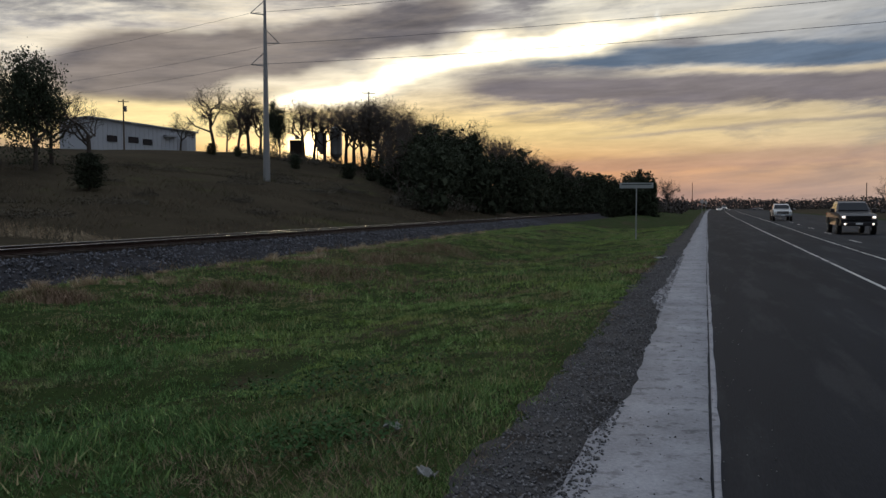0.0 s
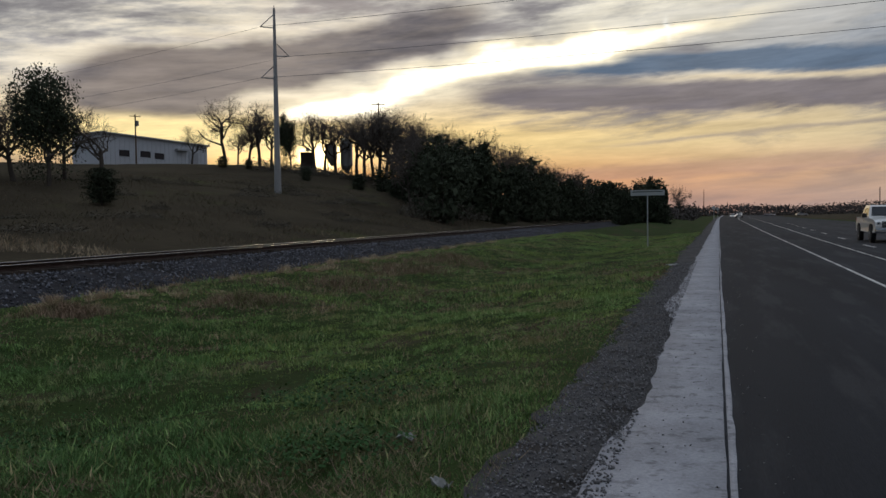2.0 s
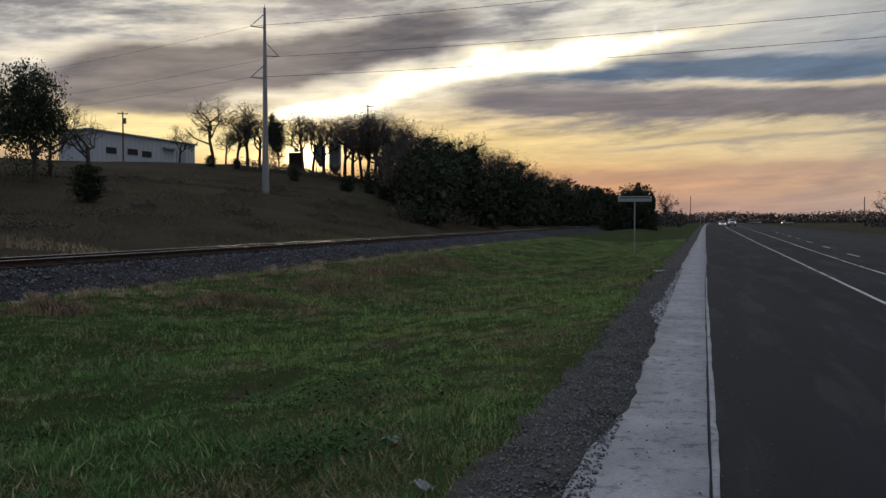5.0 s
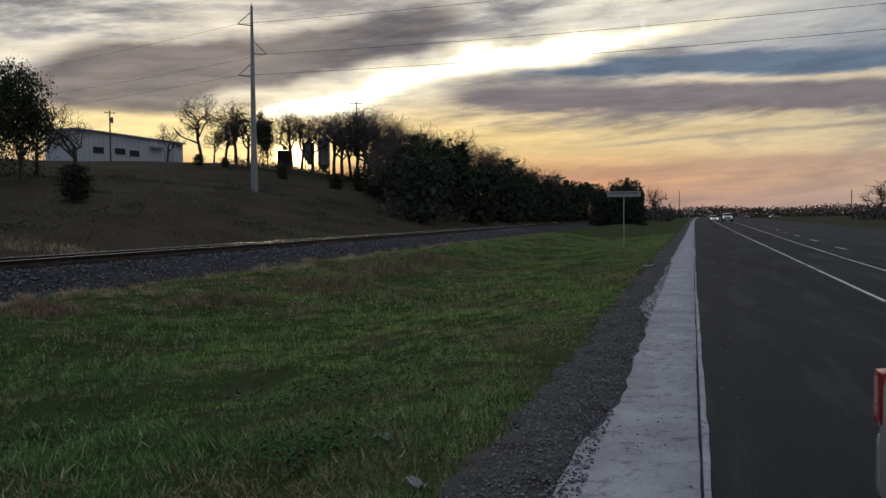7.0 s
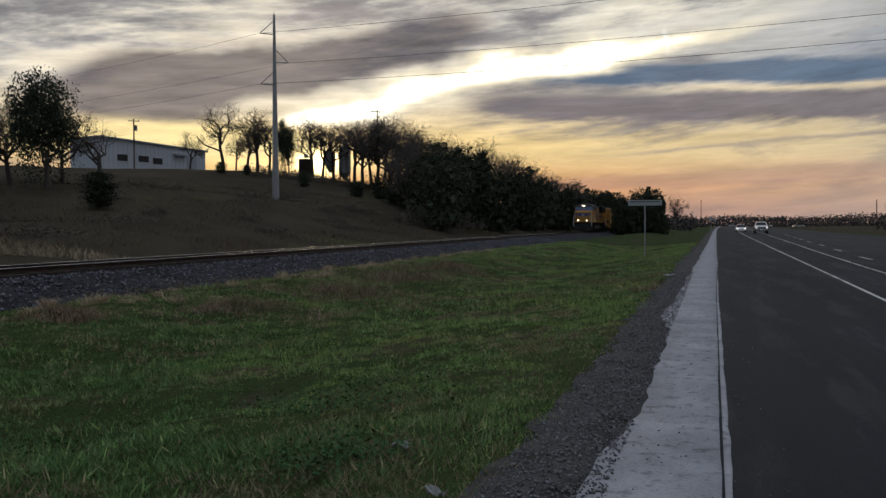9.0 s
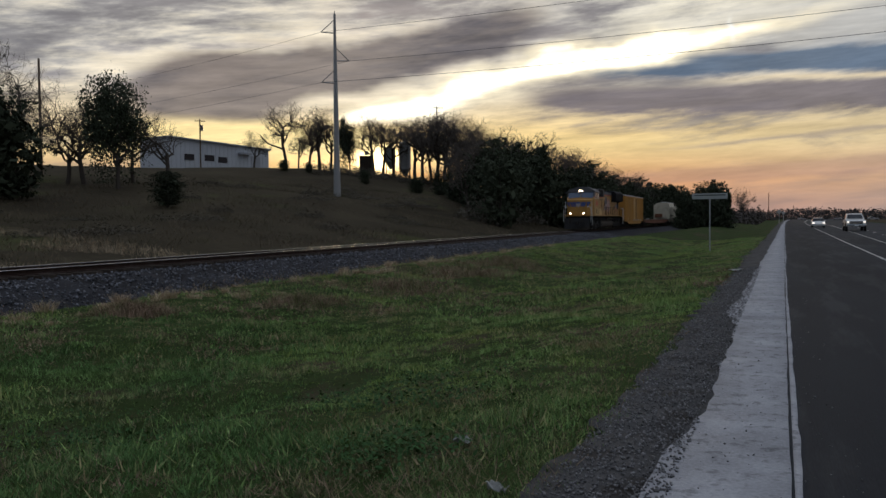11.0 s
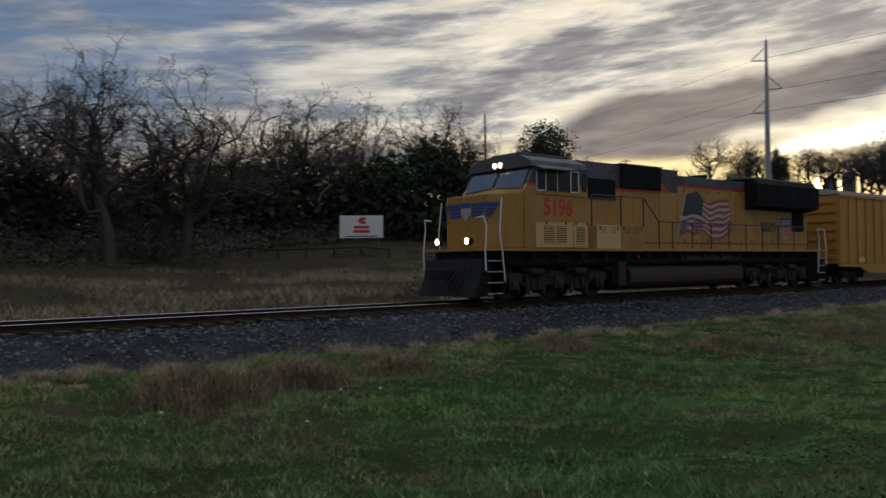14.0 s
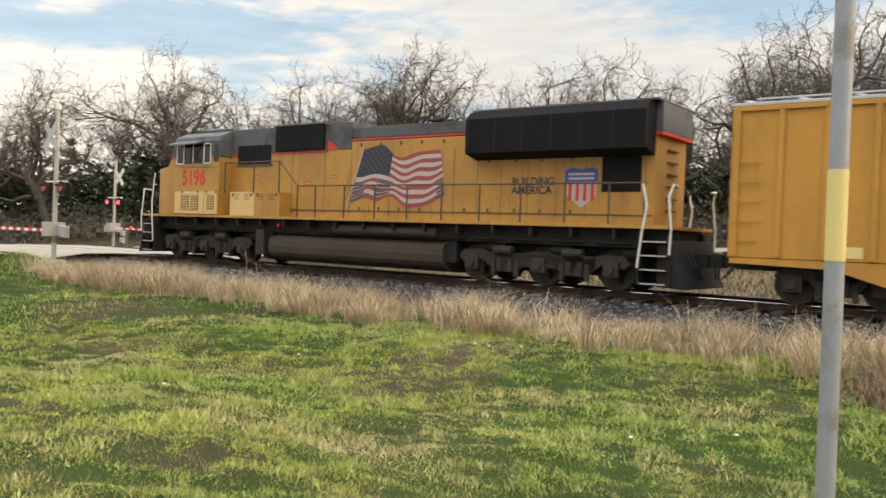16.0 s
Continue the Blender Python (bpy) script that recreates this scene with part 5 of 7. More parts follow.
def build_power_line():
    px, py = polar(29.7, 94)
    pz = float(land(px, py)) - 0.2
    top = 1.6 + 94 * math.tan(radians(14.0)) - pz
    pole = thing("transmission_pole", pose(px, py, pz), "tall tapered grey steel transmission pole with three bent arms", "utility pole")
    bm = bmesh.new()
    rod(bm, (0, 0, 0), (0, 0, top), 0.40, 0.13, 16)
    part("shaft", bm, M["weathered_steel"], pole)
    ahead, behind = Vector((0.99, -0.14, 0)), Vector((-0.96, 0.28, 0))
    side = Vector((0.80, 0.60, 0))
    ends = []
    for k, (zz, sgn) in enumerate(((top - 2.1, -1), (top - 5.2, 1), (top - 7.7, -1))):
        tip = side * (sgn * 1.55) + Vector((0, 0, zz))
        arm = bmesh.new()
        rod(arm, (0, 0, zz - 0.05), tip, 0.07, 0.05, 8)
        a = part("arm", arm, M["weathered_steel"], pole)
        st = bmesh.new()
        rod(st, (0, 0, zz + 1.5), tip, 0.045, 0.045, 6)
        part("brace", st, M["ceramic"], a, "grey strut insulator")
        ends.append(Vector((px, py, pz)) + tip)
    cap = bmesh.new()
    rod(cap, (0, 0, top - 0.02), (0, 0, top + 0.35), 0.05, 0.03, 6)
    part("cap", cap, M["weathered_steel"], pole)
    names = thing("power_line", pose(0, 0, 0), "three thin overhead power conductors strung from a steel pole", "power line")
    for k, e in enumerate(ends):
        wire_mesh(catenary(e, e + ahead * 130, 1.4, 40), 0.022, "wire", names)
        wire_mesh(catenary(e, e + behind * 130 + Vector((0, 0, 2.0)), 1.6, 40), 0.016, "wire", names)
    # wooden poles on the hill
    for az, d, el0, el1, arm_w, lab in ((38.75, 165, 3.6, 6.95, 1.9, "wooden utility pole with a transformer beside the shed"), (22.75, 150, 3.0, 7.95, 2.4, "wooden utility pole with a plain crossarm among the oaks"), (48.35, 100, 3.6, 10.3, 0.0, "tall bare wooden pole beside the wood")):
        x, y = polar(az, d)
        z0 = float(land(x, y)) - 0.3
        h = 1.6 + d * math.tan(radians(el1)) - z0
        p = thing("utility_pole", pose(x, y, z0, 0, 0, az + 8), lab, "utility pole", "wooden poles on the hill")
        bm = bmesh.new()
        rod(bm, (0, 0, 0), (0, 0, h), 0.17, 0.11, 10)
        part("shaft", bm, M["wood_pole"], p)
        if arm_w:
            part("crossarm", boxed(-arm_w / 2, arm_w / 2, -0.06, 0.06, h - 0.45, h - 0.32, 0.01), M["wood_pole"], p)
            for q in (-0.9, -0.3, 0.9):
                b2 = bmesh.new()
                rod(b2, (q * arm_w / 2, 0, h - 0.32), (q * arm_w / 2, 0, h - 0.12), 0.05, 0.03, 8)
                part("insulator", b2, M["ceramic"], p)
        if az > 38 and az < 40:
            b2 = bmesh.new()
            rod(b2, (0.36, 0, h - 2.2), (0.36, 0, h - 1.2), 0.27, 0.27, 12)
            part("transformer", b2, M["ceramic"], p)


build_power_line()

# ---------------------------------------------------------------- buildings on the hill


def build_shed():
    d0, d1 = 178, 198
    a, b = Vector((*polar(40.75, d0), 0)), Vector((*polar(34.3, d1), 0))
    length = (b - a).length
    ang = math.degrees(math.atan2(b.y - a.y, b.x - a.x))
    z = min(float(land(a.x, a.y)), float(land(b.x, b.y))) - 0.4
    zb = 1.6 + 190 * math.tan(radians(3.75))
    shed = thing("metal_shed", pose(a.x, a.y, min(z, zb), 0, 0, ang), "long white sheet-metal warehouse with a low roof on the hill", "building")
    h0 = zb - min(z, zb)
    hh = h0 + 5.4
    wall = bmesh.new()
    prism(wall, [(0, 0), (length, 0), (length, hh - 0.35), (0, hh)], "y", 0, 9)
    w = part("wall", wall, M["shedwall"], shed)
    ribs = bmesh.new()
    for k in range(int(length / 1.2)):
        x = 0.6 + k * 1.2
        box(ribs, x, x + 0.10, -0.06, 0.0, 0, hh - 0.75)
    part("wall_ribs", ribs, M["shedwall"], w)
    rf = bmesh.new()
    prism(rf, [(-0.4, hh), (length + 0.4, hh - 0.74), (length + 0.4, hh - 0.45), (-0.4, hh + 0.3)], "y", -0.5, 9.5)
    part("roof", rf, M["shedroof"], shed)
    for x0, x1, z0, z1, nm in ((4.0, 6.6, 1.0, 2.3, "window"), (9.5, 12.2, 1.1, 2.4, "window"), (13.4, 16.0, 0.9, 2.2, "window"), (length * 0.66, length * 0.78, 3.1, 3.5, "canopy"), (length * 0.80, length * 0.9, 0.1, 3.0, "door")):
        o = part(nm, boxed(x0, x1, -0.09 if nm != "canopy" else -1.0, 0.02, h0 + z0, h0 + z1, 0.01), M["glass"] if nm == "window" else M["shedroof"], shed)
        if nm == "window":
            part("frame", boxed(x0 - 0.1, x1 + 0.1, -0.07, 0.0, h0 + z0 - 0.1, h0 + z0 - 0.004, 0.01), M["shedwall"], o)
    v = bmesh.new()
    rod(v, (length * 0.55, 6, hh - 0.6), (length * 0.55, 6, hh + 0.7), 0.3, 0.3, 10)
    part("roof_vent", v, M["shedroof"], shed)


def build_silos():
    for az, w, zt, zb, hop, lab in ((27.65, 1.35, 4.55, 2.2, False, "squat dark hopper bin among the hilltop oaks"), (26.0, 1.0, 5.0, 3.7, True, "steel cement silo with a cone bottom on legs"), (25.0, 1.15, 5.4, 3.2, True, "tall steel cement silo with a cone bottom on legs")):
        d = 158
        x, y = polar(az, d)
        z0 = float(land(x, y)) - 0.2
        t, b = 1.6 + d * math.tan(radians(zt)) - z0, 1.6 + d * math.tan(radians(zb)) - z0
        s = thing("storage_silo", pose(x, y, z0, 0, 0, az), lab, "silo", "silos on the hill")
        body = bmesh.new()
        if hop:
            rod(body, (0, 0, b + 1.2), (0, 0, t), w, w, 18)
            rod(body, (0, 0, b - 0.2), (0, 0, b + 1.2), 0.25, w, 18)
            rod(body, (0, 0, t), (0, 0, t + 0.4), w, 0.3, 18)
        else:
            box(body, -w, w, -w, w, b * 0.6, t, 0.08)
        part("body", body, M["galv"] if hop else M["tank"], s)
        for sx in (-1, 1):
            for sy in (-1, 1):
                l = bmesh.new()
                rod(l, (sx * w * 0.8, sy * w * 0.8, 0), (sx * w * 0.8, sy * w * 0.8, b + 1.4), 0.12, 0.12, 6)
                part("leg", l, M["rust"], s)
        hat = bmesh.new()
        box(hat, -0.4, 0.4, -0.4, 0.4, t + 0.2, t + 1.0, 0.04)
        part("filter_box", hat, M["galv"], s)


build_shed()
build_silos()


def build_board():
    x, y = polar(57.0, 66)
    z = float(land(x, y))
    b = thing("roadside_board", pose(x, y, z, 0, 0, 57.5), "white company board with a red emblem on two posts", "sign board")
    w, z0, z1 = 1.72, 1.6 + 66 * math.tan(radians(1.85)) - z, 1.6 + 66 * math.tan(radians(3.4)) - z
    panel = part("panel", boxed(-w, w, -0.03, 0.03, z0, z1, 0.01), M["whitepaint"], b)
    mid, hh = 0.0, z1 - z0
    em = bmesh.new()
    prism(em, [(-0.36, z1 - 0.42), (-0.02, z1 - 0.14), (0.36, z1 - 0.14), (0.36, z1 - 0.34), (0.12, z1 - 0.40), (0.36, z1 - 0.52), (0.36, z1 - 0.66), (-0.02, z1 - 0.66)], "y", -0.04, -0.031)
    part("emblem", em, M["redpaint"], panel, "plain red emblem")
    for k, (ww, zz) in enumerate(((0.62, z1 - 0.82), (0.66, z1 - 1.16))):
        part("text_bar", boxed(-ww, ww, -0.04, -0.031, zz - 0.22, zz, 0), M["redpaint"], panel, "plain red bar")
    part("text_bar", boxed(-1.3, 1.3, -0.04, -0.031, z0 + 0.1, z0 + 0.17), M["black"], panel, "thin dark bar")
    for s in (-1.35, 1.35):
        part("post", boxed(s - 0.06, s + 0.06, 0.035, 0.15, -0.3, z1 - 0.1, 0.01), M["wood_pole"], b)
    # low post-and-rail beside the lane
    f = thing("pipe_fence", pose(0, 0, 0), "low dark pipe fence beside the lane", "fence")
    pts = [Vector((*polar(a, 60), 0)) for a in (66.5, 64.6, 62.7, 60.8, 58.9, 57.0, 55.1)]
    for q in pts:
        q.z = float(land(q.x, q.y))
        bm = bmesh.new()
        rod(bm, q - Vector((0, 0, 0.2)), q + Vector((0, 0, 0.75)), 0.06, 0.06, 8)
        part("post", bm, M["black"], f)
    for a, c in zip(pts, pts[1:]):
        bm = bmesh.new()
        rod(bm, a + Vector((0, 0, 0.68)), c + Vector((0, 0, 0.68)), 0.045, 0.045, 6)
        part("rail", bm, M["black"], f)


build_board()


def build_roadside():
    # wide plate on a thin post beside the highway
    z = float(land(-3.75, 48.6))
    s = thing("road_sign", pose(-3.75, 48.6, z, 0, 0, 3), "wide low grey sign plate on a thin post in the grass", "road sign")
    zc = 2.84 - z
    plate = part("plate", boxed(-0.95, 0.95, -0.015, 0.015, zc - 0.17, zc + 0.15, 0.006), M["signback"], s)
    part("band", boxed(-0.84, 0.84, -0.024, -0.016, zc + 0.02, zc + 0.075), M["signgreen"], plate, "dark band")
    part("post", boxed(-0.035, 0.035, 0.017, 0.07, -0.3, zc + 0.1, 0.008), M["galv"], s)
    # the marker post close by
    x, y = POST
    z = float(land(x, y))
    p = thing("marker_post", pose(x, y, z - 0.3, 0.0, 0.9, 0), "grey pipe post with a yellow sleeve, standing in the verge", "post")
    bm = bmesh.new()
    rod(bm, (0, 0, 0), (0, 0, 4.2), 0.052, 0.052, 18)
    part("pipe", bm, M["pipe"], p)
    bm = bmesh.new()
    rod(bm, (0, 0, SLEEVE[0] - z + 0.3), (0, 0, SLEEVE[1] - z + 0.3), 0.0545, 0.0545, 18)
    part("sleeve", bm, M["bandyellow"], p, "faded yellow plastic sleeve")
    part("bracket", boxed(0.02, 0.09, -0.05, 0.12, 3.42 - z, 3.5 - z, 0.01), M["galv"], p)
    # scraps
    for k, (lx, ly, sx, sy, r) in enumerate(((-2.27, 5.85, 0.07, 0.035, 20), (-1.57, 4.6, 0.075, 0.025, -25), (-1.3, 26.4, 0.2, 0.1, 10))):
        bm = bmesh.new()
        bmesh.ops.create_grid(bm, x_segments=8, y_segments=6, size=1.0)
        rr = random.Random(k)
        for v in bm.verts:
            v.co = Vector((v.co.x * sx * rr.uniform(0.8, 1.1), v.co.y * sy * rr.uniform(0.8, 1.1), 0.02 + 0.03 * math.sin(v.co.x * 3 + k) * math.cos(v.co.y * 4) + rr.uniform(0, 0.015)))
        geo = bmesh.ops.solidify(bm, geom=bm.faces[:], thickness=0.004)
        o = part("litter", bm, M["litter"], m=pose(lx, ly, float(land(lx, ly)) + 0.035, 0, 0, r))
        tagged(o, "crumpled pale scrap of litter lying in the grass", "litter", "litter on the verge")
    # wildflowers
    rr = random.Random(8)
    for k in range(16):
        fx, fy = rr.uniform(-11.5, -5.5), rr.uniform(-12, 7)
        f = thing("wildflower", pose(fx, fy, float(land(fx, fy))), "small pale yellow wildflower in the verge", "flower", "wildflowers on the verge")
        bm = bmesh.new()
        rod(bm, (0, 0, 0), (0.01, 0, 0.2), 0.004, 0.003, 5)
        part("stem", bm, M["weed"], f)
        bm = bmesh.new()
        for q in range(6):
            a = q * 1.047
            rod(bm, (0.01, 0, 0.2), (0.01 + 0.02 * math.cos(a), 0.02 * math.sin(a), 0.21), 0.006, 0.010, 5)
        part("petals", bm, M["flower"], f)
    # far mast and roadside markers
    m = thing("radio_mast", pose(*polar(0.78, 620), 0), "thin distant radio mast", "mast")
    bm = bmesh.new()
    rod(bm, (0, 0, 0), (0, 0, 19), 0.35, 0.2, 6)
    part("shaft", bm, M["rust"], m)
    m = thing("utility_pole", pose(*polar(-9.6, 310), 0), "distant wooden pole beside a lone oak", "utility pole")
    bm = bmesh.new()
    rod(bm, (0, 0, 0), (0, 0, 9.5), 0.2, 0.15, 6)
    part("shaft", bm, M["wood_pole"], m)
    for az, d in ((0.15, 230), (-0.1, 300)):
        m = thing("road_sign", pose(*polar(az, d), 0), "distant pale diamond sign beside the highway", "road sign")
        bm = bmesh.new()
        box(bm, -0.06, 0.06, -0.03, 0.03, 0, 3.2)
        part("post", bm, M["galv"], m)
        bm = bmesh.new()
        prism(bm, [(-0.65, 3.0), (0, 2.35), (0.65, 3.0), (0, 3.65)], "y", -0.06, -0.04)
        part("plate", bm, M["signback"], m)


POST = (-4.91, -0.88)
SLEEVE = (1.55, 2.05)
build_roadside()

# ---------------------------------------------------------------- the level crossing


FACE = -87


def build_signal(x, y, h, arm_way, lab, lit):
    z = float(crossing(np.array(x), np.array(y)))
    s = thing("crossing_signal", pose(x, y, z - 0.05, 0, 0, 0), lab, "crossing signal", "signals at the level crossing")
    bm = bmesh.new()
    rod(bm, (0, 0, 0), (0, 0, h), 0.085, 0.075, 12)
    part("mast", bm, M["concrete"], s)
    part("base", boxed(-0.3, 0.3, -0.3, 0.3, 0, 0.12, 0.02), M["concrete"], s)
    for k in (-1, 1):
        bm = bmesh.new()
        box(bm, -0.60, 0.60, 0.24, 0.255, -0.11, 0.11)
        bmesh.ops.rotate(bm, cent=(0, 0.24, 0), matrix=Matrix.Rotation(radians(48 * k), 3, "Y"), verts=bm.verts)
        bmesh.ops.rotate(bm, cent=(0, 0, 0), matrix=Matrix.Rotation(radians(FACE if not lit else FACE + 180), 3, "Z"), verts=bm.verts)
        bmesh.ops.translate(bm, vec=(0.012 * k, 0, h - 1.0), verts=bm.verts)
        part("crossbuck_blade", bm, M["whitepaint"] if lit else M["signback"], s)
    zz, wdt = 2.72, 0.75
    turn = Matrix.Rotation(radians(FACE if not lit else FACE + 180), 3, "Z")

    def placed(bm):
        bmesh.ops.rotate(bm, cent=(0, 0, 0), matrix=turn, verts=bm.verts)
        return bm

    part("light_arm", placed(rod(bmesh.new(), (-wdt, 0, zz + 0.25), (wdt, 0, zz + 0.25), 0.03, 0.03, 6)), M["silverrail"], s)
    for sx in (-1, 1):
        for way in (-1, 1):
            t = part("target", placed(rod(bmesh.new(), (sx * 0.55, way * 0.10, zz), (sx * 0.55, way * 0.13, zz), 0.26, 0.26, 18)), M["black"], s, "round black backing disc")
            part("lens", placed(rod(bmesh.new(), (sx * 0.55, way * 0.131, zz), (sx * 0.55, way * 0.17, zz), 0.12, 0.11, 14)), M["redlight"] if lit else M["taillight"], t, "red signal lens")
            part("hood", placed(rod(bmesh.new(), (sx * 0.55, way * 0.131, zz + 0.12), (sx * 0.55, way * 0.34, zz + 0.10), 0.05, 0.05, 8)), M["black"], t)
    part("sign_bracket", placed(boxed(-0.03, 0.03, 0, 0.24, h - 1.03, h - 0.97)), M["galv"], s)
    part("gate_box", boxed(-0.30, 0.36, -0.22, 0.22, 0.98, 1.5, 0.03), M["concrete"], s)
    bm = bmesh.new()
    w = arm_way
    prism(bm, [(-0.35 * w, 1.05), (-0.9 * w, 0.95), (-0.9 * w, 1.35), (-0.35 * w, 1.4)], "x", -0.1, 0.1)
    bmesh.ops.rotate(bm, cent=(0, 0, 0), matrix=Matrix.Rotation(0, 3, "Z"), verts=bm.verts)
    part("counterweight", bm, M["galv"], s)
    n = 9
    arm = part("gate_arm", boxed(-0.02, 0.02, min(0, w * 6.5), max(0, w * 6.5), 1.14, 1.24), M["whitepaint"], s, "striped lowered gate arm")
    for k in range(n):
        y0 = w * (1.0 + k * 0.62)
        part("stripe", boxed(-0.025, 0.025, min(y0, y0 + 0.3 * w), max(y0, y0 + 0.3 * w), 1.137, 1.243), M["redpaint"], arm, "red stripe")
    for k in range(3):
        bm = bmesh.new()
        q = w * (1.8 + k * 2.0)
        rod(bm, (0, q, 1.245), (0, q, 1.34), 0.05, 0.04, 8)
        part("arm_lamp", bm, M["redlight"] if lit else M["taillight"], arm, "small red lamp")
    bm = bmesh.new()
    rod(bm, (0, 0, h), (0, 0, h + 0.2), 0.11, 0.09, 10)
    part("bell", bm, M["rust"] if lit else M["silverrail"], s)


build_signal(-15.0, -29.3, 5.6, -1, "crossing signal mast with crossbuck and lowered striped gate, seen from behind", False)
build_signal(-26.2, -44.4, 5.2, 1, "crossing signal mast with lit red flashers and lowered gate", True)
bar = thing("guard_rail", pose(-24.6, -40.8, float(land(-24.6, -40.8)), 0, 0, 62), "short weathered guard rail at the crossing", "guard rail")
for zz in (0.25, 0.62):
    part("beam", boxed(-1.6, 1.6, -0.05, 0.05, zz, zz + 0.28, 0.03), M["galv"], bar)
for xx in (-1.3, 1.3):
    part("post", boxed(xx - 0.08, xx + 0.08, 0.06, 0.2, -0.3, 0.9, 0.01), M["wood_pole"], bar)

mk = thing("marker_lamp", pose(*polar(112.4, 46), float(land(*polar(112.4, 46)))), "small pale marker post in the field", "post")
part("post", rod(bmesh.new(), (0, 0, -0.2), (0, 0, 1.5), 0.05, 0.05, 8), M["galv"], mk)
part("head", boxed(-0.22, 0.22, -0.12, 0.12, 1.5, 1.72, 0.04), M["whitepaint"], mk)

# ---------------------------------------------------------------- the train
SIDE = Matrix(((0, 0, 1, 0), (1, 0, 0, 0), (0, 1, 0, 0), (0, 0, 0, 1)))
WHEELS = []


def side_text(name, text, y, z, size, mat, parent, x, label, wide=1.0):
    return lettering(name, text, size, mat, parent, Matrix.Translation((x, y, z)) @ SIDE, 0.003, label, wide)


def wheelset(parent, y, r, mat):
    bm = bmesh.new()
    for sx in (-1, 1):
        rod(bm, (sx * 0.68, 0, 0), (sx * 0.82, 0, 0), r, r, 26)
        rod(bm, (sx * 0.66, 0, 0), (sx * 0.69, 0, 0), r + 0.03, r + 0.03, 26)
        rod(bm, (sx * 0.82, 0, 0), (sx * 0.86, 0, 0), r * 0.42, r * 0.36, 16)
        for k in range(5):
            a = k * 1.2566
            rod(bm, (sx * 0.82, math.cos(a) * r * 0.62, math.sin(a) * r * 0.62), (sx * 0.835, math.cos(a) * r * 0.62, math.sin(a) * r * 0.62), 0.05, 0.05, 8)
    rod(bm, (-1.15, 0, 0), (1.15, 0, 0), 0.09, 0.09, 10)
    w = part("wheelset", bm, mat, parent, "steel wheels on an axle", pose(0, y, r))
    WHEELS.append((w, y, r))
    return w


def truck(parent, axles, r, half, grime, deep=True):
    """A bogie: cast side frames with axle boxes, springs and brake gear; its wheels turn."""
    bm = bmesh.new()
    y0, y1 = axles[0] - r * 0.9, axles[-1] + r * 0.9
    for sx in (-1, 1):
        xa, xb = sorted((sx * (half - 0.12), sx * half))
        out = [(y0, r + 0.16), (y0 + 0.15, r + 0.34)]
        for a, b in zip(axles, axles[1:]):
            out += [(a + 0.28, r + 0.36), ((a + b) / 2 - 0.35, r + 0.22), ((a + b) / 2 + 0.35, r + 0.22), (b - 0.28, r + 0.36)]
        out += [(y1 - 0.15, r + 0.34), (y1, r + 0.16), (y1 - 0.12, r + 0.02)]
        for a, b in reversed(list(zip(axles, axles[1:]))):
            out += [(b - 0.30, r + 0.10), ((a + b) / 2 + 0.3, r - 0.22), ((a + b) / 2 - 0.3, r - 0.22), (a + 0.30, r + 0.10)]
        out += [(y0 + 0.12, r + 0.02)]
        prism(bm, out, "x", xa, xb)
        for a in axles:
            box(bm, *sorted((sx * (half - 0.10), sx * (half + 0.10))), a - 0.2, a + 0.2, r - 0.18, r + 0.2, 0.03)
            rod(bm, (sx * (half + 0.09), a, r), (sx * (half + 0.16), a, r), 0.13, 0.11, 12)
        for a, b in zip(axles, axles[1:]):
            m = (a + b) / 2
            for q in (-0.16, 0.16):
                rod(bm, (sx * (half + 0.02), m + q, r - 0.2), (sx * (half + 0.02), m + q, r + 0.14), 0.085, 0.085, 10)
            if deep:
                rod(bm, (sx * (half + 0.06), m - 0.3, r + 0.36), (sx * (half + 0.06), m + 0.25, r + 0.36), 0.12, 0.12, 12)
            box(bm, *sorted((sx * (half - 0.05), sx * (half + 0.04))), m - 0.42, m - 0.30, r - 0.33, r + 0.1, 0.01)
            box(bm, *sorted((sx * (half - 0.05), sx * (half + 0.04))), m + 0.30, m + 0.42, r - 0.33, r + 0.1, 0.01)
    box(bm, -half, half, axles[0] + 0.45, axles[-1] - 0.45, r - 0.05, r + 0.3)
    t = part("truck", bm, grime, parent, "grimy cast-steel bogie")
    for a in axles:
        wheelset(t, a, r, M["truckgrime"])
    return t


def coupler(parent, y, way):
    bm = bmesh.new()
    box(bm, -0.13, 0.13, min(y, y + 0.75 * way), max(y, y + 0.75 * way), 0.72, 0.98, 0.03)
    box(bm, -0.2, 0.2, *sorted((y + 0.55 * way, y + 0.86 * way)), 0.68, 1.02, 0.05)
    rod(bm, (0.35, y, 1.0), (0.3, y + 0.5 * way, 0.45), 0.03, 0.03, 6)
    part("coupler", bm, M["black"], parent)


def louvres(parent, x, y0, y1, z0, z1, n, mat):
    """A recess with slats, each a piece of its own."""
    back = part("louvre", boxed(x, x + 0.006, y0, y1, z0, z1), M["mesh"], parent, "dark louvred vent")
    bm = bmesh.new()
    step = (z1 - z0) / n
    prism(bm, [(x + 0.005, 0), (x + 0.03, -step * 0.25), (x + 0.03, -step * 0.05), (x + 0.005, step * 0.3)], "y", y0, y1)
    me = bpy.data.meshes.new("slat")
    bm.to_mesh(me)
    bm.free()
    for k in range(n):
        part_mesh("slat", me, mat, back, m=pose(0, 0, z0 + step * (k + 0.4)))


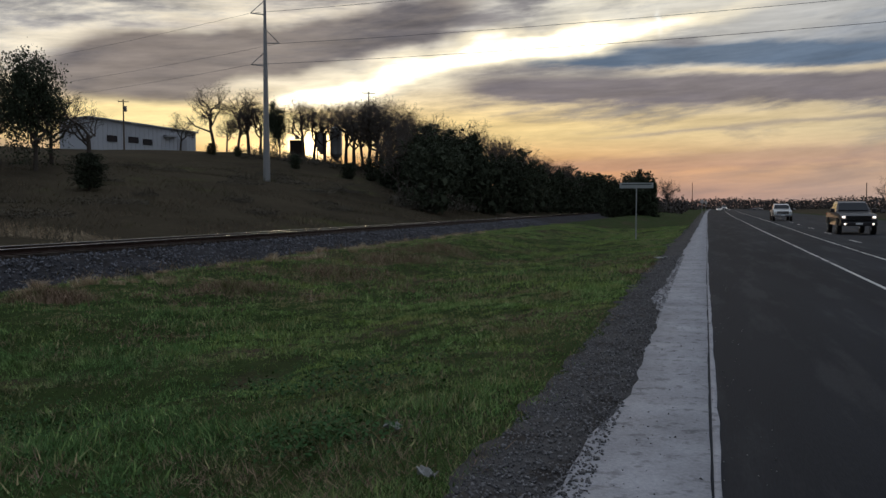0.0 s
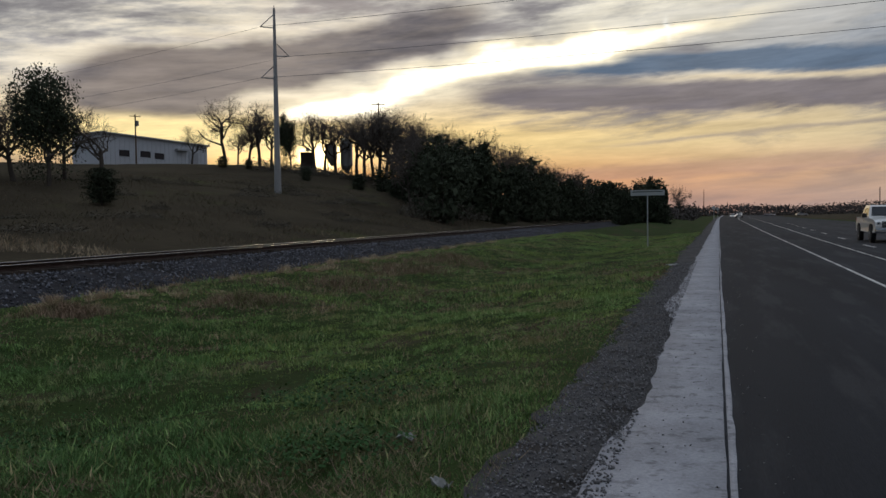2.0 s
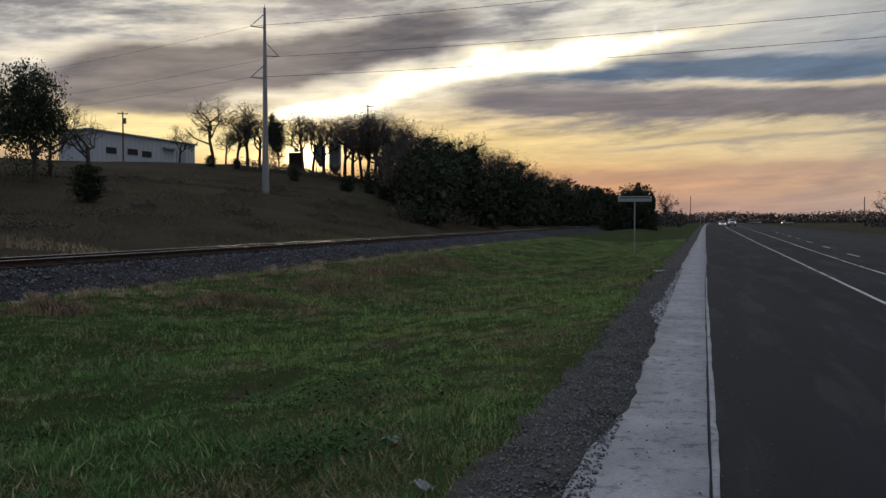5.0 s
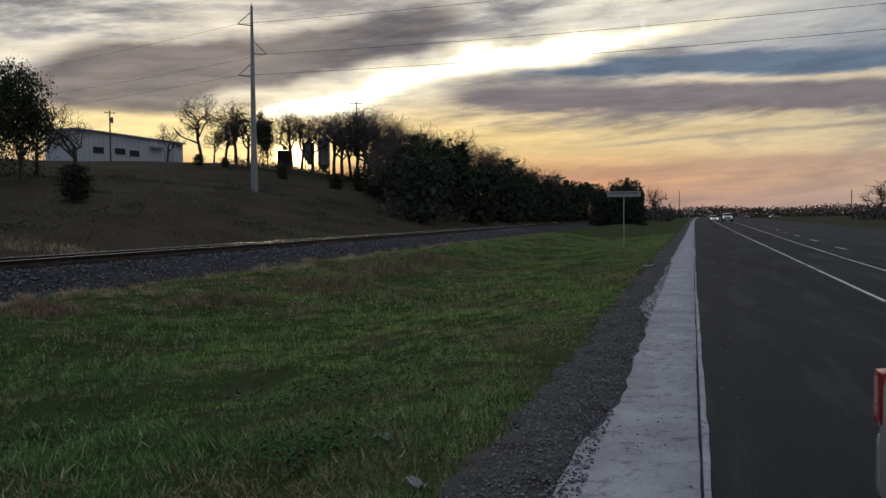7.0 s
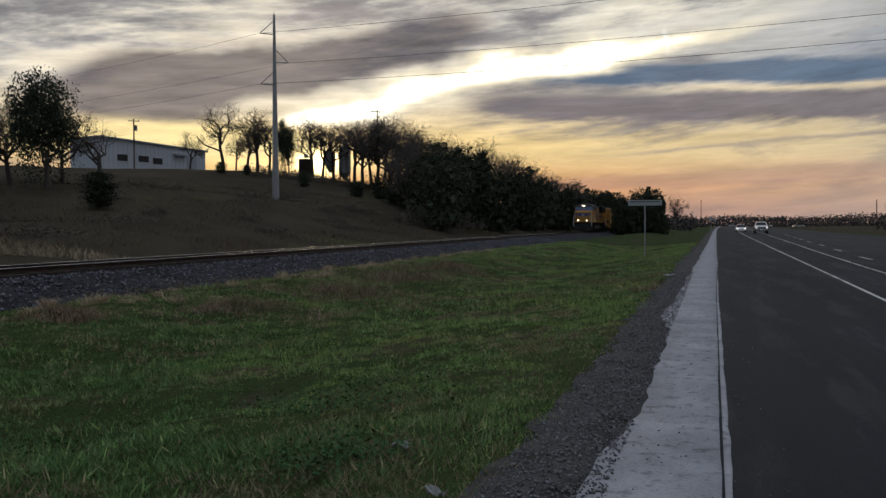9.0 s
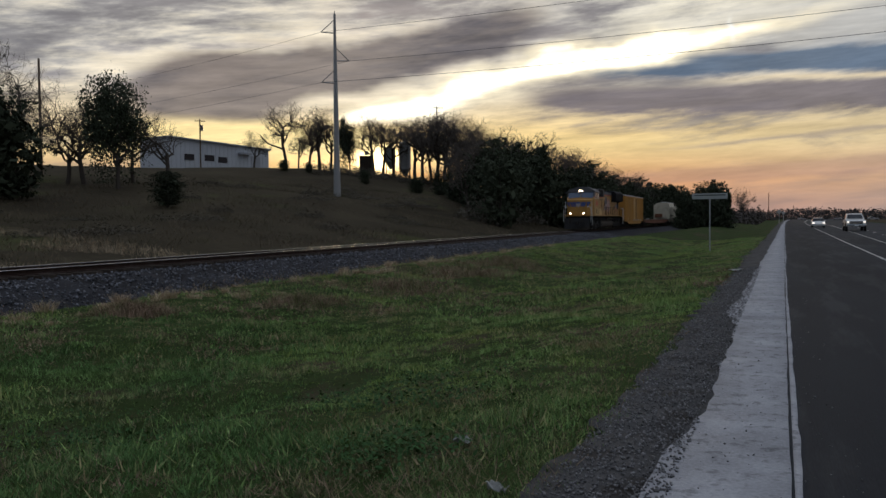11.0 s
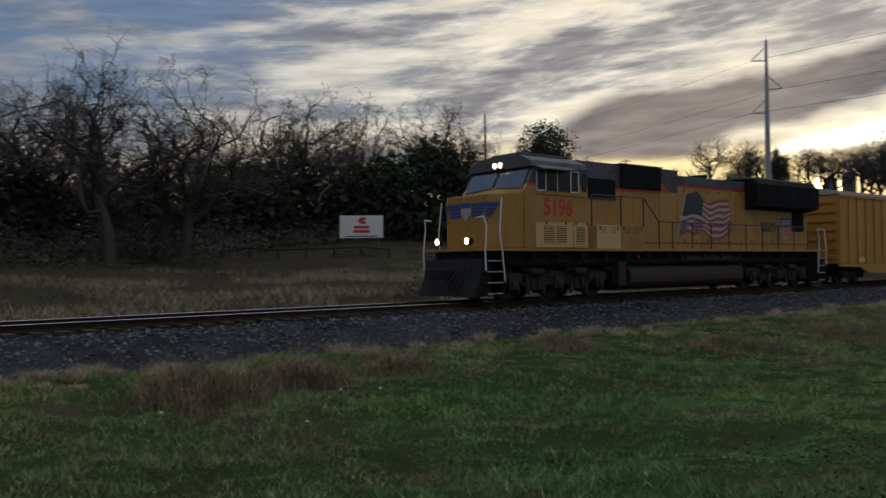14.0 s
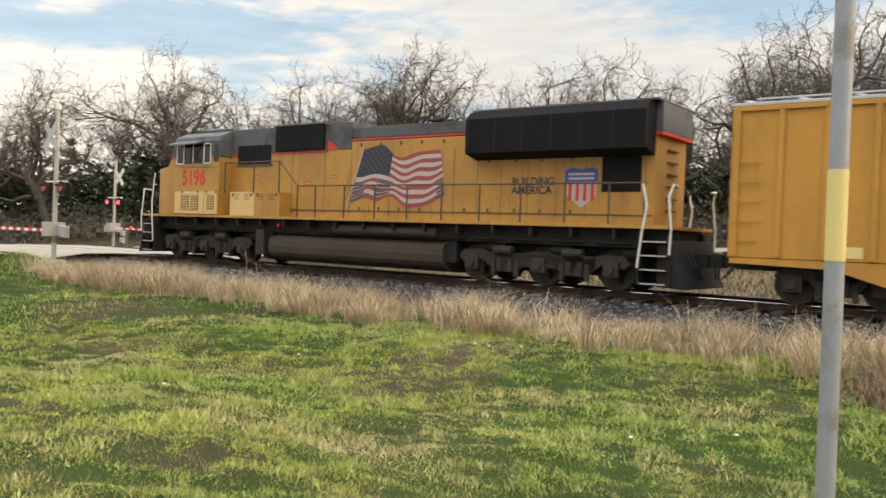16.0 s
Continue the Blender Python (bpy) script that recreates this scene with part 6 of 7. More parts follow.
def build_loco():
    L = thing("locomotive", track_pose(150.0), "yellow and grey diesel locomotive with a flag decal, headlights lit", "locomotive")
    part("walkway", boxed(-1.5, 1.5, 0.05, 21.05, 1.545, 1.63, 0.012), M["yellow"], L, "yellow walkway edge")
    fr = bmesh.new()
    box(fr, -1.15, 1.15, 0.2, 20.9, 1.08, 1.543, 0.02)
    frame_ob = part("underframe", fr, M["black"], L)
    for k in range(17):
        part("cross_rib", boxed(-1.45, 1.45, 0.9 + k * 1.17, 0.98 + k * 1.17, 1.30, 1.543), M["black"], frame_ob)
    # nose and cab
    nose = bmesh.new()
    prism(nose, [(-0.92, 0.56), (0.92, 0.56), (1.30, 0.82), (1.47, 1.70), (-1.47, 1.70), (-1.30, 0.82)], "z", 1.634, 3.42)
    for v in nose.verts:
        if v.co.z > 3 and v.co.y < 1.0:
            v.co.z -= 0.10
    bmesh.ops.bevel(nose, geom=nose.edges[:], offset=0.05, segments=2, affect="EDGES", profile=0.7)
    n_ob = part("nose", nose, M["yellow"], L)
    cabb = bmesh.new()
    prism(cabb, [(1.66, 1.634), (4.62, 1.634), (4.62, 3.66), (1.80, 3.66), (1.66, 3.44)], "x", -1.5, 1.5, 0.02)
    cab = part("cab", cabb, M["yellow"], L)
    up = bmesh.new()
    prism(up, [(1.80, 3.664), (4.62, 3.664), (4.62, 4.22), (2.12, 4.22)], "x", -1.498, 1.498, 0.02)
    part("cab_upper", up, M["lgrey"], L, "grey upper cab")
    rf = bmesh.new()
    prism(rf, [(-1.52, 4.222), (1.52, 4.222), (1.44, 4.42), (1.0, 4.62), (0.0, 4.70), (-1.0, 4.62), (-1.44, 4.42)], "y", 1.98, 4.63, 0.015)
    part("cab_roof", rf, M["lgrey"], L)
    part("red_stripe", boxed(1.5, 1.504, 1.84, 2.16, 3.62, 3.70), M["redpaint"], L)
    part("red_stripe", boxed(1.5, 1.504, 4.18, 4.62, 3.62, 3.70), M["redpaint"], L)
    for sx in (-1, 1):
        ws = bmesh.new()
        slope = (2.12 - 1.80) / (4.22 - 3.664)
        q = [(sx * 0.08, 3.62), (sx * 1.36, 3.52), (sx * 1.32, 4.16), (sx * 0.08, 4.18)]
        vs = [ws.verts.new((a, 1.80 + (b - 3.664) * slope - 0.028 - d, b)) for d in (0, 0.02) for a, b in q]
        ws.faces.new(vs[4:]), ws.faces.new(vs[:4][::-1])
        for k in range(4):
            ws.faces.new((vs[k], vs[(k + 1) % 4], vs[4 + (k + 1) % 4], vs[4 + k]))
        bmesh.ops.recalc_face_normals(ws, faces=ws.faces[:])
        part("windshield", ws, M["windshield"], L, "blue-reflecting windshield pane")
        # side window of three lights under an awning
        s0, s1 = sorted((sx * 1.5, sx * 1.506))
        win = part("side_window", boxed(s0, s1, 2.16, 4.17, 3.46, 4.16), M["glass"], cab, "dark cab side window")
        for a, b in ((2.16, 2.62), (3.74, 4.17)):
            for y0, y1, z0, z1 in ((a, a + 0.05, 3.44, 4.18), (b - 0.05, b, 3.44, 4.18), (a, b, 3.44, 3.49), (a, b, 4.13, 4.18)):
                part("frame_bar", boxed(*sorted((sx * 1.5065, sx * 1.53)), y0, y1, z0, z1), M["windowframe"], win, "bright aluminium frame")
        part("frame_bar", boxed(*sorted((sx * 1.5065, sx * 1.525)), 3.12, 3.15, 3.47, 4.15), M["windowframe"], win)
        dw = bmesh.new()
        prism(dw, [(4.30, 3.56), (4.36, 3.50), (4.52, 3.50), (4.58, 3.56), (4.58, 4.02), (4.52, 4.12), (4.36, 4.12), (4.30, 4.02)], "x", *sorted((sx * 1.5, sx * 1.507)))
        part("door_window", dw, M["glass"], cab, "dark rounded cab door window")
        aw = bmesh.new()
        prism(aw, [(sx * 1.5, 4.22), (sx * 1.5, 4.28), (sx * 1.86, 4.14), (sx * 1.86, 4.10)], "y", 2.1, 3.72)
        part("awning", aw, M["lgrey"], cab)
        part("drip_rail", boxed(*sorted((sx * 1.5, sx * 1.53)), 2.16, 4.5, 3.34, 3.37), M["yellow"], cab)
        if sx > 0:
            panel = part("vent_panel", boxed(1.5, 1.53, 2.12, 4.58, 1.66, 2.46, 0.006), M["palepanel"], cab, "cream replacement panel")
            for a, b in ((2.50, 2.98), (3.06, 3.54), (4.02, 4.42)):
                louvres(panel, 1.531, a, b, 1.80, 2.34, 9, M["palepanel"])
            part("panel_seam", boxed(1.531, 1.534, 3.84, 3.86, 1.67, 2.45), M["darkrail"], panel)
            for a in (2.55, 3.45, 3.95, 4.5):
                part("latch", boxed(1.53, 1.545, a, a + 0.08, 2.40, 2.48), M["darkrail"], panel)
            side_text("road_number", "5196", 2.50, 2.70, 0.76, M["redpaint"], cab, 1.503, "red road number", 0.90)
    # lights
    hl = part("headlight_box", boxed(-0.30, 0.30, 1.93, 2.10, 4.26, 4.46, 0.02), M["lgrey"], L)
    for sx in (-0.13, 0.13):
        bm = bmesh.new()
        rod(bm, (sx, 1.925, 4.36), (sx, 1.90, 4.36), 0.085, 0.08, 14)
        part("headlight", bm, M["headlight"], hl, "lit headlight")
    for sx in (-0.72, 0.72):
        bm = bmesh.new()
        rod(bm, (sx, 0.12, 1.86), (sx, -0.06, 1.86), 0.11, 0.13, 14)
        hb = part("ditch_light", bm, M["black"], L)
        bm = bmesh.new()
        rod(bm, (sx, -0.062, 1.86), (sx, -0.075, 1.86), 0.10, 0.095, 14)
        part("lens", bm, M["headlight"], hb, "lit ditch light")
    # nose emblem as plain bars and a shield
    for sx in (-1, 1):
        for k in range(4):
            z = 3.02 - k * 0.12
            part("wing_bar", boxed(*sorted((sx * 0.26, sx * (0.90 - 0.04 * k))), 0.545, 0.556, z - 0.045, z + 0.045), M["bluepaint"], n_ob, "blue wing stripe")
            bm = bmesh.new()
            l = 1 - 0.22 * k
            prism(bm, [(0.93, 0.545), (0.93 + 0.36 * l, 0.545 + 0.25 * l), (0.95 + 0.36 * l, 0.52 + 0.25 * l), (0.95, 0.52)], "z", z - 0.045, z + 0.045)
            if sx < 0:
                for v in bm.verts:
                    v.co.x *= -1
                bmesh.ops.reverse_faces(bm, faces=bm.faces[:])
            part("wing_bar", bm, M["bluepaint"], n_ob, "blue wing stripe")
    sh = bmesh.new()
    prism(sh, [(-0.22, 3.10), (0.22, 3.10), (0.24, 2.75), (0.0, 2.48), (-0.24, 2.75)], "y", 0.535, 0.556)
    part("shield", sh, M["flagwhite"], n_ob)
    part("shield_top", boxed(-0.21, 0.21, 0.525, 0.534, 2.93, 3.09), M["bluepaint"], n_ob)
    # hood
    hood = bmesh.new()
    box(hood, -0.95, 0.95, 4.624, 20.45, 1.634, 4.04, 0.02)
    hood_ob = part("hood", hood, M["yellow"], L)
    up = bmesh.new()
    box(up, -0.965, 0.965, 4.624, 10.45, 3.80, 4.66, 0.03)
    box(up, -0.955, 0.955, 10.452, 15.2, 4.12, 4.47, 0.04)
    part("hood_top", up, M["lgrey"], L, "grey upper hood")
    nb = bmesh.new()
    prism(nb, [(9.40, 3.80), (9.40, 4.12), (9.55, 4.06), (9.9, 3.80)], "x", 0.951, 0.966)
    part("notch", nb, M["redpaint"], hood_ob, "red lightning notch")
    part("red_stripe", boxed(0.951, 0.969, 4.63, 9.4, 3.735, 3.795), M["redpaint"], hood_ob)
    part("red_stripe", boxed(0.951, 0.957, 9.8, 15.16, 4.06, 4.115), M["redpaint"], hood_ob)
    g = part("intake_grille", boxed(0.966, 0.99, 4.98, 6.70, 3.44, 4.08, 0.01), M["mesh"], hood_ob, "black intake grille")
    for k in range(11):
        part("slat", boxed(0.99, 1.0, 5.06 + 0.15 * k, 5.09 + 0.15 * k, 3.48, 4.04), M["black"], g)
    part("intake_frame", boxed(0.951, 0.975, 4.9, 6.78, 3.36, 3.43), M["lgrey"], hood_ob)
    part("brake_grille", boxed(0.966, 1.06, 7.0, 9.28, 3.84, 4.62, 0.02), M["mesh"], hood_ob, "black dynamic brake grille")
    part("brake_roof", boxed(-1.08, 1.08, 6.95, 9.35, 4.64, 4.70, 0.02), M["lgrey"], hood_ob)
    door = bmesh.new()
    box(door, 0.951, 0.956, 0, 0.012, 1.75, 3.70)
    me = bpy.data.meshes.new("door_seam")
    door.to_mesh(me)
    door.free()
    for k, y in enumerate((7.75, 9.28, 10.45, 11.25, 12.05, 12.85, 13.65, 14.45, 15.25, 16.05, 16.9, 17.75, 18.6, 20.2)):
        part_mesh("door_seam", me, M["darkrail"], hood_ob, m=pose(0, y, 0))
    lt = bmesh.new()
    box(lt, 0.951, 0.975, -0.03, 0.03, -0.05, 0.05, 0.008)
    me = bpy.data.meshes.new("latch")
    lt.to_mesh(me)
    lt.free()
    part("hood_ledge", boxed(0.951, 0.972, 7.75, 20.4, 1.86, 1.89), M["darkrail"], hood_ob)
    for y in (10.85, 11.65, 12.45, 13.25, 14.05, 14.85, 15.65, 16.5, 17.3, 18.2):
        for z in (1.95, 3.30 if y > 15 else 3.92):
            part_mesh("latch", me, M["darkrail"], hood_ob, m=pose(0, y, z))
    for y, z in ((5.9, 2.95), (8.45, 2.70), (9.6, 2.90)):
        wp = part("warning_plate", boxed(0.951, 0.956, y, y + 0.24, z, z + 0.10), M["redpaint"], hood_ob)
        part("text_bar", boxed(0.957, 0.959, y + 0.03, y + 0.21, z + 0.03, z + 0.065), M["flagwhite"], wp)
    # flared radiators
    rad = bmesh.new()
    prism(rad, [(-0.951, 3.32), (-1.5, 3.46), (-1.52, 4.38), (-1.3, 4.60), (1.3, 4.60), (1.52, 4.38), (1.5, 3.46), (0.951, 3.32)], "y", 15.2, 20.42, 0.01)
    r_ob = part("radiator", rad, M["mesh"], L, "flared black radiator section")
    part("radiator_cap", boxed(-1.28, 1.28, 15.24, 20.6, 4.605, 4.66, 0.02), M["lgrey"], r_ob)
    for k in range(7):
        part("radiator_rib", boxed(1.515, 1.535, 15.3 + k * 0.85, 15.33 + k * 0.85, 3.48, 4.36), M["black"], r_ob)
    part("rear_top", boxed(-0.97, 0.97, 20.425, 20.60, 3.9, 4.60, 0.02), M["lgrey"], L)
    part("rear_band", boxed(-0.98, 0.98, 20.425, 20.61, 3.82, 3.895), M["redpaint"], L)
    part("filter_panel", boxed(0.951, 0.97, 19.05, 20.1, 2.45, 3.40, 0.005), M["mesh"], hood_ob, "black mesh panel")
    for z in (2.0, 2.3, 2.6, 2.9, 3.2, 3.5):
        part("rung", boxed(-0.3, 0.3, 20.47, 20.52, z, z + 0.03), M["darkrail"], hood_ob)
    # walkway lockers
    for a, b, mt, lab in ((5.17, 6.44, "palepanel", "cream replacement locker"), (6.45, 7.72, "yellow", "yellow locker")):
        lk = part("locker", boxed(0.951, 1.42, a, b, 1.634, 2.44, 0.015), M[mt], L, lab)
        for y in (a + 0.22, a + 0.76):
            for z in (2.20, 2.28, 2.36):
                part("slot", boxed(1.42, 1.424, y, y + 0.26, z - 0.012, z + 0.012), M["darkrail"], lk)
        for y in (a + 0.12, b - 0.2):
            part("latch", boxed(1.42, 1.435, y, y + 0.07, 2.28, 2.40), M["darkrail"], lk)
    # flag, as strips that wave

    def fp(u, v):
        """A point of the flag: u along it from the staff, v down it."""
        soft = [u + o for o in (-0.05, -0.025, 0.0, 0.025, 0.05)]
        hi = sum(np.interp(soft, (0.0, 0.28, 0.40, 0.50, 0.72, 1.0), (3.76, 3.93, 3.58, 3.45, 3.64, 3.68))) / 5
        lo = sum(np.interp(soft, (0.0, 0.18, 0.28, 0.46, 0.60, 0.82, 1.0), (2.10, 2.36, 2.12, 2.40, 1.96, 2.06, 2.38))) / 5
        ripple = 0.05 * math.sin(u * 17 + v * 4.5) * math.sin(v * math.pi)
        return 10.97 - 0.53 * v + (2.98 + 0.74 * v) * u, hi + (lo - hi) * v + ripple

    def strip(u0, u1, v0, v1, x, mat, name, label=""):
        bm = bmesh.new()
        n = max(2, int((u1 - u0) * 30))
        rows2 = []
        for k in range(n + 1):
            u = u0 + (u1 - u0) * k / n
            rows2.append([bm.verts.new((xx, *fp(u, v))) for v in (v0, v1) for xx in (x, x + 0.003)])
        for a, b in zip(rows2, rows2[1:]):
            bm.faces.new((a[1], b[1], b[3], a[3]))
            bm.faces.new((a[0], a[1], b[1], b[0])[::-1])
            bm.faces.new((a[2], a[3], b[3], b[2]))
        bmesh.ops.recalc_face_normals(bm, faces=bm.faces[:])
        return part(name, bm, mat, hood_ob, label)

    for k in range(13):
        strip(0.40 if k < 7 else 0.0, 1.0, k / 13, (k + 1) / 13 + 0.001, 0.958, M["flagred"] if k % 2 == 0 else M["flagwhite"], "flag_stripe", "wavy flag stripe")
        for u0, u1, k0, k1 in ((0.0, 0.10 + 0.012 * (k - 7), 8, 12), (0.30 - 0.01 * (k - 7), 0.43, 8, 11), (0.94 - 0.008 * (k - 9), 1.0, 9, 12)):
            if k0 <= k <= k1:
                strip(u0, u1, k / 13 + 0.012, (k + 1) / 13 - 0.012, 0.9622, M["flagdark"], "flag_fold", "dark fold in the flag")
    strip(0.0, 0.40, 0.0, 7 / 13, 0.958, M["navy"], "flag_canton", "navy field with stars")
    star = bmesh.new()
    prism(star, [((0.045 if k % 2 == 0 else 0.019) * math.sin(k * math.pi / 5), (0.045 if k % 2 == 0 else 0.019) * math.cos(k * math.pi / 5)) for k in range(10)], "x", 0.961, 0.9655)
    star_me = bpy.data.meshes.new("flag_star")
    star.to_mesh(star_me)
    star.free()
    for b in range(9):
        for a in range(6 - b % 2):
            y, z = fp(0.035 + (a + 0.5 * (b % 2)) * 0.065, 0.045 + b * 0.057)
            part_mesh("flag_star", star_me, M["lgrey"], hood_ob, m=pose(0, y, z))
    pl = bmesh.new()
    y0, z0 = fp(0, 0)
    y1, z1 = fp(0, 1.0)
    rod(pl, (0.962, y0 + 0.04, z0 + 0.12), (0.962, y1 - 0.12, z1 - 0.15), 0.025, 0.025, 6)
    part("flag_staff", pl, M["flagwhite"], hood_ob)
    for k, (w, z) in enumerate((("BUILDING", 2.63), ("AMERICA", 2.40))):
        side_text("slogan", w, 16.40, z, 0.29, M["navy"], hood_ob, 0.957, "dark blue lettering", 1.02 if k else 1.0)
    s0 = bmesh.new()
    prism(s0, [(18.05, 2.98), (18.2, 3.05), (18.5, 3.0), (18.8, 3.05), (18.92, 2.98), (18.90, 2.35), (18.5, 2.04), (18.08, 2.35)], "x", 0.951, 0.958)
    part("shield", s0, M["flagwhite"], hood_ob, "striped railway shield")
    s0 = bmesh.new()
    prism(s0, [(18.02, 2.70), (18.02, 3.0), (18.2, 3.07), (18.5, 3.02), (18.8, 3.07), (18.95, 3.0), (18.95, 2.70)], "x", 0.959, 0.964)
    part("shield_top", s0, M["bluepaint"], hood_ob)
    for k in range(2):
        part("text_bar", boxed(0.965, 0.968, 18.12, 18.85, 2.76 + 0.11 * k, 2.82 + 0.11 * k), M["flagwhite"], hood_ob)
    for k in range(4):
        part("shield_stripe", boxed(0.959, 0.963, 18.13 + k * 0.21, 18.22 + k * 0.21, 2.22, 2.68), M["redpaint"], hood_ob)
    # handrails along both walkways
    for sx in (-1, 1):
        x = sx * 1.44
        for y in (8.58, 9.40, 10.66, 11.91, 13.16, 14.42, 15.7, 17.0, 18.3, 19.5, 20.4):
            bm = bmesh.new()
            rod(bm, (x, y, 1.63), (x, y, 2.62), 0.028, 0.024, 8)
            part("rail_post", bm, M["darkrail"], L)
        for y in (4.88, 6.42, 7.68):
            bm = bmesh.new()
            rod(bm, (x, y, 1.63 if y > 7.7 or sx < 0 else 2.40), (x, y, 3.45), 0.028, 0.024, 8)
            part("rail_post", bm, M["darkrail"], L)
        part("handrail", pipe([(x, 4.86, 3.45), (x, 7.70, 3.45), (x, 8.56, 2.63), (x, 20.45, 2.63)], 0.022), M["darkrail"], L)
        # corner steps and grab rails
        for y0, way in ((0.05, 1), (21.05, -1)):
            well = bmesh.new()
            ya, yb = sorted((y0, y0 + 0.72 * way))
            box(well, *sorted((sx * 0.85, sx * 0.90)), ya, yb, 0.22, 1.49)
            box(well, *sorted((sx * 0.9, sx * 1.46)), *sorted((y0 + 0.72 * way, y0 + 0.76 * way)), 0.22, 1.49)
            box(well, *sorted((sx * 0.9, sx * 1.46)), *sorted((y0 - 0.04 * way, y0)), 0.22, 0.75)
            st = part("steps", well, M["black"], L)
            for k in range(4):
                z = 0.24 + k * 0.33
                part("tread", boxed(*sorted((sx * 0.9, sx * 1.47)), ya, yb, z, z + 0.03), M["black"], st)
                part("tread_edge", boxed(*sorted((sx * 1.47, sx * 1.485)), ya + 0.05, yb - 0.05, z, z + 0.035), M["galv"], st, "worn steel step edge")
            ga = y0 - 0.06 * way
            part("grab_rail", pipe([(sx * 1.1, ga, 2.55), (sx * 1.42, ga, 2.58), (sx * 1.48, ga + 0.08 * way, 2.3), (sx * 1.5, ga, 1.55), (sx * 1.5, ga + 0.02 * way, 0.95)], 0.026), M["silverrail"], L, "white grab rail")
            gb = y0 + 0.66 * way
            part("grab_rail", pipe([(sx * 1.45, gb + 0.02 * way, 3.18 if way > 0 else 2.62), (sx * 1.47, gb - 0.10 * way, 2.1), (sx * 1.5, gb - 0.02 * way, 1.5), (sx * 1.5, gb + 0.08 * way, 0.62)], 0.026), M["silverrail"], L, "white grab rail")
    for y0, way in ((0.0, -1), (21.1, 1)):
        pb = bmesh.new()
        prism(pb, [(y0 + 0.35 * -way, 0.2), (y0 + 0.35 * way, 0.16), (y0 + 0.12 * way, 0.75), (y0, 1.3), (y0 + 0.35 * -way, 1.3)], "x", -1.35, 1.35, 0.02)
        part("plow", pb, M["black"], L)
        coupler(L, y0 + (0.1 if way < 0 else -0.4) * way, way)
        for sx in (-0.9, -0.6, 0.6, 0.9):
            part("hose", pipe([(sx, y0 + 0.1 * way, 1.05), (sx, y0 + 0.35 * way, 0.7), (sx * 0.8, y0 + 0.42 * way, 0.4)], 0.03, 6), M["black"], L)
    # tank, trucks and roof gear
    tk = bmesh.new()
    prism(tk, [(1.30 * math.copysign(abs(math.cos(a)) ** 0.6, math.cos(a)), 0.64 + 0.49 * math.copysign(abs(math.sin(a)) ** 0.7, math.sin(a))) for a in (k * math.pi / 12 + 0.01 for k in range(24))], "y", 7.1, 14.4)
    part("fuel_tank", tk, M["tank"], L, "dusty dark fuel tank")
    for sx in (-1, 1):
        bm = bmesh.new()
        rod(bm, (sx * 1.2, 10.1, 1.28), (sx * 1.2, 14.15, 1.28), 0.15, 0.15, 16)
        part("air_tank", bm, M["tank"], L)
    gear = bmesh.new()
    for a, b in ((0.9, 6.3), (14.7, 20.0)):
        box(gear, -0.62, 0.62, a, b, 0.34, 1.09, 0.04)
        for k in range(3):
            y = a + 0.35 + k * 2.0
            rod(gear, (0.95, y + 0.7, 0.95), (0.95, y + 1.3, 0.95), 0.14, 0.14, 10)
            box(gear, 0.7, 1.05, y + 0.5, y + 0.62, 0.2, 0.8)
            box(gear, 0.7, 1.05, y + 1.5, y + 1.62, 0.2, 0.8)
    box(gear, -1.1, 1.1, 6.35, 7.1, 0.45, 1.09, 0.04)
    box(gear, -1.1, 1.1, 14.4, 14.75, 0.45, 1.09, 0.04)
    for k in range(16):
        yy = 0.8 + k * 1.22
        rod(gear, (1.2, yy, 1.18), (1.2, yy + 0.9, 1.18), 0.035, 0.035, 6)
    part("running_gear", gear, M["black"], L)
    truck(L, (1.45, 3.50, 5.55), 0.52, 1.12, M["truckgrime"])
    truck(L, (15.35, 17.45, 19.50), 0.52, 1.12, M["truckgrime"])
    box_l = part("junction_box", boxed(1.0, 1.3, 6.45, 6.85, 0.35, 1.2, 0.03), M["truckgrime"], L, "grimy sand pipe bracket")
    bm = bmesh.new()
    rod(bm, (1.2, 7.55, 1.35), (1.3, 7.55, 1.35), 0.06, 0.06, 10)
    part("fuel_cap", bm, M["redpaint"], L)
    hn = bmesh.new()
    for k in (-0.2, 0, 0.2):
        rod(hn, (k, 12.9, 4.66), (k, 13.3 + abs(k), 4.66), 0.04, 0.09, 8)
    rod(hn, (0, 13.0, 4.46), (0, 13.0, 4.66), 0.04, 0.04, 6)
    part("horn", hn, M["black"], L)
    part("roof_unit", boxed(-0.7, 0.7, 2.3, 4.3, 4.68, 4.78, 0.03), M["lgrey"], L)
    part("exhaust", boxed(-0.35, 0.35, 10.6, 11.6, 4.47, 4.58, 0.03), M["black"], L)
    return L


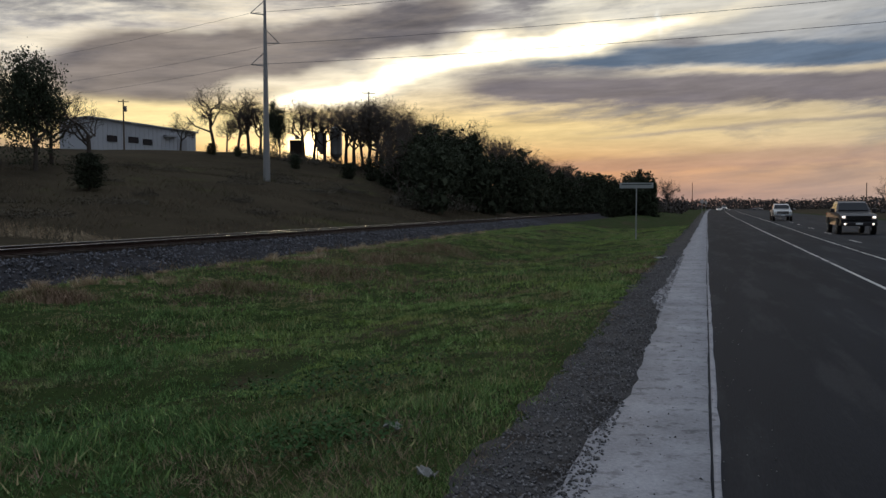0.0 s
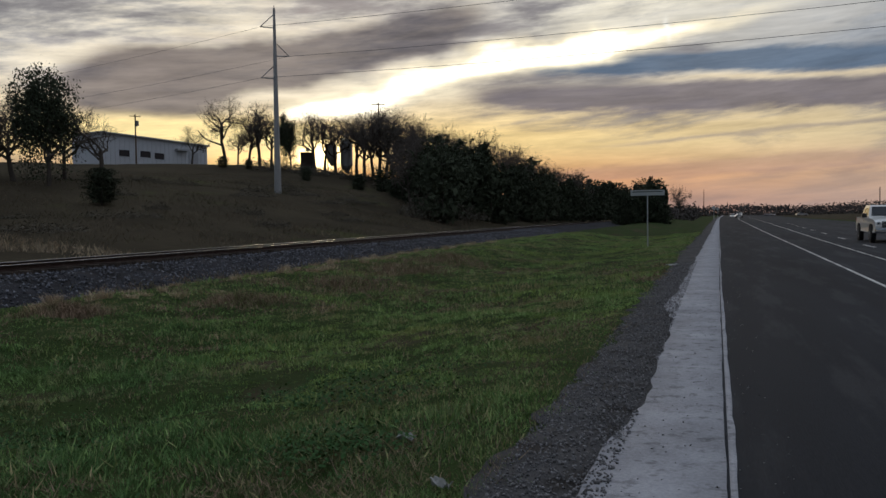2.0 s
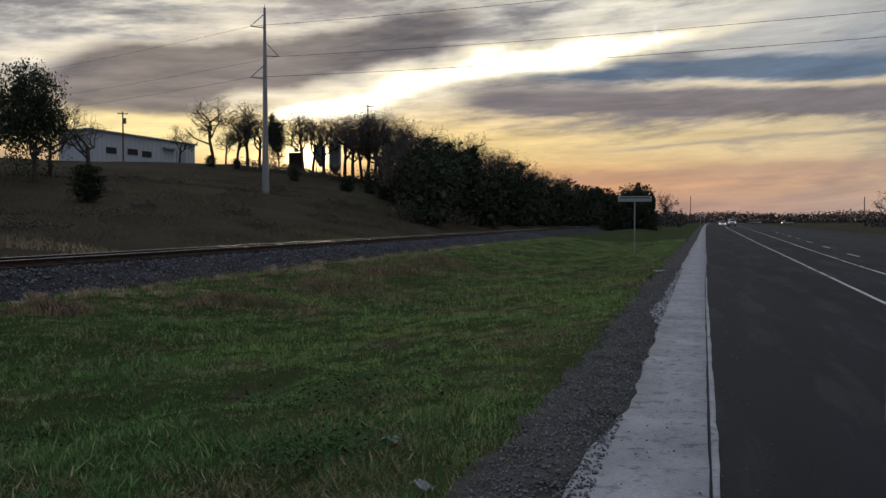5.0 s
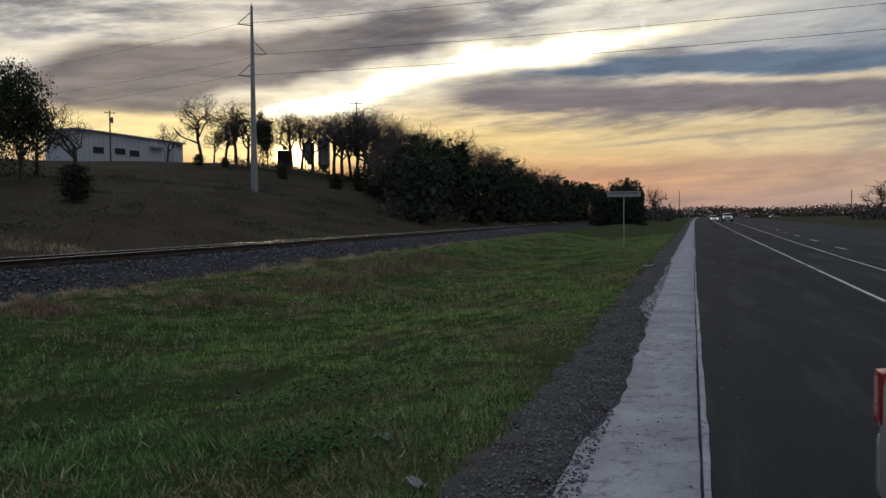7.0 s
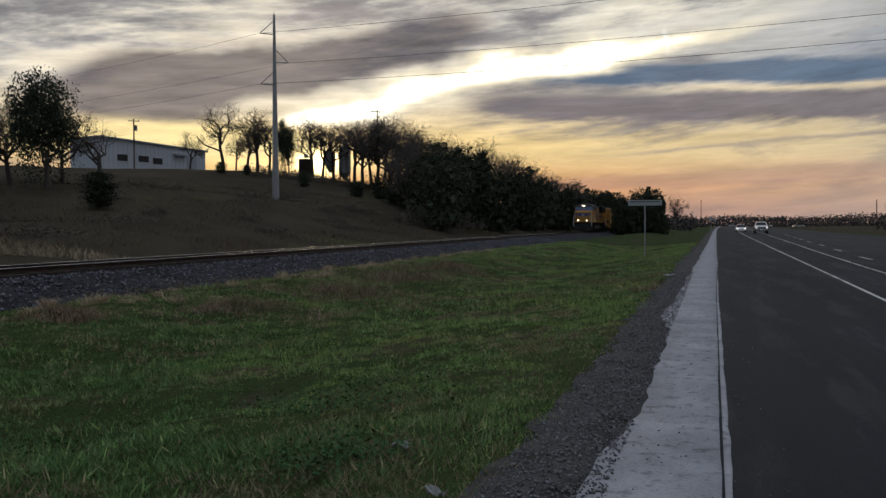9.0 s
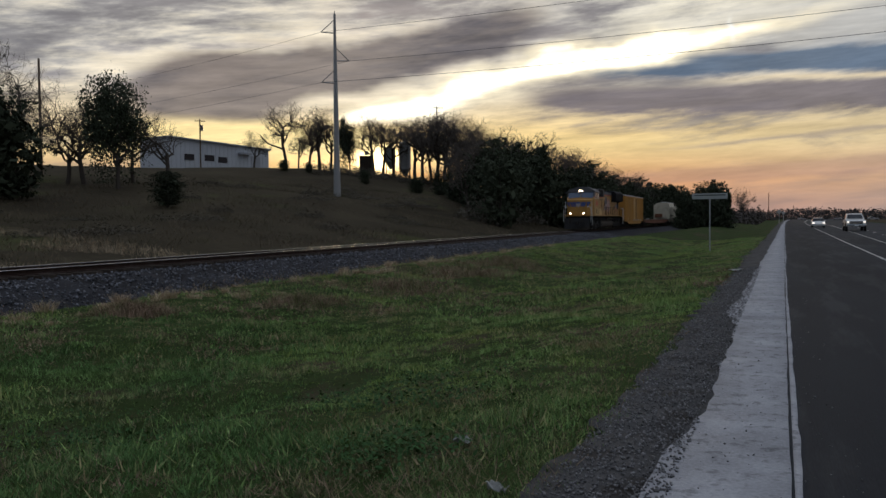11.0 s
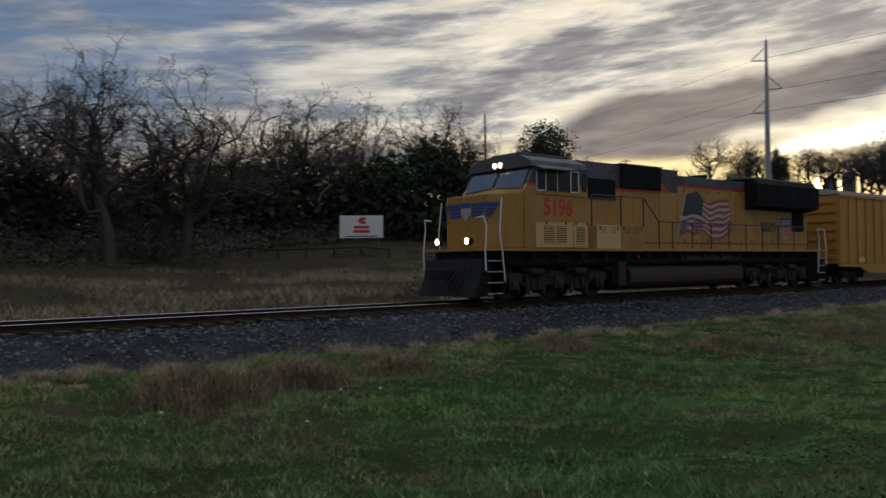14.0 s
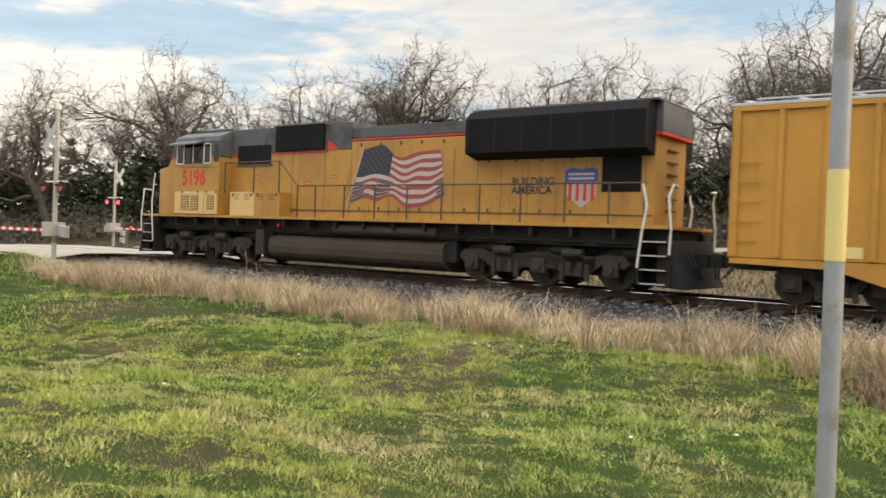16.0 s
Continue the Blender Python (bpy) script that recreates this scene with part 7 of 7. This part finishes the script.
def build_boxcar():
    C = thing("boxcar", track_pose(172.0), "weathered yellow steel boxcar with a ribbed plug door", "boxcar")
    y1 = 16.6
    bd = bmesh.new()
    box(bd, -1.46, 1.46, 0.05, y1 - 0.05, 0.98, 4.30, 0.02)
    body = part("body", bd, M["boxyellow"], C)
    sill = bmesh.new()
    prism(sill, [(0.1, 0.97), (y1 - 0.1, 0.97), (y1 - 0.1, 0.85), (y1 - 2.2, 0.80), (y1 - 3.2, 0.50), (3.2, 0.50), (2.2, 0.80), (0.1, 0.85)], "x", 1.40, 1.47)
    part("side_sill", sill, M["boxyellow"], C)
    sill = bmesh.new()
    prism(sill, [(0.1, 0.97), (y1 - 0.1, 0.97), (y1 - 0.1, 0.85), (y1 - 3.2, 0.50), (3.2, 0.50), (0.1, 0.85)], "x", -1.47, -1.40)
    part("side_sill", sill, M["boxyellow"], C)
    rf = bmesh.new()
    prism(rf, [(-1.50, 4.27), (1.50, 4.27), (1.50, 4.34), (0.0, 4.52), (-1.50, 4.34)], "y", 0.0, y1, 0.01)
    roof = part("roof", rf, M["galv"], C, "pale ribbed roof")
    for k in range(15):
        bm = bmesh.new()
        prism(bm, [(-1.5, 4.345), (0, 4.525), (1.5, 4.345), (1.5, 4.39), (0, 4.57), (-1.5, 4.39)], "y", 0.3 + k * 1.1, 0.38 + k * 1.1)
        part("roof_rib", bm, M["galv"], roof)
    part("running_board", boxed(-0.3, 0.3, 0.2, y1 - 0.2, 4.60, 4.64), M["galv"], roof)
    for sx in (-1, 1):
        a, b = sorted((sx * 1.462, sx * 1.52))
        for k in range(18):
            y = 0.12 + k * 0.92
            if 6.4 < y < 10.3:
                continue
            part("side_post", boxed(a, b, y, y + 0.12, 1.0, 4.22, 0.015), M["boxyellow"], body)
        part("side_rail", boxed(a, b, 0.1, y1 - 0.1, 4.16, 4.262), M["boxyellow"], body)
        dr = part("door", boxed(a, sorted((sx * 1.462, sx * 1.54))[1] if sx > 0 else b, 6.5, 10.2, 0.98, 4.12, 0.01), M["boxyellow"], body, "corrugated plug door")
        for k in range(15):
            zz = 1.16 + k * 0.195
            part("corrugation", boxed(*sorted((sx * 1.53, sx * 1.57)), 6.62, 8.0 if k % 5 == 4 else 8.3, zz, zz + 0.09, 0.01), M["palepanel"] if sx > 0 else M["boxyellow"], dr)
        for y in (8.7, 9.5):
            bm = bmesh.new()
            rod(bm, (sx * 1.56, y, 1.1), (sx * 1.56, y, 4.0), 0.03, 0.03, 6)
            part("lock_rod", bm, M["darkrail"], dr)
        part("door_track", boxed(*sorted((sx * 1.462, sx * 1.58)), 6.3, 14.2, 0.99, 1.06), M["galv"], body)
        for y in (0.2, y1 - 0.7):
            for k in range(5):
                part("ladder_rung", boxed(*sorted((sx * 1.525, sx * 1.55)), y, y + 0.5, 1.35 + k * 0.42, 1.375 + k * 0.42), M["boxyellow"], body)
    for k in range(7):
        for y0, y2 in ((0.0, 0.05), (y1 - 0.05, y1)):
            part("end_corrugation", boxed(-1.35, 1.35, y0, y2, 1.2 + k * 0.44, 1.38 + k * 0.44, 0.02), M["boxyellow"], body)
    part("panel", boxed(1.462, 1.47, 2.05, 2.75, 1.05, 1.28), M["bandyellow"], body, "bright yellow patch")
    uf = bmesh.new()
    box(uf, -0.9, 0.9, 0.1, y1 - 0.1, 0.7, 0.97)
    part("underframe", uf, M["black"], C)
    truck(C, (1.35, 3.1), 0.45, 1.05, M["truckgrime"], False)
    truck(C, (y1 - 3.1, y1 - 1.35), 0.45, 1.05, M["truckgrime"], False)
    coupler(C, 0.1, -1)
    coupler(C, y1 - 0.1, 1)
    return C


def build_flatcar():
    C = thing("flatcar", track_pose(189.0), "long empty flatcar with a low deck of dark timber", "flatcar")
    y1 = 31.6
    part("deck", boxed(-1.4, 1.4, 0, y1, 0.98, 1.08, 0.01), M["wood_pole"], C)
    for sx in (-1, 1):
        bm = bmesh.new()
        prism(bm, [(0.2, 0.97), (y1 - 0.2, 0.97), (y1 - 0.2, 0.75), (y1 - 6, 0.45), (6, 0.45), (0.2, 0.75)], "x", *sorted((sx * 1.33, sx * 1.42)))
        part("side_sill", bm, M["rust"], C)
        for k in range(16):
            part("stake_pocket", boxed(*sorted((sx * 1.421, sx * 1.5)), 1.0 + k * 1.9, 1.2 + k * 1.9, 0.72, 1.06, 0.01), M["rust"], C)
    part("centre_sill", boxed(-0.4, 0.4, 0.2, y1 - 0.2, 0.5, 0.97), M["black"], C)
    part("load_block", boxed(0.9, 1.3, 6.0, 6.6, 1.085, 1.25, 0.02), M["litter"], C, "small pale block on the deck")
    truck(C, (1.6, 3.35), 0.45, 1.05, M["truckgrime"], False)
    truck(C, (y1 - 3.35, y1 - 1.6), 0.45, 1.05, M["truckgrime"], False)
    coupler(C, 0.1, -1)
    coupler(C, y1 - 0.1, 1)
    return C


def build_hopper():
    C = thing("covered_hopper", track_pose(217.0), "cream covered hopper car with rounded sides and rusty end panel", "hopper car")
    y1 = 24.0
    bd = bmesh.new()
    prism(bd, [(-1.0, 1.0), (1.0, 1.0), (1.42, 1.3), (1.50, 2.4), (1.46, 3.4), (1.15, 4.05), (0.5, 4.25), (-0.5, 4.25), (-1.15, 4.05), (-1.46, 3.4), (-1.50, 2.4), (-1.42, 1.3)], "y", 1.4, y1 - 1.4, 0.03)
    body = part("body", bd, M["hopper"], C)
    for y in (1.25, y1 - 1.395):
        bm = bmesh.new()
        prism(bm, [(-1.40, 1.3), (1.40, 1.3), (1.44, 3.4), (1.1, 4.0), (-1.1, 4.0), (-1.44, 3.4)], "y", y, y + 0.145)
        part("end_sheet", bm, M["hopper"], C, "streaked cream end sheet")
    part("end_panel", boxed(-1.3, 0.1, 1.14, 1.245, 1.4, 2.1, 0.02), M["rust"], C, "rusty red panel")
    for k in range(4):
        part("roof_hatch", boxed(-0.35, 0.35, 3.0 + k * 4.2, 5.6 + k * 4.2, 4.252, 4.40, 0.03), M["galv"], body)
    part("running_board", boxed(0.65, 1.0, 1.0, y1 - 1.0, 4.30, 4.34), M["galv"], body)
    for sx in (-1, 1):
        part("side_sill", boxed(*sorted((sx * 1.2, sx * 1.46)), 0.2, y1 - 0.2, 1.05, 1.28, 0.02), M["hopper"], C)
        for y in (0.5, y1 - 0.6):
            part("end_post", boxed(*sorted((sx * 1.3, sx * 1.42)), y, y + 0.12, 1.285, 3.9), M["hopper"], C)
        for k in range(2):
            part("window_patch", boxed(*sorted((sx * 1.478, sx * 1.512)), 7.0 + k * 2.4, 7.8 + k * 2.4, 2.5, 3.0), M["black"], body, "dark stencil patch")
    part("frame", boxed(-0.5, 0.5, 0.1, y1 - 0.1, 0.7, 0.998), M["black"], C)
    for k in range(3):
        bm = bmesh.new()
        prism(bm, [(4.3 + k * 4.6, 1.0), (7.7 + k * 4.6, 1.0), (6.4 + k * 4.6, 0.35), (5.6 + k * 4.6, 0.35)], "x", -0.9, 0.9)
        part("discharge_bay", bm, M["hopper"], C)
    truck(C, (1.5, 3.3), 0.45, 1.05, M["truckgrime"], False)
    truck(C, (y1 - 3.3, y1 - 1.5), 0.45, 1.05, M["truckgrime"], False)
    coupler(C, 0.2, -1)
    coupler(C, y1 - 0.2, 1)
    return C


LOCO, BOXCAR, FLATCAR, HOPPER = build_loco(), build_boxcar(), build_flatcar(), build_hopper()

# ---------------------------------------------------------------- road vehicles


def car_wheel(parent, x, y, r, w):
    bm = bmesh.new()
    rod(bm, (x - w / 2, y, r), (x + w / 2, y, r), r, r, 22)
    t = part("wheel", bm, M["rubber"], parent, "black tyre")
    bm = bmesh.new()
    rod(bm, (x - w / 2 - 0.01, y, r), (x + w / 2 + 0.01, y, r), r * 0.62, r * 0.62, 16)
    part("rim", bm, M["chrome"], t)


def build_pickup(name, m, paint, label, lights):
    """A crew-cab pickup; front at local -y, which is the way it drives."""
    P = thing(name, m, label, "pickup truck", "traffic on the highway")

    def rounded(bm):
        """Draws the sides in towards the nose, the tail and the top."""
        for v in bm.verts:
            v.co.x *= 1 - 0.09 * max(0.0, (-v.co.y - 2.2) / 0.75) ** 2 - 0.03 * max(0.0, (v.co.y - 2.4) / 0.45) - 0.05 * max(0.0, (v.co.z - 0.95) / 0.35)
        return bm

    lo = bmesh.new()
    prism(lo, [(-2.82, 0.58), (-2.35, 0.50), (2.80, 0.56), (2.88, 0.75), (2.86, 1.27), (1.18, 1.27), (-1.08, 1.24), (-1.6, 1.22), (-2.5, 1.15), (-2.78, 1.05), (-2.88, 0.85)], "x", -0.99, 0.99)
    bmesh.ops.bisect_plane(lo, geom=lo.verts[:] + lo.edges[:] + lo.faces[:], plane_co=(0, 0, 0.95), plane_no=(0, 0, 1))
    for q in (-0.6, 0.6):
        bmesh.ops.bisect_plane(lo, geom=lo.verts[:] + lo.edges[:] + lo.faces[:], plane_co=(q, 0, 0), plane_no=(1, 0, 0))
    for v in lo.verts:
        if abs(v.co.x) < 0.7 and v.co.z > 1.1 and v.co.y < -1.0:
            v.co.z += 0.045
    body = part("body", rounded(lo), M[paint], P)
    cb = bmesh.new()
    prism(cb, [(-1.12, 1.24), (-0.95, 1.36), (-0.42, 1.80), (-0.1, 1.90), (0.9, 1.91), (1.12, 1.80), (1.25, 1.26)], "x", -0.93, 0.93, 0.03)
    for v in cb.verts:
        v.co.x *= 1 - 0.20 * max(0.0, v.co.z - 1.3) / 0.6
    part("cab", cb, M[paint], P)
    ws = bmesh.new()
    q = [(-0.80, -0.97, 1.36), (0.80, -0.97, 1.36), (0.70, -0.45, 1.79), (-0.70, -0.45, 1.79)]
    vs = [ws.verts.new(Vector(a) + Vector((0, -0.03, 0.03)) * k) for k in (0.2, 1.0) for a in q]
    ws.faces.new(vs[4:]), ws.faces.new(vs[:4][::-1])
    for k in range(4):
        ws.faces.new((vs[k], vs[(k + 1) % 4], vs[4 + (k + 1) % 4], vs[4 + k]))
    bmesh.ops.recalc_face_normals(ws, faces=ws.faces[:])
    part("windshield", ws, M["glass"], P)
    trim = M["chrome"] if paint == "carwhite" else M["cardark"]
    for sx in (-1, 1):
        for a, b in ((-0.55, 0.18), (0.26, 0.98)):
            sw = bmesh.new()
            prism(sw, [(a - (0.18 if a < 0 else 0), 1.38), (b, 1.38), (b - (0.1 if a > 0 else 0), 1.76), (a + 0.14 * (a < 0), 1.76)], "x", *sorted((sx * 0.90, sx * 0.925)))
            for v in sw.verts:
                v.co.x *= 1 - 0.20 * max(0.0, v.co.z - 1.3) / 0.6 + 0.012
            part("side_window", sw, M["glass"], P)
        part("mirror", boxed(*sorted((sx * 0.98, sx * 1.22)), -0.92, -0.80, 1.26, 1.48, 0.04), M["cardark"], P)
        part("headlight", boxed(*sorted((sx * 0.70, sx * 0.86)), -2.90, -2.70, 0.94, 1.05, 0.04), M["carlight"] if lights else M["chrome"], P, "lit headlight" if lights else "clear headlight")
        if lights > 1:
            part("fog_light", boxed(*sorted((sx * 0.66, sx * 0.78)), -2.97, -2.90, 0.57, 0.66, 0.03), M["carlight"], P, "lit fog light")
        part("tail_light", boxed(*sorted((sx * 0.78, sx * 0.95)), 2.82, 2.90, 0.80, 1.22, 0.02), M["taillight"], P)
        for y in (-1.85, 1.75):
            ar = bmesh.new()
            rod(ar, (sx * 0.80, y, 0.46), (sx * 0.998, y, 0.46), 0.50, 0.50, 24)
            part("wheel_arch", ar, M["black"], body, "dark wheel arch")
            car_wheel(P, sx * 0.90, y, 0.40, 0.24)
        part("door_handle", boxed(*sorted((sx * 0.99, sx * 1.01)), 0.0, 0.2, 1.10, 1.14, 0.005), trim, P)
    grille = part("grille", boxed(-0.63, 0.63, -2.90, -2.80, 0.78, 1.08, 0.03), M["black"], P)
    for z in (0.85, 0.93, 1.01):
        part("grille_bar", boxed(-0.60, 0.60, -2.925, -2.901, z - 0.016, z + 0.016), trim, grille)
    part("bumper", boxed(-0.94, 0.94, -2.96, -2.74, 0.50, 0.74, 0.06), trim, P)
    part("number_plate", boxed(-0.18, 0.18, -2.975, -2.961, 0.57, 0.68), M["whitepaint"], P)
    part("bed_floor", boxed(-0.8, 0.8, 1.3, 2.75, 1.272, 1.285), M["black"], P)
    return P


def build_sedan(name, m, paint, label, lit, group="traffic on the highway"):
    """Front at local -y."""
    S = thing(name, m, label, "car", group)
    lo = bmesh.new()
    prism(lo, [(-2.3, 0.32), (2.3, 0.32), (2.34, 0.62), (2.28, 0.92), (1.5, 0.98), (-0.95, 0.94), (-2.1, 0.80), (-2.34, 0.60)], "x", -0.90, 0.90, 0.07)
    part("body", lo, M[paint], S)
    cb = bmesh.new()
    prism(cb, [(-0.95, 0.93), (-0.2, 1.40), (0.85, 1.43), (1.62, 0.96)], "x", -0.80, 0.80, 0.05)
    for v in cb.verts:
        if v.co.z > 1.2:
            v.co.x *= 0.80
    part("cabin", cb, M["glass"], S, "dark tinted cabin glass")
    rf = bmesh.new()
    prism(rf, [(-0.25, 1.40), (0.9, 1.43), (0.85, 1.46), (-0.2, 1.43)], "x", -0.62, 0.62, 0.01)
    part("roof", rf, M[paint], S)
    for sx in (-1, 1):
        part("headlight", boxed(*sorted((sx * 0.55, sx * 0.86)), -2.36, -2.25, 0.60, 0.74, 0.02), M["carlight"] if lit else M["chrome"], S, "lit headlight" if lit else "")
        part("tail_light", boxed(*sorted((sx * 0.60, sx * 0.912)), 2.22, 2.36, 0.68, 0.92, 0.03), M["taillight"], S, "red tail light")
        part("mirror", boxed(*sorted((sx * 0.9, sx * 1.06)), -0.75, -0.62, 0.95, 1.08, 0.03), M[paint], S)
        for y in (-1.4, 1.4):
            car_wheel(S, sx * 0.80, y, 0.33, 0.22)
    part("bumper", boxed(-0.89, 0.89, 2.28, 2.43, 0.34, 0.62, 0.05), M[paint], S)
    part("bumper", boxed(-0.89, 0.89, -2.43, -2.28, 0.30, 0.56, 0.05), M[paint], S)
    part("number_plate", boxed(-0.16, 0.16, 2.36, 2.375, 0.70, 0.82), M["whitepaint"], S)
    return S


DARK_PICKUP = build_pickup("pickup_truck", pose(8.35, 54, 0), "cardark", "dark maroon pickup truck with headlights and fog lights lit", 2)
WHITE_PICKUP = build_pickup("pickup_truck", pose(8.3, 103, 0), "carwhite", "white pickup truck with a dark windshield", 0)
CAR_A = build_sedan("car", pose(5, 240, 0), "carwhite", "white car approaching with headlights lit", True)
CAR_B = build_pickup("sport_utility", pose(7.3, 230, 0), "carwhite", "white utility vehicle approaching with headlights lit", 1)
PARKED = build_sedan("parked_car", pose(1.685, 1.66, 0), "carsilver", "silver sedan parked on the road shoulder", False, "parked")
for k, (az, d) in enumerate(((-3.3, 420), (-5.2, 380), (-1.2, 460))):
    x, y = polar(az, d)
    c = copy_thing(PARKED, pose(x, y, 0, 0, 0, 60 + 40 * k))
    tagged(c, "small pale car far down the highway", "car", "distant cars")


def motions():
    """All that moves: the train with its wheels, and the traffic."""
    def nose(t):
        if t < 8.0:
            return nose(8.0) + 26.98 * (8.0 - t)
        if t >= 14.0:
            return float(np.interp(t, [14.0, 14.5, 15.0, 15.5, 16.0], [16.33, 5.05, -6.12, -17.1, -28.35]))
        u = t - 14.0
        return 16.37 - 22.902 * u + 0.3395 * u * u
    steps = [k * 0.5 for k in range(33)]
    for ob, back in ((LOCO, 0.0), (BOXCAR, 22.35), (FLATCAR, 39.9), (HOPPER, 72.4)):
        walk(ob, [(t, track_pose(nose(t) + back)) for t in steps])
    turn = 22.26 / FPS
    for w, y, r in WHEELS:
        walk(w, [(k / FPS, pose(0, y, r, math.degrees(k * turn / r) % 360.0)) for k in range(16 * FPS + 1)] if r > 0.5 else [(0.0, pose(0, y, r)), (16.0, pose(0, y, r))])
    for ob, x, y0, speed in ((DARK_PICKUP, 8.3, 54.0, 26.5), (WHITE_PICKUP, 8.35, 101.5, 26.8)):
        walk(ob, [(t, pose(x, y0 - speed * t, 0)) for t in steps])
    walk(CAR_A, [(t, pose(float(np.interp(203 - 17.0 * (t - 7), [0, 130, 300], [5.0, 5.0, 5.2])), 203 - 17.0 * (t - 7), 0)) for t in steps])
    walk(CAR_B, [(t, pose(7.35, 187 - 21.6 * (t - 7), 0)) for t in steps])


motions()
